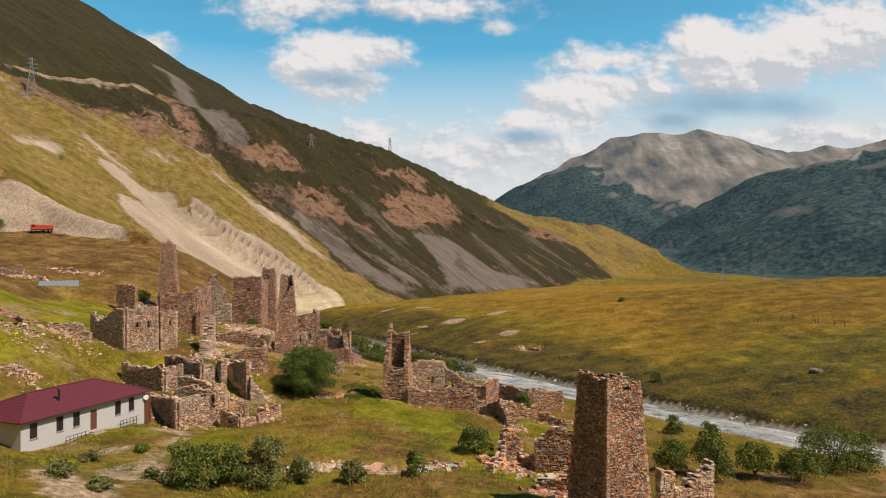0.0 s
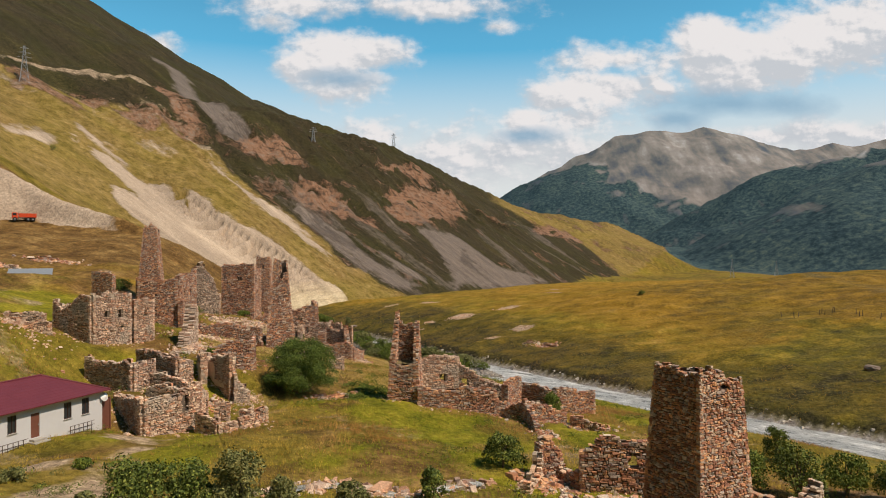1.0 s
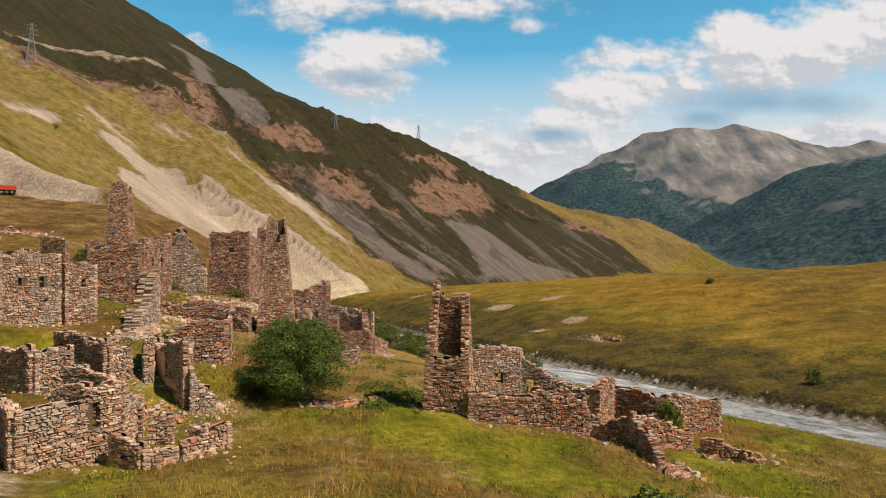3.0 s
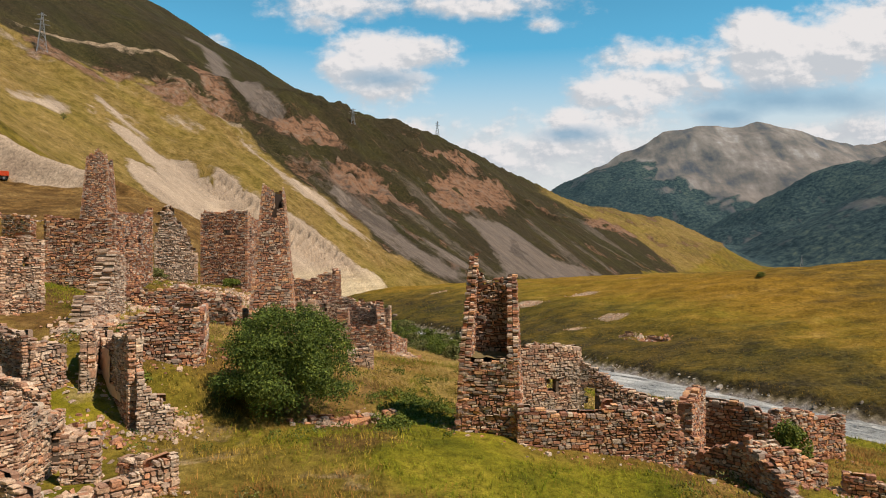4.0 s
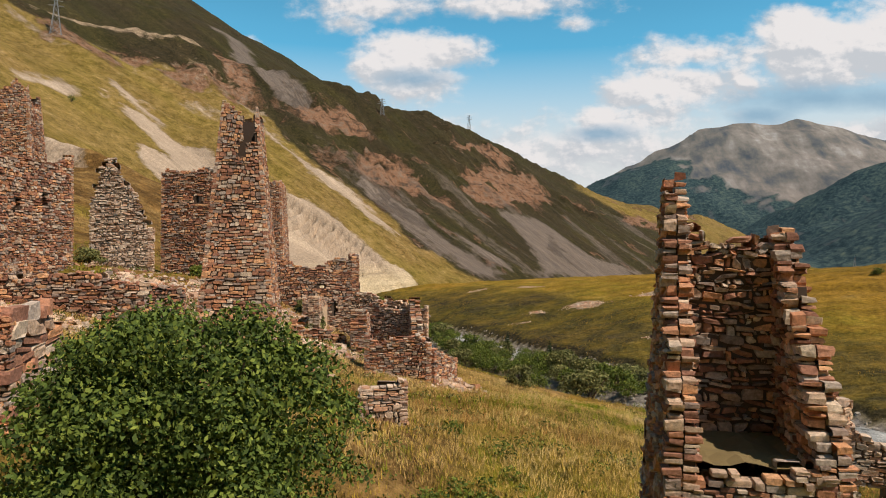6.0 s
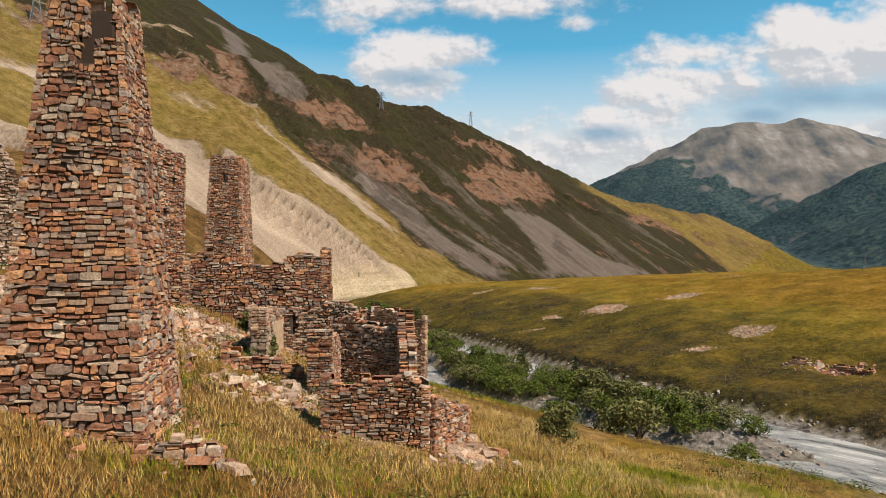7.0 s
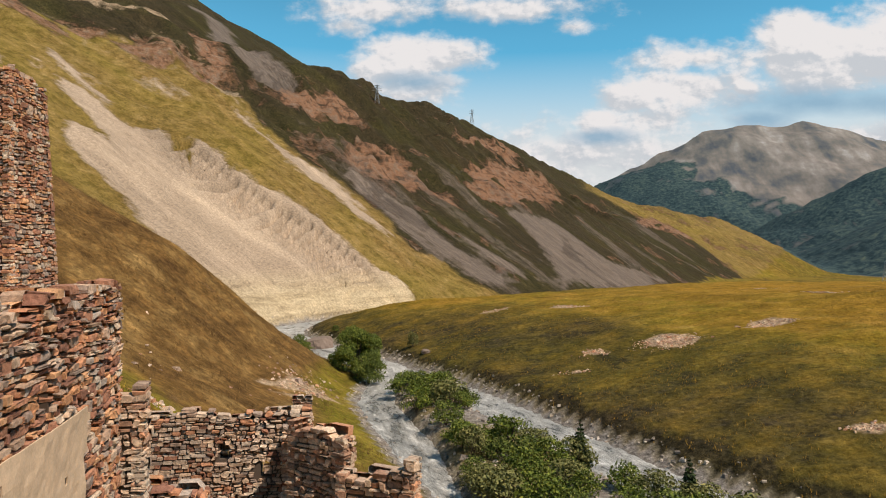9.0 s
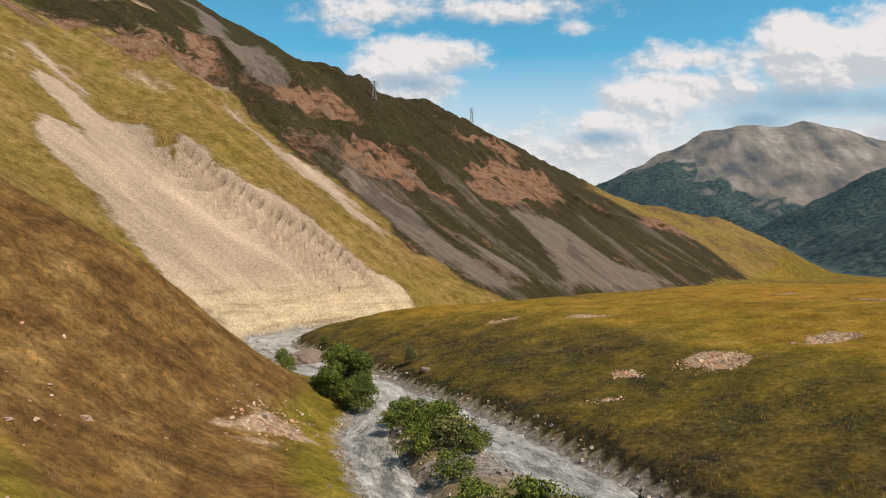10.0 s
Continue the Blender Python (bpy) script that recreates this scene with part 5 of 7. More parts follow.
            # ruins over the river
            ([run((-37, 136.4), (-33.7, 137.6), [17.4, 18.0, 18.8])], "red", "broken wall end of red slate"),
            ([run((-29.8, 138), (-22.8, 138.1), [15.6, 16.2, 16.1, 16.5, 16.3], holes=((2.6, 2.95, 14.6, 15.9), (0.9, 1.6, 13.8, 15.2)), jag=0.9)], "mixed", "grey slate wall with a window slot"),
            ([run((-23.6, 134.5), (-19.3, 133), [15.8, 16.4, 16.0, 16.4])], "mixed", "grey house wall with rust-red top"),
            ([run((-19.3, 133), (-18.1, 127.4), [16.5, 16.2, 15.4, 14.4, 13.6], 0.85, jag=0.6)], "red", "crumbling side wall of rust-red slate"),
            ([run((-22.9, 129.6), (-23.5, 133.4), [15.9, 15.6, 15.0], 1.25)], "red", "thick stub of layered red slate"),
            ([run((-21.3, 124.8), (-17, 125.3), [14.7, 14.5, 14.7, 14.4, 15.0, 14.2], 0.9, jag=0.5), run((-17, 125.3), (-15.8, 128.6), [13.9, 13.4, 12.6])], "red", "low front wall of red and grey slate"),
            ([run((-28.4, 131), (-24.4, 131.6), [14.8, 14.5, 14.5, 13.9])], "red", "low broken wall of rust-red slate"),
            ([run((-27.5, 133.4), (-28.1, 137.6), [16.7, 16.4, 16.0], 0.9)], "tan", "pale plastered end of a wall"),
            ([run((-31.4, 121.5), (-28.2, 122.3), [16.6, 16.4])], "red", "short wall behind the tall tower"),
            ([run((-32.6, 157.6), (-26.4, 159.1), [14.2, 14.3, 14.5, 14.3, 14.6], holes=((3.2, 3.6, 12.4, 13.0), (4.6, 5.0, 11.7, 12.3)), jag=0.5), run((-26.4, 159.1), (-25.9, 156.4), [14.6, 13.4, 14.2], 0.8)], "mixed", "long house wall of grey and tan stone"),
            ([run((-25.6, 155.7), (-23.4, 154.7), [14.4, 14.8, 14.5])], "tan", "standing corner of rust-tinted stone"),
            ([run((-23.4, 153.8), (-20.9, 153.2), [13.8, 14.0, 14.3])], "tan", "low end wall over the river"),
            ([run((-29.7, 150.7), (-28.5, 151.1), [16.4, 16.9], 0.8)], "tan", "small pale stump of a wall"),
            ([run((-30, 152), (-27.4, 152.7), [13.9, 13.4, 13.0], 0.9)], "red", "low stump of red stones"),
            # on the upper meadow
            ([run((-98, 146.6), (-91.6, 148), [28.6, 29.3, 28.4, 29.0], holes=((2.0, 2.6, 26.6, 27.4), (4.4, 5.0, 26.4, 27.2))), run((-91.4, 147.6), (-86, 146), [27.2, 26.6, 26.9], holes=((1.4, 1.9, 25.4, 26.0), (3.2, 3.7, 25.2, 25.8)))], "tan", "low ruined house wall behind the shelter"),
            ([run((-88.5, 157.5), (-84.6, 158.2), [28.6, 29.0, 27.9], 1.0, jag=0.7)], "red", "fallen wall above the shelter"),
            ([run((-64, 96.5), (-56.4, 93), [23.0, 22.6, 22.0, 21.2], 0.8, jag=0.6)], "red", "long broken wall running down the meadow"),
            ([run((-56.8, 98), (-52.4, 98.8), [22.3, 22.6, 21.6], 0.9, jag=0.7)], "tan", "crumbled stub of a pale wall"),
            ([run((-61.5, 128), (-57.5, 127), [26.4, 27.0, 26.2], 0.9, jag=0.7)], "red", "crumbled wall on the upper meadow"),
            ([run((-57, 83.5), (-51.5, 86.5), [22.0, 22.4, 21.6, 21.0], 0.8, jag=0.6)], "tan", "low broken wall above the white house"),
            ([run((-51, 92.5), (-48.5, 93.5), [21.4, 21.9, 21.2], 0.8, jag=0.6)], "tan", "low stump of a wall in the meadow"),
            ([run((-52, 76.5), (-47.4, 79), [18.0, 18.4, 17.6], 0.8, jag=0.6)], "tan", "low broken wall behind the white house"),
            # across the river
            ([run((17.4, 180.5), (21.4, 180.2), [7.0, 7.2, 7.0], 0.6)], "tan", "low line of stones on the far meadow"),
            ([run((22.4, 178.6), (25.2, 175.8), [7.2, 7.3, 6.4], 0.8, jag=0.6)], "red", "small dark ruin in the meadow")):
        made = masonry("stone_ruin", walls, pal, None, text, parts=(300 if any(w in text for w in ("yard wall", "of a yard", "thick stub", "front wall", "slot", "side wall", "long house")) else 60),
                near=(walls[0]["a"][0], walls[0]["a"][1], walls[0]["tops"][0]), course=0.125 if any(w in text for w in ("thick stub", "front wall", "slot", "side wall", "long house", "rust-red top")) else 0.15)
        if "plastered" in text:
            w = walls[0]
            plaster(made, w["a"], w["b"], min(w["tops"]) - 3.0, min(w["tops"]) - 0.3, len(text), 0.6, w["thick"] / 2 + 0.06)
    # tall front over the river, beside the far tower
    front = masonry("ruined_house", [run((-34.8, 139.6), (-26.2, 142), [19.4, 19.6, 18.7, 19.0, 19.7, 19.75], holes=((5.6, 6.2, 16.8, 17.2),)), run((-26.2, 142), (-28.2, 148.7), [19.75, 19.8, 19.7], holes=((2.0, 2.4, 17.6, 18.4), (4.8, 5.2, 16.4, 16.8)))],
            "red", None, "tall rust-red slate house front with a plastered side", "ruined house", near=(-27, 142, 18), parts=300)
    plaster(front, (-26.2, 142), (-28.2, 148.7), 13.0, 17.4, 5, 0.52)


build_towers()
build_houses()


# ---- rubble, boulders, river stones ----
def loose_stones(name, xs, ys, sizes, mat, label, category, group="", sink=0.3, flat=0.55):
    """Many small stones lying on the ground, as one mesh."""
    rs = np.random.RandomState(len(xs) + 7)
    n = len(xs)
    zs = ground_z(np.asarray(xs), np.asarray(ys))
    base = np.array([(-.5, -.5, -.5), (.5, -.5, -.5), (.5, .5, -.5), (-.5, .5, -.5), (-.5, -.5, .5), (.5, -.5, .5), (.5, .5, .5), (-.5, .5, .5)])
    co = np.repeat(base[None], n, 0) * rs.uniform(0.65, 1.1, (n, 8, 1)) + rs.uniform(-0.12, 0.12, (n, 8, 3))
    co[:, 4:, :2] *= 0.75
    scale = np.stack([sizes * rs.uniform(0.8, 1.6, n), sizes * rs.uniform(0.6, 1.0, n), sizes * flat * rs.uniform(0.6, 1.2, n)], -1)
    co *= scale[:, None, :]
    tilt = rs.normal(0, 0.28, n)
    ct, stl = np.cos(tilt)[:, None], np.sin(tilt)[:, None]
    x1, z1 = co[..., 0] * ct - co[..., 2] * stl, co[..., 0] * stl + co[..., 2] * ct
    co[..., 0], co[..., 2] = x1, z1
    yaw = rs.uniform(0, 6.28, n)
    c, s = np.cos(yaw)[:, None], np.sin(yaw)[:, None]
    x2, y2 = co[..., 0] * c - co[..., 1] * s, co[..., 0] * s + co[..., 1] * c
    co[..., 0], co[..., 1] = x2 + np.asarray(xs)[:, None], y2 + np.asarray(ys)[:, None]
    co[..., 2] += (zs + scale[:, 2] * (0.5 - sink))[:, None]
    quads = np.array([(0, 3, 2, 1), (4, 5, 6, 7), (0, 1, 5, 4), (1, 2, 6, 5), (2, 3, 7, 6), (3, 0, 4, 7)])
    faces = (np.arange(n)[:, None, None] * 8 + quads[None]).reshape(-1, 4)
    ob = mesh_object(name, co.reshape(-1, 3).tolist(), faces.tolist(), mat)
    return tagged(ob, label, category, group, "stuff")


def heap(cx, cy, rx, ry, n, size, palette, label, turn=0.0):
    rs = np.random.RandomState(int(abs(cx * 13 + cy * 7)) + n)
    u, v = rs.normal(0, 0.5, n) * rx, rs.normal(0, 0.5, n) * ry
    c, s = math.cos(radians(turn)), math.sin(radians(turn))
    loose_stones("rubble", cx + u * c - v * s, cy + u * s + v * c, size * rs.lognormal(0, 0.45, n), STONES[palette][0], label, "rubble", "ruined village")


def build_rubble():
    heap(-37.5, 128.5, 6.0, 4.0, 1000, 0.26, "mixed", "pale grey rubble of a fallen house", -35)
    heap(-34.5, 133, 4.0, 3.0, 800, 0.25, "mixed", "red and white rubble of fallen walls")
    heap(-31.5, 135.5, 3.0, 2.5, 600, 0.24, "mixed", "rust-red rubble of fallen walls")
    heap(-41.5, 120.5, 3.5, 2.0, 350, 0.3, "tan", "pale rubble below a ruined castle")
    heap(-36, 112, 5, 1.6, 320, 0.3, "tan", "broken stones along a terrace", 15)
    heap(-34.8, 101.5, 2.4, 3.6, 420, 0.26, "tan", "pale stones fallen from a gable")
    heap(-27.5, 88.8, 3.0, 2.0, 260, 0.2, "red", "stones fallen inside a ruined house")
    heap(-24.6, 91.5, 1.8, 1.6, 170, 0.2, "tan", "pale stones below a leaning buttress")
    heap(-23, 81, 3.4, 2.2, 160, 0.28, "tan", "scattered stones in a ruined yard")
    heap(-24.5, 128, 4.0, 2.4, 300, 0.26, "mixed", "rust-red stones scattered in dry grass")
    heap(-15.6, 127.2, 1.5, 2.4, 300, 0.26, "mixed", "grey stones spilling down the slope")
    heap(-23.0, 116.2, 1.6, 0.5, 60, 0.28, "red", "few red stones in dry grass")
    heap(-28.8, 150, 2.2, 3.4, 280, 0.25, "mixed", "fallen red stones between two walls")
    heap(-27.2, 139.7, 2.8, 1.0, 420, 0.26, "mixed", "fallen stones between a low wall and a house front")
    heap(-31.5, 164.5, 1.6, 0.8, 160, 0.22, "mixed", "red and grey stones of a fallen wall on the slope")
    heap(-39.5, 170.5, 1.2, 1.0, 60, 0.22, "mixed", "few red and grey stones in grass")
    heap(-20.6, 152.4, 1.6, 1.3, 120, 0.32, "grey", "grey stones at a wall's end")
    heap(6.5, 66, 2.2, 3.2, 420, 0.32, "red", "red rubble round a ruined tower yard")
    heap(11.5, 61, 2.6, 2.4, 420, 0.3, "grey", "grey rubble behind the tower")
    heap(10, 56.8, 2.0, 1.2, 240, 0.32, "red", "red rubble at the tower's foot")
    heap(20, 55, 3.0, 1.6, 300, 0.32, "tan", "pale rubble beside the tower")
    heap(2, 99.5, 4, 2, 180, 0.3, "red", "red stones fallen in a yard")
    heap(15, 94, 4, 1.6, 140, 0.3, "red", "slate stones in riverside grass")
    heap(9.4, 86.5, 1.2, 1.6, 120, 0.3, "red", "slate stones fallen downhill")
    heap(-15, 97.3, 3.2, 0.8, 150, 0.32, "red", "rust-red stones along a path", 36)
    heap(-85, 157.5, 6, 2.0, 260, 0.34, "red", "red rubble on the upper meadow")
    heap(-90, 146, 5, 1.6, 160, 0.3, "tan", "pale rubble before a ruined house")
    heap(-55, 96.5, 4.5, 2.2, 220, 0.28, "tan", "pale rubble on the grass slope")
    heap(-53, 84, 5, 2.6, 140, 0.24, "tan", "pale rubble beside the meadow", -10)
    heap(-49.5, 90, 4.5, 3, 120, 0.24, "tan", "scattered stones above the house")
    heap(-48, 78, 3, 1.6, 70, 0.24, "tan", "stones behind the house")
    heap(-59.5, 136, 3.0, 1.6, 120, 0.28, "red", "red stones beside the upper tower")
    heap(22.5, 178.2, 3.4, 1.3, 220, 0.36, "red", "dark stones of a small ruin in the meadow")
    heap(-50, 180, 10, 16, 45, 0.2, "grey", "few grey rocks on a brown slope")
    heap(-42.5, 208, 3.2, 8, 200, 0.2, "grey", "pale stones on an eroded slope")
    grey = STONES["river"][0]
    rs = np.random.RandomState(5)
    xs, ys, sz = [], [], []
    for line, off in ((LEFT_BANK, -0.4), (RIGHT_BANK, 0.5)):
        seg = np.diff(line, axis=0)
        for i in range(2, 20):
            ln = np.hypot(*seg[i])
            k = int(ln * (3.2 if line is RIGHT_BANK else 2.0))
            u = rs.rand(k)
            nx, ny = seg[i][1] / ln, -seg[i][0] / ln
            w = rs.normal(off, 0.75, k)
            xs += list(line[i, 0] + seg[i, 0] * u + nx * w)
            ys += list(line[i, 1] + seg[i, 1] * u + ny * w)
            sz += list(rs.lognormal(-1.6, 0.5, k))
    loose_stones("bank_stones", np.array(xs), np.array(ys), np.array(sz), grey, "grey stones along both banks of the river", "stones", flat=0.7)
    # stones in the stream and on the shingle island
    k = 5200
    u = rs.rand(k)
    i = rs.randint(2, 19, k)
    w = rs.rand(k)
    p = (LEFT_BANK[i] + (LEFT_BANK[i + 1] - LEFT_BANK[i]) * u[:, None]) * (1 - w[:, None]) + (RIGHT_BANK[i] + (RIGHT_BANK[i + 1] - RIGHT_BANK[i]) * u[:, None]) * w[:, None]
    dl, dr = -along(LEFT_BANK, p[:, 0], p[:, 1])[0], along(RIGHT_BANK, p[:, 0], p[:, 1])[0]
    dry = island(p[:, 0], p[:, 1], -dl, -dr) > 0.25
    keep = dry | (rs.rand(k) < 0.07)
    loose_stones("shingle", p[keep, 0], p[keep, 1], rs.lognormal(-1.5, 0.45, k)[keep], grey, "pale grey shingle of the river bed", "stones", flat=0.8)
    # stony patches of the meadow across the river
    for cx, cy, a, b, k in ((3.2, 230.5, 4.4, 3.2, 620), (-6.8, 229.5, 2.2, 1.8, 160), (-10.3, 222, 2.4, 1.0, 60), (19.3, 236.3, 3.2, 2.2, 220), (19.3, 197, 3.0, 2.6, 260), (10.9, 191, 2.2, 1.0, 90), (-7.5, 266.6, 3.6, 2.0, 120), (-22.2, 270, 2.6, 1.6, 70), (47, 323, 7, 3, 150), (40, 268.5, 5, 2.2, 150), (16.6, 234, 3, 1, 60)):
        loose_stones("stony_patch", cx + rs.normal(0, 0.45, k) * a, cy + rs.normal(0, 0.45, k) * b, rs.lognormal(-1.75, 0.4, k), STONES["tan"][0], "patch of bare pale stones in the meadow", "stones", "stony patches", flat=0.6)


def build_scattered_stones():
    """Stones that have dropped from the walls and lie along their feet."""
    rs = np.random.RandomState(61)
    for pal, text in (("red", "scattered red stones along the walls' feet"), ("tan", "scattered tan stones along the walls' feet"), ("grey", "scattered grey stones along the walls' feet")):
        xs, ys, sz = [], [], []
        for a, b, th, p in FEET:
            if p != pal:
                continue
            ln = float(np.hypot(*(b - a)))
            k = int(ln * 7)
            u, off = rs.rand(k), (th / 2 + 0.1 + rs.exponential(0.55, k)) * rs.choice([-1, 1], k)
            nx, ny = (b - a)[1] / ln, -(b - a)[0] / ln
            xs += list(a[0] + (b - a)[0] * u + nx * off)
            ys += list(a[1] + (b - a)[1] * u + ny * off)
            sz += list(rs.lognormal(-1.75, 0.45, k))
        loose_stones("scattered_stones", np.array(xs), np.array(ys), np.array(sz), STONES[pal][0], text, "stones", "ruined village")


def boulder(x, y, sx, sy, sz, seed, label, mat):
    bm = bmesh.new()
    bmesh.ops.create_icosphere(bm, subdivisions=4, radius=1)
    for v in bm.verts:
        p = v.co
        k = 1 + 0.22 * noise.noise(p * 1.3 + Vector((seed, 0, 0))) + 0.12 * noise.noise(p * 3.1 + Vector((0, seed, 0))) + 0.05 * noise.noise(p * 8)
        q = p * k
        q.z = min(q.z, 0.62 + 0.15 * p.x)
        v.co = Vector((q.x * sx, q.y * sy, q.z * sz))
    me = bpy.data.meshes.new("boulder")
    bm.to_mesh(me)
    bm.free()
    me.materials.append(mat)
    ob = new("boulder", me)
    ob.matrix_basis = pose(x, y, gz(x, y) + sz * 0.25, 0, 0, seed * 40)
    return tagged(ob, label, "boulder")


# ---- plants ----
def leaf_material(name, lo, mid, hi):
    mat, nt, b = nodes_of(name)
    r = nt.nodes.new("ShaderNodeNewGeometry").outputs["Random Per Island"]
    col = ramp(nt, r, [(0.0, lo), (0.55, mid), (1.0, hi)])
    blot = noise_tex(nt, 0.9, 3)
    col = mix(nt, 1.0, col, ramp(nt, blot, [(0.3, (0.7, 0.75, 0.7)), (0.7, (1.25, 1.2, 1.1))]), "MULTIPLY")
    nt.links.new(col, b.inputs["Base Color"])
    b.inputs["Roughness"].default_value = 0.75
    b.inputs["Specular IOR Level"].default_value = 0.3
    b.inputs["Transmission Weight"].default_value = 0.0
    b.inputs["Subsurface Weight"].default_value = 0.0
    return mat


LEAVES = {"deep": leaf_material("deep_leaves", (0.027, 0.05, 0.011), (0.085, 0.14, 0.026), (0.205, 0.265, 0.052)),
          "dark": leaf_material("dark_leaves", (0.04, 0.062, 0.014), (0.095, 0.14, 0.028), (0.225, 0.26, 0.056)),
          "willow": leaf_material("willow_leaves", (0.085, 0.10, 0.036), (0.16, 0.17, 0.06), (0.27, 0.26, 0.105)),
          "fresh": leaf_material("fresh_leaves", (0.05, 0.082, 0.014), (0.11, 0.16, 0.026), (0.22, 0.25, 0.045)),
          "spruce": leaf_material("spruce_needles", (0.012, 0.03, 0.012), (0.03, 0.06, 0.02), (0.06, 0.09, 0.03))}
BARK = plain("bark", (0.10, 0.075, 0.055), 0.9, scale=8)


def leaf_cloud(rs, centres, radii, count, size):
    """Leaf quads on the shells of many small lobes: corner points and faces."""
    w = np.prod(radii, axis=1) ** 0.67
    pick = rs.choice(len(centres), count, p=w / w.sum())
    d = rs.normal(0, 1, (count, 3))
    d /= np.linalg.norm(d, axis=1)[:, None]
    d[:, 2] = np.where(d[:, 2] < -0.35, -d[:, 2] * 0.6, d[:, 2])
    r = rs.uniform(0.55, 1.06, (count, 1)) ** 0.6
    p = np.array(centres)[pick] + d * np.array(radii)[pick] * r
    nrm = d + rs.normal(0, 0.7, (count, 3))
    nrm /= np.linalg.norm(nrm, axis=1)[:, None]
    t = np.cross(nrm, rs.normal(0, 1, (count, 3)))
    t /= np.linalg.norm(t, axis=1)[:, None] + 1e-9
    b = np.cross(nrm, t)
    s = size * rs.uniform(0.6, 1.4, (count, 1))
    co = np.stack([p - t * s, p + b * s * 0.55, p + t * s, p - b * s * 0.55], 1)
    return co.reshape(-1, 3), np.arange(count * 4).reshape(-1, 4)


def stems(rs, w, h, n, thick):
    bm = bmesh.new()
    for _ in range(n):
        a, lean = rs.uniform(0, 6.28), rs.uniform(0.1, 0.42)
        last = None
        for k in range(5):
            f = k / 4
            c = Vector((math.cos(a) * lean * w * f ** 1.3, math.sin(a) * lean * w * f ** 1.3, h * 0.8 * f - 0.15))
            r = thick * (1 - 0.75 * f)
            ring = [bm.verts.new(c + Vector((math.cos(q) * r, math.sin(q) * r, 0))) for q in (0, 1.26, 2.51, 3.77, 5.03)]
            if last:
                for j in range(5):
                    bm.faces.new((last[j], last[(j + 1) % 5], ring[(j + 1) % 5], ring[j]))
            last = ring
    return bm


def bush(x, y, w, h, kind, label, count, leaf=0.13, seed=0, name="bush", category="bush", group="bushes", lobes=22, fine=1.0):
    rs = np.random.RandomState(seed)
    holder = new(name)
    holder.empty_display_size = 0.3
    tagged(holder, label, category, group)
    part("trunk", stems(rs, w * 0.8, h, 7, 0.03 + 0.012 * h), BARK, holder)
    cs, rr = [], []
    for k in range(lobes):
        a, e = rs.uniform(0, 6.28), rs.uniform(-0.2, 1.0)
        rad = math.sqrt(1 - abs(e * 0.93) ** (2 + 2 * (1 - fine))) * rs.uniform(0.35, 0.74 + 0.14 * (1 - fine) / 0.4)
        size = rs.uniform(0.17, 0.34) * fine
        cs.append((math.cos(a) * rad * w * 0.5, math.sin(a) * rad * w * 0.5, h * (0.24 + e * 0.58)))
        rr.append((size * w * 0.62, size * w * 0.62, size * h * 0.72))
    co, faces = leaf_cloud(rs, cs, rr, count, leaf)
    co[:, 2] = np.maximum(co[:, 2], 0.02)
    mesh_object("crown", co.tolist(), faces.tolist(), LEAVES[kind], holder)
    if x is not None:
        holder.matrix_basis = Matrix.Translation((x, y, gz(x, y) - 0.1))
    return holder


def spruce(x, y, h, seed):
    rs = np.random.RandomState(seed)
    holder = new("spruce")
    holder.empty_display_size = 0.3
    tagged(holder, "young dark green spruce among riverside willows", "spruce", "young spruces")
    bm = bmesh.new()
    bmesh.ops.create_cone(bm, segments=7, radius1=0.09, radius2=0.015, depth=h, cap_ends=True, matrix=Matrix.Translation((0, 0, h / 2)))
    part("trunk", bm, BARK, holder)
    cs, rr = [], []
    tiers = 11
    for k in range(tiers):
        f = k / (tiers - 1)
        reach = (1 - f) * h * 0.24 + 0.08
        for j in range(7):
            a = j * 0.898 + k * 0.5 + rs.uniform(-0.2, 0.2)
            cs.append((math.cos(a) * reach * 0.6, math.sin(a) * reach * 0.6, h * (0.08 + 0.88 * f) - reach * 0.12))
            rr.append((reach * 0.5, reach * 0.5, 0.13 + 0.08 * (1 - f)))
    co, faces = leaf_cloud(rs, cs, rr, 2600, 0.1)
    mesh_object("crown", co.tolist(), faces.tolist(), LEAVES["spruce"], holder)
    holder.matrix_basis = Matrix.Translation((x, y, gz(x, y) - 0.1))


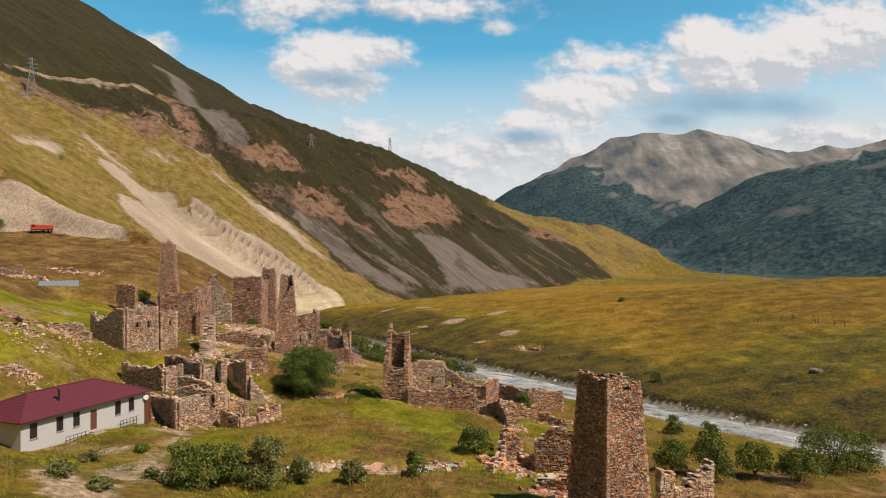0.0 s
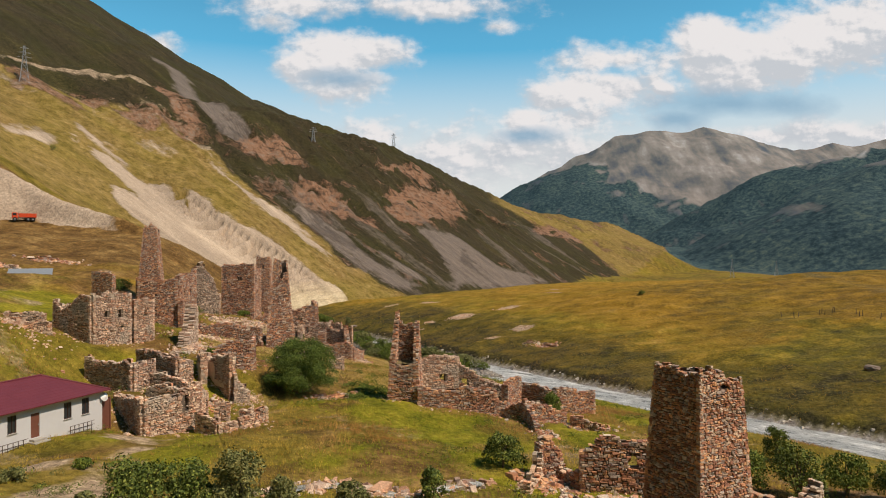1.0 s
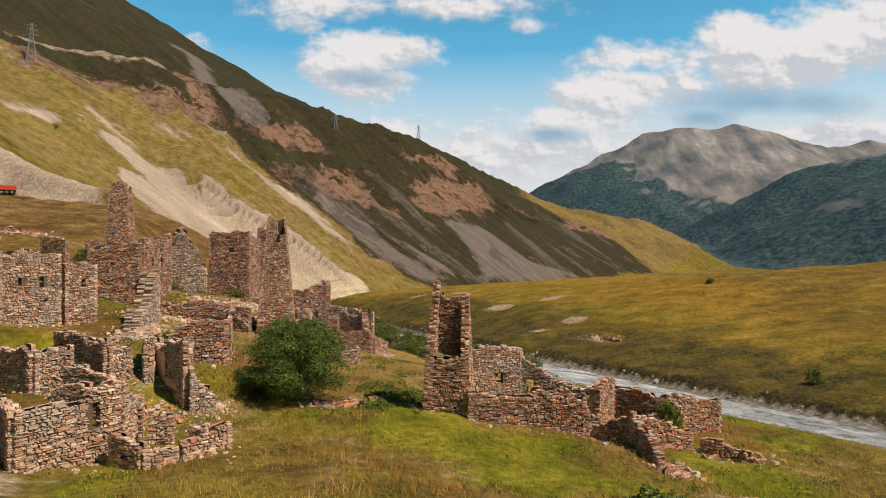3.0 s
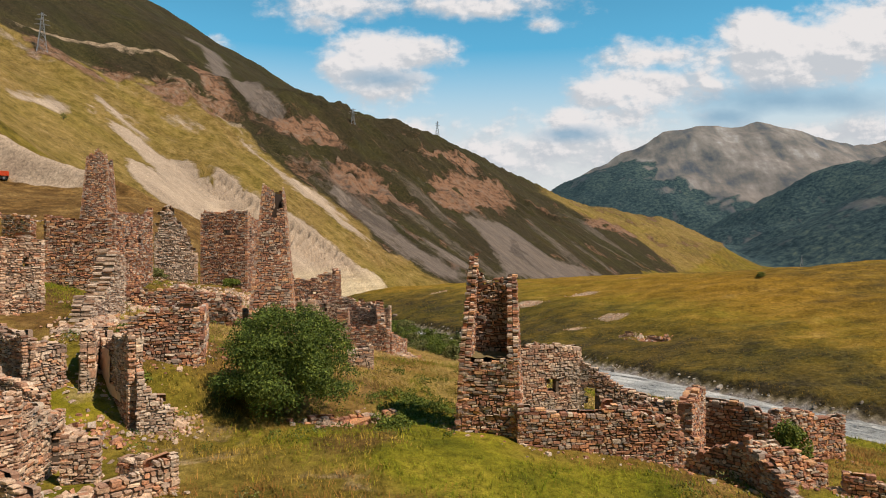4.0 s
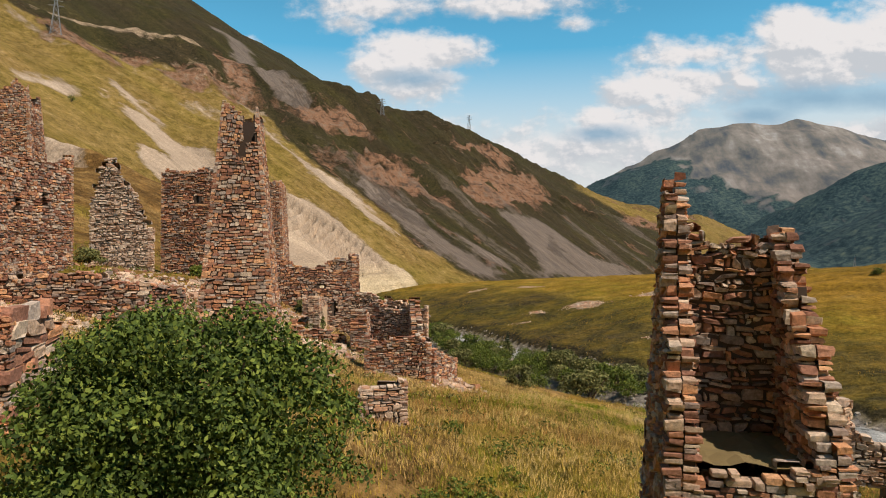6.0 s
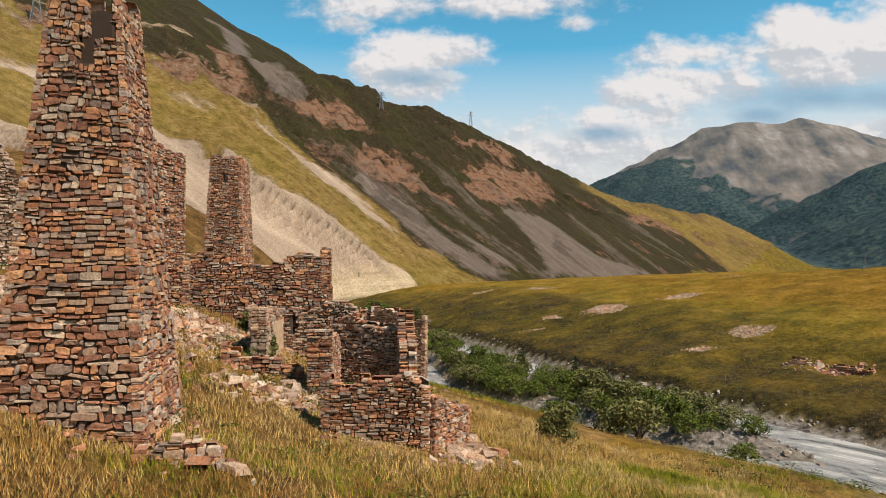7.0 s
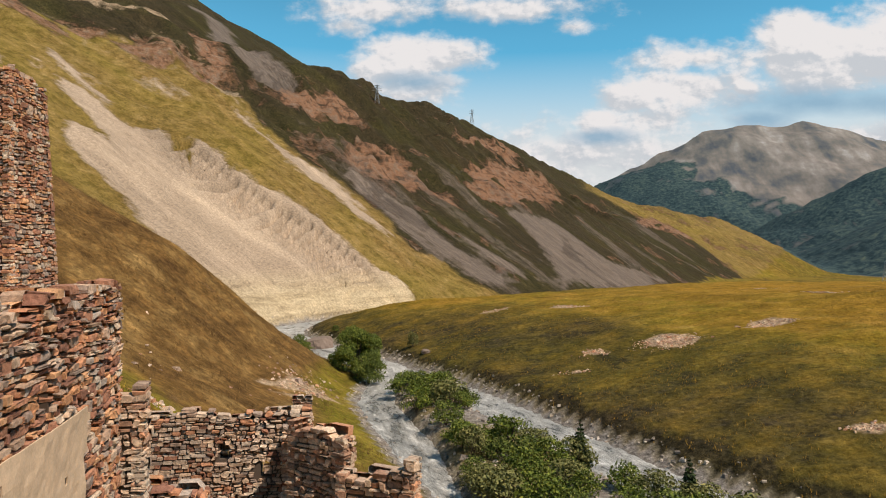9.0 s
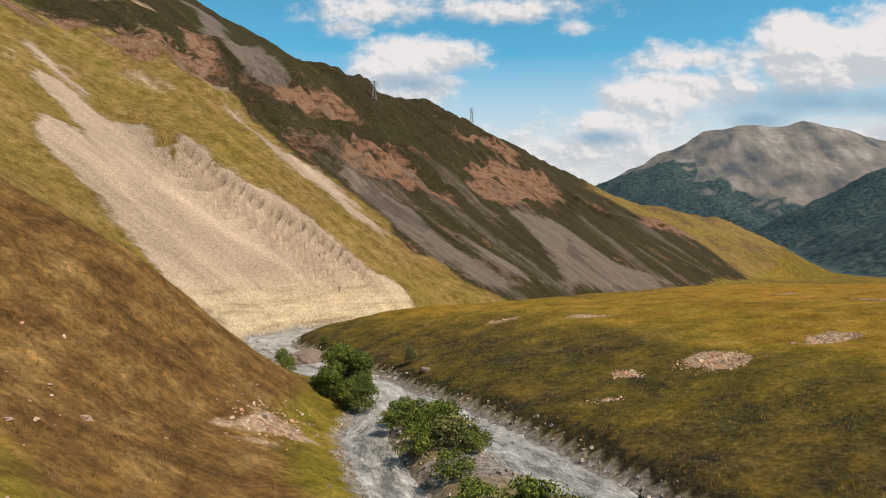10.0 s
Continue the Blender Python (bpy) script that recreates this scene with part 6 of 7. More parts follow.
def build_plants():
    bush(-19.3, 96.2, 9.2, 7.3, "deep", "great round dark green willow bush in dry grass", 72000, 0.07, 3, lobes=170, fine=0.62)
    for k, (x, y, w, h, kind, n) in enumerate((
            (-19.3, 52, 5.0, 3.9, "dark", 6000), (-16.8, 53.6, 3.6, 3.4, "dark", 4000), (-14.0, 54, 4.2, 4.1, "willow", 5000), (-11.6, 55, 2.4, 2.4, "willow", 2500),
            (-7.4, 56, 2.4, 2.0, "willow", 2200), (-2.4, 57, 2.3, 2.3, "dark", 2200), (3.2, 69, 3.9, 3.3, "dark", 4000),
            (32.2, 95, 3.0, 3.1, "dark", 2600), (33.4, 85, 3.4, 4.0, "dark", 3000), (23.7, 70, 4.3, 3.6, "fresh", 4000), (27, 68, 5.3, 4.8, "dark", 5000), (32.7, 71, 4.6, 4.0, "fresh", 4500),
            (36.3, 69, 5.4, 3.7, "dark", 5000), (43.8, 76, 7.8, 5.5, "fresh", 7000), (47.6, 77.5, 5.2, 4.5, "fresh", 4500), (11.7, 96.6, 3.2, 3.4, "fresh", 3600),
            (-41.5, 231.5, 9.6, 7.8, "fresh", 26000), (-38.6, 227.0, 5.4, 5.2, "dark", 9000), (-58.5, 257, 3.2, 3.6, "fresh", 2200), (-56.5, 253, 4.0, 2.2, "fresh", 2200),
            (-57.7, 279.5, 2.0, 1.6, "dark", 900), (-36.2, 252, 2.4, 3.2, "willow", 1500), (58, 220, 2.6, 1.6, "dark", 900), (42.7, 136, 2.8, 2.3, "dark", 1500),
            (-131, 200, 4.0, 3.4, "dark", 1600), (-27.5, 48.5, 2.6, 1.2, "willow", 1500), (-24.2, 47.5, 2.2, 1.0, "willow", 1200), (-22.6, 52.6, 1.8, 0.9, "willow", 900), (-29.5, 56.5, 2.0, 0.9, "willow", 900), (-27, 60.5, 1.5, 0.7, "fresh", 700), (-61.3, 138, 4.4, 2.6, "dark", 2200), (-11, 137, 2.6, 2.2, "willow", 1600), (-185, 328, 3.6, 3.0, "dark", 900),
            (-38.6, 137.2, 2.8, 1.4, "fresh", 1800), (-30.4, 139.3, 2.0, 1.5, "willow", 1500), (-45.5, 131.2, 3.0, 1.5, "willow", 1500), (-33.2, 120.8, 1.8, 1.2, "fresh", 1000),
            (-27.6, 134.6, 1.8, 1.4, "willow", 1200), (-30.2, 145.6, 2.4, 1.8, "willow", 1500), (-26.5, 151.6, 1.8, 1.2, "willow", 1100),
            (-21.4, 129.6, 2.8, 1.2, "fresh", 2000), (-19.9, 130.4, 2.0, 1.0, "fresh", 1300), (-24.2, 135.2, 1.6, 1.1, "fresh", 900), (-31.5, 99.3, 1.5, 0.9, "fresh", 700), (-28.4, 94.5, 2.4, 0.9, "fresh", 1100))):
        bush(x, y, w, h, kind, {"dark": "dense dark green bush on the grass slope", "willow": "grey-green willow shrub with thin leaves", "fresh": "bright green leafy shrub in tall grass"}[kind], int(n * 1.1), 0.095 if w < 8 else 0.13, 20 + k, lobes=34)
    # willows along the stream and on the island
    rs = np.random.RandomState(77)
    stock = [bush(None, None, 3.6, 2.7, k, t, 1600, 0.105, 200 + j, lobes=40) for j, (k, t) in enumerate((("willow", "grey-green willow shrub beside the river"), ("fresh", "spreading willow shrub on river shingle"),
                                                                                           ("fresh", "bright green riverside shrub"), ("dark", "dark green alder shrub by the water")))]
    spots = []
    for _ in range(1500):
        x, y = rs.uniform(-42, 18), rs.uniform(150, 227)
        dl, dr = -along(LEFT_BANK, np.array([x]), np.array([y]))[0][0], along(RIGHT_BANK, np.array([x]), np.array([y]))[0][0]
        isle = island(np.array([x]), np.array([y]), np.array([-dl]), np.array([-dr]))[0] > 0.75 and dr > (7.4 if y < 195 else 5.5) + 1.2 * math.sin(y * 0.21)
        shore = -2.5 < dl < -0.8 and 150 < y < 166
        bare = 192 < y < 206 and dr < 13
        if (isle or shore) and not bare and all((x - a) ** 2 + (y - b) ** 2 > 3.4 for a, b in spots):
            spots.append((x, y))
    for j, (x, y) in enumerate(spots[:120]):
        k = j % 4 if j >= 4 else j
        s = rs.uniform(0.75, 1.2)
        m = Matrix.Translation((x, y, gz(x, y) - 0.1)) @ Matrix.Rotation(rs.uniform(0, 6.28), 4, "Z") @ Matrix.Diagonal((s * rs.uniform(0.9, 1.25), s, s * rs.uniform(0.75, 1.15), 1))
        if j < 4:
            stock[j].matrix_basis = m
        else:
            copy_thing(stock[k], m)
    for x, y, h, sd in ((-12.7, 187.5, 3.8, 1), (-6.6, 178, 3.6, 2), (-2, 171.5, 2.4, 3)):
        spruce(x, y, h, sd)


def grass_material(name, stops):
    mat, nt, b = nodes_of(name)
    pos = nt.nodes.new("ShaderNodeNewGeometry").outputs["Position"]
    col = ramp(nt, noise_tex(nt, 0.22, 5, 0.65, pos), stops)
    r = nt.nodes.new("ShaderNodeNewGeometry").outputs["Random Per Island"]
    col = mix(nt, 1.0, col, ramp(nt, r, [(0, (0.6, 0.6, 0.6)), (1, (1.4, 1.35, 1.25))]), "MULTIPLY")
    nt.links.new(col, b.inputs["Base Color"])
    b.inputs["Roughness"].default_value = 0.85
    b.inputs["Specular IOR Level"].default_value = 0.1
    # a sward takes the light as the ground does, blade by blade a little differently
    tip = nt.nodes.new("ShaderNodeVectorMath")
    tip.operation = "MULTIPLY_ADD"
    nt.links.new(nt.nodes.new("ShaderNodeNewGeometry").outputs["True Normal"], tip.inputs[0])
    tip.inputs[1].default_value, tip.inputs[2].default_value = (0.3, 0.3, 0.0), (0, 0, 1)
    nt.links.new(tip.outputs[0], b.inputs["Normal"])
    return mat


def grass(name, xs, ys, height, blades, mat, label, wide=0.024):
    rs = np.random.RandomState(len(xs))
    n = len(xs)
    zs = ground_z(xs, ys)
    k = blades
    a = rs.uniform(0, 6.28, (n, k))
    h = height * rs.lognormal(0, 0.35, (n, k))
    lean = rs.uniform(0.3, 1.2, (n, k)) * h
    bx, by = xs[:, None] + rs.normal(0, 0.10, (n, k)), ys[:, None] + rs.normal(0, 0.10, (n, k))
    w = wide * rs.uniform(0.6, 1.5, (n, k))
    tx, ty = bx + np.cos(a) * lean, by + np.sin(a) * lean
    zz = np.repeat(zs[:, None], k, 1)
    co = np.stack([np.stack([bx - np.sin(a) * w, by + np.cos(a) * w, zz - 0.08], -1), np.stack([bx + np.sin(a) * w, by - np.cos(a) * w, zz - 0.08], -1), np.stack([tx, ty, zz + h], -1)], 2)
    co = co.reshape(-1, 3)
    me = bpy.data.meshes.new(name)
    m = n * k
    me.vertices.add(m * 3)
    me.vertices.foreach_set("co", co.ravel())
    me.loops.add(m * 3)
    me.loops.foreach_set("vertex_index", np.arange(m * 3, dtype=np.int32))
    me.polygons.add(m)
    me.polygons.foreach_set("loop_start", (np.arange(m) * 3).astype(np.int32))
    me.update()
    me.materials.append(mat)
    tagged(new(name, me), label, "grass", kind="stuff")


def build_weeds():
    """Low leafy weeds in the grass of the village."""
    rs = np.random.RandomState(29)
    for kind, n, text in (("fresh", 420, "low green leafy weeds in the village grass"), ("dark", 240, "low dark green nettles in the village grass"), ("willow", 150, "low dull olive weeds in the village grass")):
        x, y = rs.uniform(-50, 30, 3 * n), rs.uniform(46, 150, 3 * n)
        ok = (along(LEFT_BANK, x, y)[0] > 3) & (fbm(x, y, 14, 3, 2) > -0.1)
        x, y = x[ok][:n], y[ok][:n]
        r = rs.uniform(0.2, 0.75, len(x))
        co, faces = leaf_cloud(rs, np.stack([x, y, ground_z(x, y) + r * 0.2], -1), np.stack([r, r, r * 0.75], -1), 55 * len(x), 0.055)
        tagged(mesh_object("weeds", co.tolist(), faces.tolist(), LEAVES[kind]), text, "weeds", kind="stuff")


def build_nettles():
    """A stand of nettles in the shade of the broken tower."""
    rs = np.random.RandomState(31)
    x, y = rs.normal(-11.6, 1.5, 90), rs.normal(101.5, 3.6, 90)
    r = rs.uniform(0.3, 0.65, 90)
    co, faces = leaf_cloud(rs, np.stack([x, y, ground_z(x, y) + r * 0.3], -1), np.stack([r, r, r * 0.9], -1), 90 * 120, 0.07)
    tagged(mesh_object("nettles", co.tolist(), faces.tolist(), LEAVES["fresh"]), "stand of tall green nettles beside the broken tower", "nettles", kind="stuff")


def build_grass():
    rs = np.random.RandomState(11)
    n = 150000
    x, y = rs.uniform(-56, 46, n), 40 + 130 * rs.rand(n)
    dl, s = along(LEFT_BANK, x, y)
    clump = fbm(x, y, 7, 3, 2) + 0.5 * fbm(x, y, 22, 2, 5)
    bare = np.minimum(np.hypot((x + 29.5) / 4.6, (y - 70) / 8), np.hypot((x + 25.5) / 6, (y - 53) / 8)) < 0.9 + 0.5 * fbm(x, y, 5, 4, 1)
    keep = (dl > 1.5) & (clump + rs.normal(0, 0.3, n) > -0.2) & ~bare
    x, y, dl, s = x[keep], y[keep], dl[keep], s[keep]
    lush = 0.6 * fbm(x, y, 22, 3, 4) + 0.6 * fbm(x, y, 8, 3, 1) + rs.normal(0, 0.15, len(x)) > 0.12
    rust = (fbm(x, y, 9, 3, 7) + 0.4 * fbm(x, y, 3, 2, 1) + rs.normal(0, 0.15, len(x)) > 0.34) & ~lush
    straw = grass_material("straw_grass", [(0.3, (0.38, 0.25, 0.08)), (0.44, (0.54, 0.37, 0.135)), (0.6, (0.66, 0.49, 0.22)), (0.75, (0.72, 0.57, 0.32))])
    dry_mat = grass_material("dry_grass", [(0.3, (0.22, 0.165, 0.025)), (0.46, (0.34, 0.245, 0.042)), (0.6, (0.45, 0.305, 0.07)), (0.75, (0.53, 0.38, 0.13))])
    green_mat = grass_material("green_grass", [(0.3, (0.10, 0.145, 0.012)), (0.5, (0.21, 0.245, 0.02)), (0.7, (0.36, 0.325, 0.038))])
    pale = ~lush & ~rust
    grass("dry_grass", x[pale], y[pale], 0.21, 4, dry_mat, "tall dry ochre grass on the village slope", 0.017)
    grass("green_grass", x[lush], y[lush], 0.18, 4, green_mat, "fresh green grass in the hollows", 0.018)
    grass("rust_grass", x[rust], y[rust], 0.26, 4, grass_material("rust_grass", [(0.3, (0.20, 0.10, 0.03)), (0.46, (0.33, 0.165, 0.05)), (0.6, (0.43, 0.24, 0.08)), (0.75, (0.50, 0.33, 0.14))]), "tall rust-brown seeding grass on the village slope", 0.014)
    n = 56000
    x, y = rs.uniform(-36, 4, n), rs.uniform(104, 146, n)
    keep = along(LEFT_BANK, x, y)[0] > 1.5
    x, y = x[keep], y[keep]
    turf = fbm(x, y, 6, 3, 6) + rs.normal(0, 0.15, len(x))
    grass("straw_grass", x[turf < 0.5], y[turf < 0.5], 0.20, 4, straw, "long straw-coloured grass between the ruins", 0.0105)
    grass("green_weeds", x[turf >= 0.5], y[turf >= 0.5], 0.20, 4, green_mat, "fresh green weeds between the ruins", 0.014)
    n = 60000
    x, y = rs.uniform(-45, 70, n), rs.uniform(95, 270, n)
    dr = -along(RIGHT_BANK, x, y)[0]
    keep = (dr > 1.0) & (fbm(x, y, 9, 3, 1) + rs.normal(0, 0.4, n) > -0.1)
    grass("meadow_grass", x[keep], y[keep], 0.18, 3, grass_material("meadow_grass", [(0.3, (0.11, 0.08, 0.016)), (0.5, (0.23, 0.145, 0.024)), (0.7, (0.36, 0.225, 0.045))]), "ochre meadow grass across the river")
    n = 26000
    x, y = rs.uniform(-80, -24, n), rs.uniform(150, 235, n)
    dl = along(LEFT_BANK, x, y)[0]
    keep = (dl > 1.5) & (fbm(x, y, 6, 3, 3) + rs.normal(0, 0.3, n) > -0.2)
    grass("heath_grass", x[keep], y[keep], 0.22, 4, grass_material("heath_grass", [(0.3, (0.10, 0.062, 0.028)), (0.5, (0.19, 0.115, 0.048)), (0.7, (0.30, 0.20, 0.085))]), "short brown heath grass on the slope", 0.016)


# ---- the house and other made things ----
PLASTER = plain("white_plaster", (0.56, 0.57, 0.60), 0.9, vary=0.1, scale=0.8)
TIMBER = plain("brown_timber", (0.16, 0.06, 0.04), 0.6, vary=0.3)
DARK_FRAME = plain("dark_window_frame", (0.05, 0.025, 0.02), 0.5)
GREY_METAL = plain("grey_metal", (0.30, 0.31, 0.33), 0.45, 0.6, 0.15)
BLUE_SHEET = plain("blue_grey_sheet", (0.27, 0.30, 0.34), 0.5, 0.2, 0.2)
RUBBER = plain("rubber", (0.02, 0.02, 0.02), 0.8)
ORANGE = plain("orange_paint", (0.62, 0.07, 0.02), 0.45, 0.0, 0.15)
CONCRETE = plain("concrete", (0.36, 0.34, 0.31), 0.9)
WHITE_PAINT = plain("white_paint", (0.75, 0.75, 0.75), 0.4, 0, 0.05)


def roof_sheet():
    mat, nt, b = nodes_of("maroon_roof_sheet")
    f = noise_tex(nt, 0.7, 5)
    f2 = noise_tex(nt, 14, 3)
    col = mix(nt, f, (0.105, 0.018, 0.030), (0.165, 0.032, 0.046))
    nt.links.new(mix(nt, 1.0, col, ramp(nt, f2, [(0.3, (0.85, 0.85, 0.85)), (0.7, (1.12, 1.12, 1.12))]), "MULTIPLY"), b.inputs["Base Color"])
    b.inputs["Roughness"].default_value, b.inputs["Specular IOR Level"].default_value = 0.5, 0.4
    return mat


def window_glass():
    mat, nt, b = nodes_of("window_glass")
    b.inputs["Base Color"].default_value = (0.03, 0.035, 0.04, 1)
    b.inputs["Roughness"].default_value = 0.06
    return mat


def box(bm, x0, x1, y0, y1, z0, z1, m=None):
    vs = [bm.verts.new((m @ Vector(p)) if m else p) for p in ((x0, y0, z0), (x1, y0, z0), (x1, y1, z0), (x0, y1, z0), (x0, y0, z1), (x1, y0, z1), (x1, y1, z1), (x0, y1, z1))]
    for f in ((0, 3, 2, 1), (4, 5, 6, 7), (0, 1, 5, 4), (1, 2, 6, 5), (2, 3, 7, 6), (3, 0, 4, 7)):
        bm.faces.new([vs[i] for i in f])


def solid(*boxes):
    bm = bmesh.new()
    for b in boxes:
        box(bm, *b)
    return bm


def build_house():
    """A long low white house: x runs along the front, y goes into it."""
    house = new("house")
    house.matrix_basis = Matrix.Translation((-39.0, 62.5, 14.05)) @ Matrix.Rotation(math.atan2(0.937, 0.35), 4, "Z")
    tagged(house, "long low white plastered house with a maroon metal roof", "house")
    L, D, H, T = 14.95, 7.2, 2.85, 0.35

    def add_part(name, bm, mat, label="", parent=None):
        me = bpy.data.meshes.new(name)
        bm.to_mesh(me)
        bm.free()
        me.materials.append(mat)
        ob = new(name, me)
        ob.parent = parent or house
        if label:
            tagged(ob, label)
        return ob

    openings = [(w0, w0 + 0.78, 1.1, 2.55) for w0 in (0.92, 3.74, 5.64, 10.86, 12.72)]
    door_at = (7.7, 8.5, 0.25, 2.3)
    cuts = sorted(openings + [door_at])
    bm = bmesh.new()
    u = 0.0
    for a, b, z0, z1 in cuts:
        box(bm, u, a, 0, T, -1.2, H)
        box(bm, a, b, 0, T, -1.2, z0)
        box(bm, a, b, 0, T, z1, H)
        u = b
    box(bm, u, L, 0, T, -1.2, H)
    bmesh.ops.remove_doubles(bm, verts=bm.verts[:], dist=0.0005)
    add_part("wall", bm, PLASTER)
    add_part("wall", solid((0, T, T, D - T, -1.2, H)), PLASTER)
    add_part("wall", solid((L - T, L, T, D - T, -1.2, H)), PLASTER)
    add_part("wall", solid((0, L, D - T, D, -1.2, H)), PLASTER)
    glass = window_glass()
    for a, b, z0, z1 in openings:
        win = add_part("window", solid((a, a + 0.07, 0.04, 0.14, z0, z1), (b - 0.07, b, 0.04, 0.14, z0, z1), (a, b, 0.04, 0.14, z0, z0 + 0.07), (a, b, 0.04, 0.14, z1 - 0.07, z1), (a + 0.4, a + 0.45, 0.04, 0.14, z0, z1)), DARK_FRAME, "dark brown window frame")
        add_part("pane", solid((a + 0.07, b - 0.07, 0.085, 0.095, z0 + 0.07, z1 - 0.07)), glass, "", win)
        add_part("sill", solid((a - 0.05, b + 0.05, -0.08, 0.06, z0 - 0.05, z0 - 0.004)), CONCRETE, "", win)
    a, b, z0, z1 = door_at
    door = add_part("door", solid((a, b, 0.06, 0.12, z0, z1)), TIMBER, "closed brown wooden door")
    add_part("handle", solid((a + 0.68, a + 0.74, 0.0, 0.06, 1.2, 1.35)), GREY_METAL, "", door)
    add_part("step", solid((a - 0.35, b + 0.35, -1.0, -0.01, -1.0, 0.02), (a - 0.15, b + 0.15, -0.6, -0.012, 0.02, 0.2)), CONCRETE, "concrete door step")
    # hipped roof with standing seams
    ov, rise, inset = 0.5, 1.75, 3.4
    x0, x1, y0, y1, e = -ov, L + ov, -ov, D + ov, H + 0.02
    r0, r1, ym, top = x0 + inset + 0.6, x1 - inset - 0.6, D / 2, H + rise
    c = {"a": (x0, y0, e), "b": (x1, y0, e), "c": (x1, y1, e), "d": (x0, y1, e), "p": (r0, ym, top), "q": (r1, ym, top)}
    roof = None
    red = roof_sheet()
    for keys in (("a", "b", "q", "p"), ("b", "c", "q"), ("c", "d", "p", "q"), ("d", "a", "p")):
        bm = bmesh.new()
        lo = [bm.verts.new(c[k]) for k in keys]
        hi = [bm.verts.new(Vector(c[k]) + Vector((0, 0, 0.09))) for k in keys]
        bm.faces.new(lo[::-1])
        bm.faces.new(hi)
        n = len(keys)
        for i in range(n):
            bm.faces.new((lo[i], lo[(i + 1) % n], hi[(i + 1) % n], hi[i]))
        if roof is None:
            roof = add_part("roof", bm, red)
        else:
            add_part("roof_side", bm, red, "", roof)
        # stepped tile rows
        A, B = Vector(c[keys[0]]), Vector(c[keys[1]])
        P, Q = Vector(c[keys[-1]]), Vector(c[keys[2]])
        for r in range(1, 11):
            f = r / 11
            s, t = A.lerp(P, f) + Vector((0, 0, 0.088)), B.lerp(Q, f) + Vector((0, 0, 0.088))
            down = (A - P).normalized() * 0.06 if n == 4 else ((A + B) / 2 - P).normalized() * 0.06
            lift = Vector((0, 0, 0.024))
            bm = bmesh.new()
            v = [bm.verts.new(w) for w in (s, t, t + lift, s + lift, s + down, t + down)]
            for q in ((4, 5, 2, 3), (0, 3, 2, 1), (0, 1, 5, 4), (0, 4, 3), (1, 2, 5)):
                bm.faces.new([v[a] for a in q])
            add_part("roof_panel", bm, red, "", roof)
    for p, q in (("a", "p"), ("b", "q"), ("c", "q"), ("d", "p"), ("p", "q")):
        P, Q = Vector(c[p]) + Vector((0, 0, 0.11)), Vector(c[q]) + Vector((0, 0, 0.11))
        bm = bmesh.new()
        m = look(P, Q)
        bmesh.ops.create_cone(bm, segments=8, radius1=0.08, radius2=0.08, depth=(Q - P).length, cap_ends=True, matrix=Matrix.Translation((P + Q) / 2) @ m.to_3x3().to_4x4())
        add_part("ridge_cap", bm, red, "", roof)
    bm = bmesh.new()
    px, py, pz = 5.2, 1.4, H + 0.75
    bmesh.ops.create_cone(bm, segments=12, radius1=0.11, radius2=0.11, depth=1.4, cap_ends=True, matrix=Matrix.Translation((px, py, pz + 0.6)))
    bmesh.ops.create_cone(bm, segments=12, radius1=0.24, radius2=0.05, depth=0.22, cap_ends=True, matrix=Matrix.Translation((px, py, pz + 1.42)))
    add_part("flue", bm, DARK_FRAME, "dark metal flue pipe")
    bm = bmesh.new()
    bmesh.ops.create_cone(bm, segments=20, radius1=0.42, radius2=0.08, depth=0.16, cap_ends=True, matrix=Matrix.Translation((L + 0.12, -0.2, 2.3)) @ Matrix.Rotation(radians(70), 4, "X"))
    add_part("dish", bm, WHITE_PAINT, "white satellite dish")
    add_part("shed_door", solid((L + 0.05, L + 1.1, 0.3, 0.4, -0.9, 1.9)), TIMBER, "brown timber side gate")
    add_part("gate_post", solid((L + 1.1, L + 1.25, 0.25, 0.45, -1.2, 2.0)), TIMBER)


def build_low_rail(u0, u1):
    """A low black metal rail that leans on the house front."""
    rail = new("low_rail")
    rail.matrix_basis = Matrix.Translation((-39.0, 62.5, 14.05)) @ Matrix.Rotation(math.atan2(0.937, 0.35), 4, "Z")
    tagged(rail, "low black metal rail before the white house", "rail", "low rails")
    for z in (0.05, 0.4):
        me = bpy.data.meshes.new("bar")
        bm = solid((u0, u1, -0.36, -0.32, z, z + 0.04))
        bm.to_mesh(me)
        bm.free()
        me.materials.append(DARK_FRAME)
        new("bar", me).parent = rail
    k = u0
    while k < u1:
        me = bpy.data.meshes.new("upright")
        bm = solid((k, k + 0.04, -0.37, -0.33, -0.7, 0.42))
        bm.to_mesh(me)
        bm.free()
        me.materials.append(DARK_FRAME)
        new("upright", me).parent = rail
        k += 0.45


def thing(name, m, label, category, group=""):
    ob = new(name)
    ob.empty_display_size = 0.3
    ob.matrix_basis = m
    return tagged(ob, label, category, group)


def sub(name, bm, mat, parent, label=""):
    me = bpy.data.meshes.new(name)
    bm.to_mesh(me)
    bm.free()
    me.materials.append(mat)
    ob = new(name, me)
    ob.parent = parent
    return tagged(ob, label) if label else ob


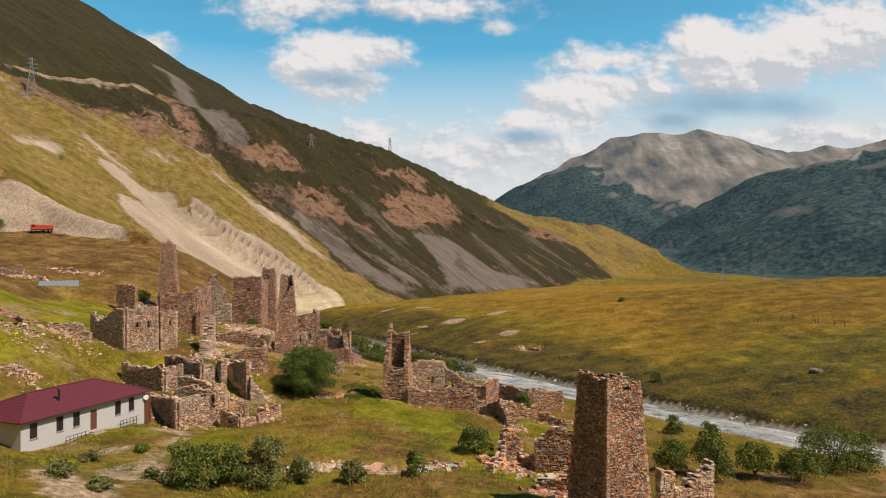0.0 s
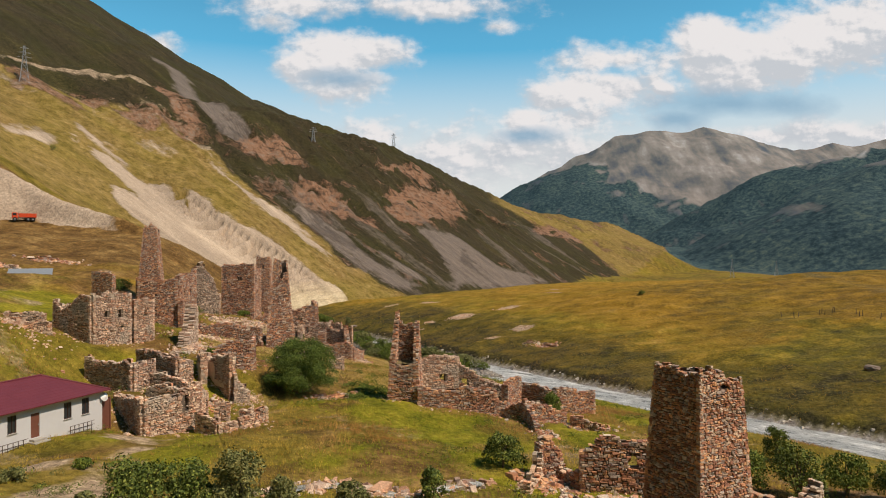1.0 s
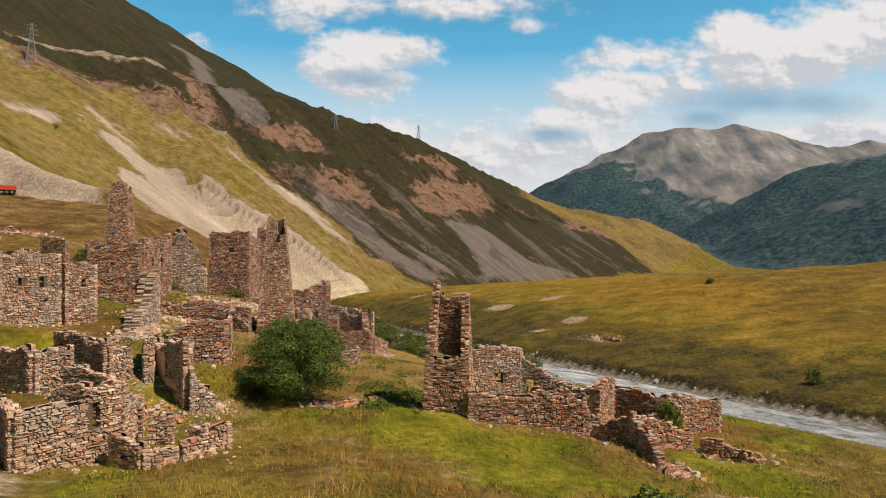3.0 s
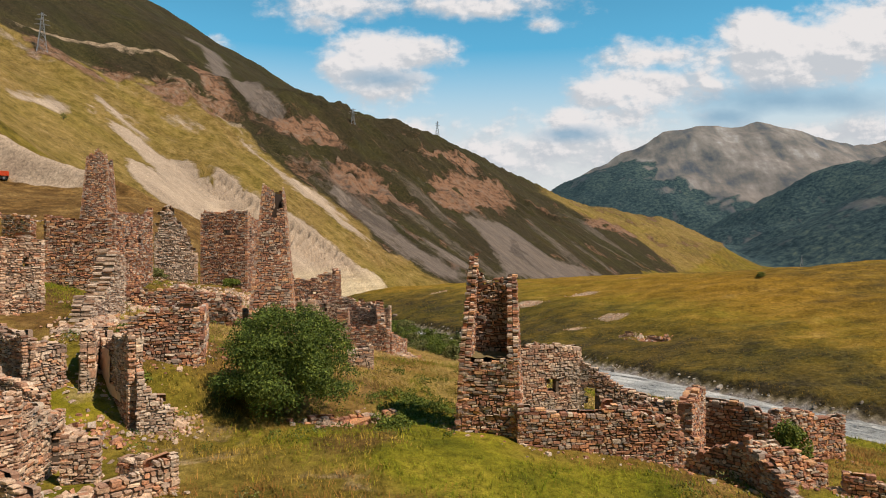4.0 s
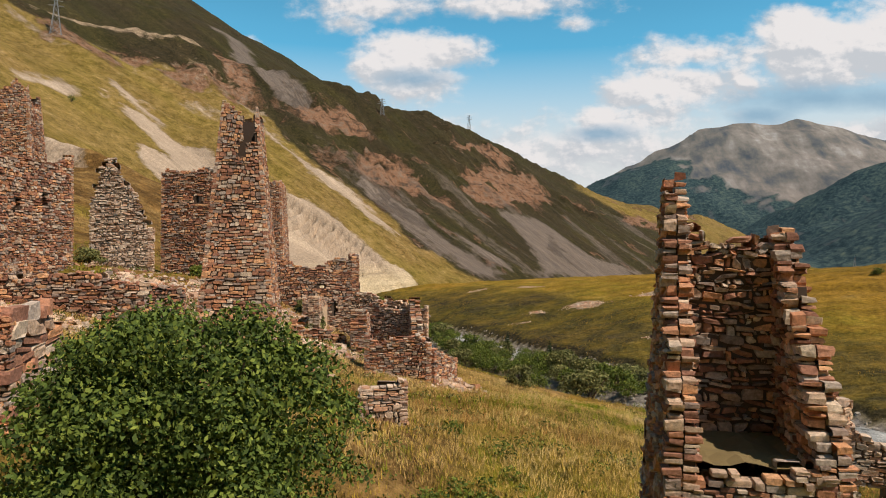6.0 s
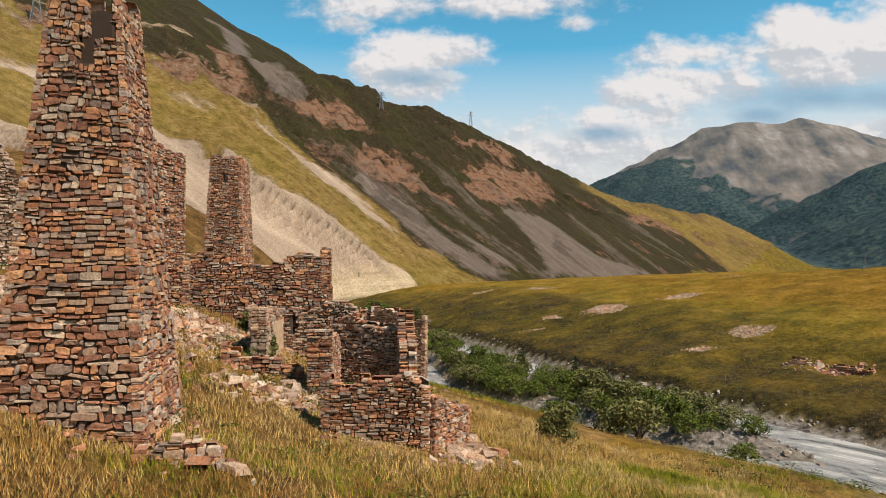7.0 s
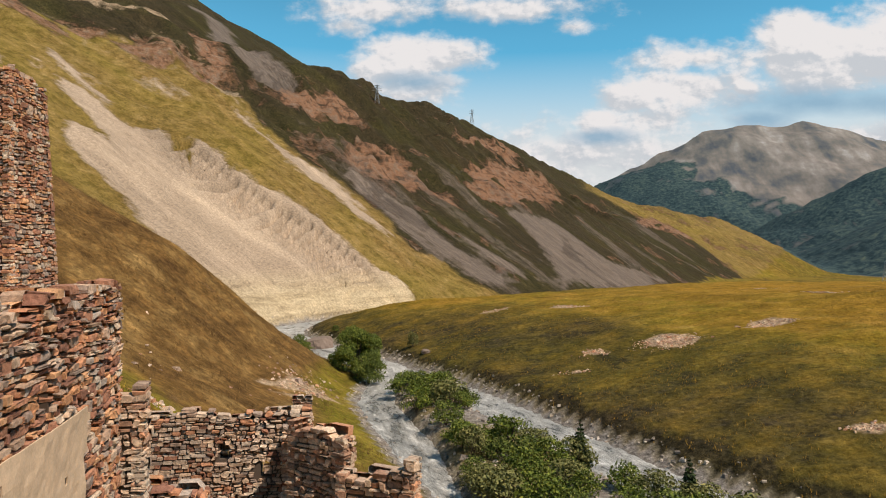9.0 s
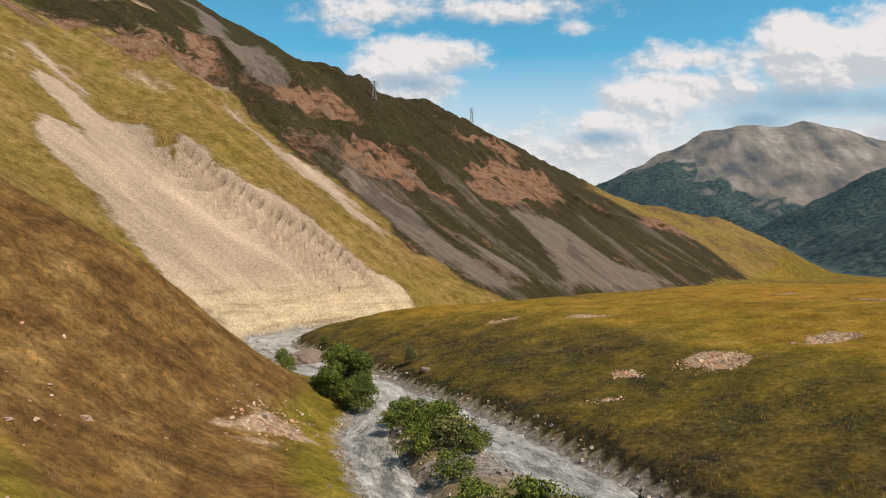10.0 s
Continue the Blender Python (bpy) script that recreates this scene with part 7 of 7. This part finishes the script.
def build_shelter():
    x, y = -76.6, 135.0
    sh = thing("shelter", Matrix.Translation((x, y, gz(x, y))) @ Matrix.Rotation(radians(28), 4, "Z"), "open shelter with a blue-grey sheet roof on posts", "shelter")
    bm = bmesh.new()
    box(bm, -3.5, 3.5, -2.2, 2.2, 0, 0.06, Matrix.Translation((0, 0, 1.95)) @ Matrix.Rotation(radians(15), 4, "X"))
    for k in range(12):
        box(bm, -3.3 + k * 0.59, -3.25 + k * 0.59, -2.2, 2.2, 0.06, 0.1, Matrix.Translation((0, 0, 1.95)) @ Matrix.Rotation(radians(15), 4, "X"))
    sub("roof", bm, BLUE_SHEET, sh)
    for px in (-2.9, 0, 2.9):
        for py in (-1.6, 1.6):
            sub("post", solid((px - 0.05, px + 0.05, py - 0.05, py + 0.05, -0.5, 1.95 + 0.26 * py)), TIMBER, sh)
    sub("table", solid((-2.0, 1.6, -0.4, 0.4, 0.7, 0.76), (-1.8, -1.7, -0.3, 0.3, -0.3, 0.7), (1.3, 1.4, -0.3, 0.3, -0.3, 0.7)), TIMBER, sh)


def wheel_mesh(r, w):
    bm = bmesh.new()
    bmesh.ops.create_cone(bm, segments=18, radius1=r, radius2=r, depth=w, cap_ends=True, matrix=Matrix.Rotation(radians(90), 4, "X"))
    return bm


def build_truck():
    x, y = -120.5, 203.5
    tr = thing("dump_truck", Matrix.Translation((x, y, gz(x, y) + 0.05)) @ Matrix.Rotation(radians(35), 4, "Z"), "orange dump truck parked below a gravel cut", "truck")
    sub("chassis", solid((-2.9, 2.6, -0.45, 0.45, 0.65, 0.9)), RUBBER, tr)
    cab = bmesh.new()
    box(cab, -3.0, -1.6, -1.1, 1.1, 0.7, 2.3)
    bmesh.ops.bevel(cab, geom=cab.edges[:], offset=0.12, segments=2, affect="EDGES")
    c = sub("cab", cab, ORANGE, tr)
    sub("windscreen", solid((-3.02, -3.005, -0.9, 0.9, 1.5, 2.1)), window_glass(), c)
    sub("side_window", solid((-2.8, -1.9, -1.115, -1.105, 1.5, 2.1)), window_glass(), c)
    bed = bmesh.new()
    box(bed, -1.4, 2.9, -1.2, 1.2, 1.0, 1.15)
    box(bed, -1.4, 2.9, -1.2, -1.1, 1.15, 2.1)
    box(bed, -1.4, 2.9, 1.1, 1.2, 1.15, 2.1)
    box(bed, -1.4, -1.3, -1.1, 1.1, 1.15, 2.3)
    for k in range(6):
        box(bed, -1.2 + k * 0.75, -1.1 + k * 0.75, -1.26, -1.2, 1.0, 2.1)
    sub("tipper_body", bed, ORANGE, tr)
    for wx in (-2.3, 0.9, 2.0):
        for wy in (-1.0, 1.0):
            w = sub("wheel", wheel_mesh(0.5, 0.3), RUBBER, tr)
            w.matrix_basis = Matrix.Translation((wx, wy, 0.5))
            rim = sub("rim", wheel_mesh(0.24, 0.32), GREY_METAL, w)


def build_pylon(x, y, h, turn):
    z = gz(x, y)
    py = thing("pylon", Matrix.Translation((x, y, z - 0.5)) @ Matrix.Rotation(radians(turn), 4, "Z"), "grey steel lattice power pylon on the mountain slope", "pylon", "power pylons")

    def bar(bm, p, q, r):
        p, q = Vector(p), Vector(q)
        bmesh.ops.create_cone(bm, segments=4, radius1=r, radius2=r, depth=(q - p).length, cap_ends=True, matrix=Matrix.Translation((p + q) / 2) @ look(p, q).to_3x3().to_4x4())

    def half(f):
        return h * 0.10 * (1 - f) ** 1.3 + 0.35

    levels = [0, 0.2, 0.38, 0.54, 0.68, 0.8, 0.9, 1.0]
    for sx, sy in ((-1, -1), (1, -1), (1, 1), (-1, 1)):
        bm = bmesh.new()
        for f0, f1 in zip(levels, levels[1:]):
            bar(bm, (sx * half(f0), sy * half(f0), f0 * h), (sx * half(f1), sy * half(f1), f1 * h), 0.14)
        sub("leg", bm, GREY_METAL, py)
    for sx, sy, ex, ey in ((-1, -1, 1, -1), (1, -1, 1, 1), (1, 1, -1, 1), (-1, 1, -1, -1)):
        bm = bmesh.new()
        for f0, f1 in zip(levels, levels[1:]):
            a, b = half(f0), half(f1)
            bar(bm, (sx * a, sy * a, f0 * h), (ex * b, ey * b, f1 * h), 0.08)
            bar(bm, (ex * a, ey * a, f0 * h), (sx * b, sy * b, f1 * h), 0.08)
        sub("bracing", bm, GREY_METAL, py)
    for f, w in ((0.70, 3.6), (0.82, 3.0), (0.94, 2.2)):
        bm = bmesh.new()
        for s in (-1, 1):
            bar(bm, (0, 0, f * h + 0.7), (s * w, 0, f * h), 0.1)
            bar(bm, (0, 0, f * h), (s * w, 0, f * h), 0.1)
        sub("crossarm", bm, GREY_METAL, py)


def build_stakes():
    rs = np.random.RandomState(9)
    for k in range(13):
        x, y = 80 + k * 1.0 + rs.uniform(-2, 2), 174 - k * 1.1 + rs.uniform(-3, 3)
        st = bmesh.new()
        bmesh.ops.create_cone(st, segments=6, radius1=0.09, radius2=0.06, depth=1.5, cap_ends=True, matrix=Matrix.Translation((0, 0, 0.6)))
        me = bpy.data.meshes.new("stake")
        st.to_mesh(me)
        st.free()
        me.materials.append(BARK)
        ob = new("stake", me)
        ob.matrix_basis = pose(x, y, gz(x, y), rs.uniform(-12, 12), rs.uniform(-12, 12), 0)
        tagged(ob, "weathered wooden stake in the far meadow", "stake", "meadow stakes")


def build_creek():
    """A trickle of white water among stones in the gully before the village."""
    pts = [(-13.6, 57.6), (-11.4, 60.4), (-9.4, 61.6), (-6.8, 60.6), (-4.0, 58.4), (-1.3, 62), (1.6, 64.5)]
    bm = bmesh.new()
    last = None
    for (xa, ya), (xb, yb) in zip(pts, pts[1:]):
        for k in range(6):
            x, y = xa + (xb - xa) * k / 6, ya + (yb - ya) * k / 6
            dx, dy = xb - xa, yb - ya
            ln = math.hypot(dx, dy)
            w = 0.42 + 0.2 * math.sin(x * 3)
            l, r = (x - dy / ln * w, y + dx / ln * w), (x + dy / ln * w, y - dx / ln * w)
            z = min(gz(*l), gz(*r), gz(x, y)) + 0.16
            pair = (bm.verts.new((*l, z)), bm.verts.new((*r, z)))
            if last:
                bm.faces.new((last[0], last[1], pair[1], pair[0]))
            last = pair
    me = bpy.data.meshes.new("creek")
    bm.to_mesh(me)
    bm.free()
    att = me.attributes.new("flow", "FLOAT_VECTOR", "POINT")
    att.data.foreach_set("vector", np.array([tuple(v.co) for v in me.vertices], np.float32).ravel())
    me.materials.append(bpy.data.materials["river_water"])
    tagged(new("creek", me), "narrow creek with white water between stones", "water", kind="structure")
    rs = np.random.RandomState(3)
    u = rs.rand(420) * (len(pts) - 1.001)
    i = u.astype(int)
    P = np.array(pts)
    p = P[i] + (P[i + 1] - P[i]) * (u - i)[:, None] + rs.normal(0, 0.55, (420, 2))
    loose_stones("creek_stones", p[:, 0], p[:, 1], rs.lognormal(-1.2, 0.45, 420), STONES["grey"][0], "pale stones along a narrow creek", "stones", flat=0.7)


def build_ledge():
    """The grassy floor that is left inside the broken tower."""
    holder = bpy.data.objects["broken_tower"]
    bm = bmesh.new()
    bmesh.ops.create_grid(bm, x_segments=10, y_segments=10, size=1.45)
    for v in bm.verts:
        v.co.z = 16.3 + 0.14 * noise.noise(v.co * 1.7)
        v.co.x, v.co.y = v.co.x - 6.45, v.co.y + 96.3
    part("ledge", bm, plain("ledge_turf", (0.17, 0.13, 0.06), 0.95, vary=0.4), holder, "dry turf on the broken floor")


build_ledge()
build_house()
build_low_rail(4.5, 7.2)
build_low_rail(11.2, 13.8)
build_shelter()
build_truck()
for _p in ((-237, 390, 21, 30), (-71, 905, 17, 20), (-114.9, 590.3, 13, 20), (372, 900, 24, 60), (420, 880, 22, 60)):
    build_pylon(*_p)
build_stakes()
build_rubble()
build_scattered_stones()
build_creek()
BOULDER = plain("boulder_rock", (0.22, 0.17, 0.145), 0.9, vary=0.45, scale=0.9)
boulder(-57.6, 266.5, 3.0, 2.3, 2.9, 1.0, "great brown boulder beside the river", BOULDER)
boulder(-63.5, 275, 1.6, 1.0, 0.9, 2.0, "brown boulder in the river", BOULDER)
boulder(-33, 246, 0.8, 0.7, 0.6, 3.0, "grey rock on the river bank", BOULDER)
boulder(70, 127, 1.2, 0.8, 0.8, 4.0, "dark rock in the meadow", BOULDER)
build_plants()
build_weeds()
build_nettles()
build_grass()
lay_single_stones()
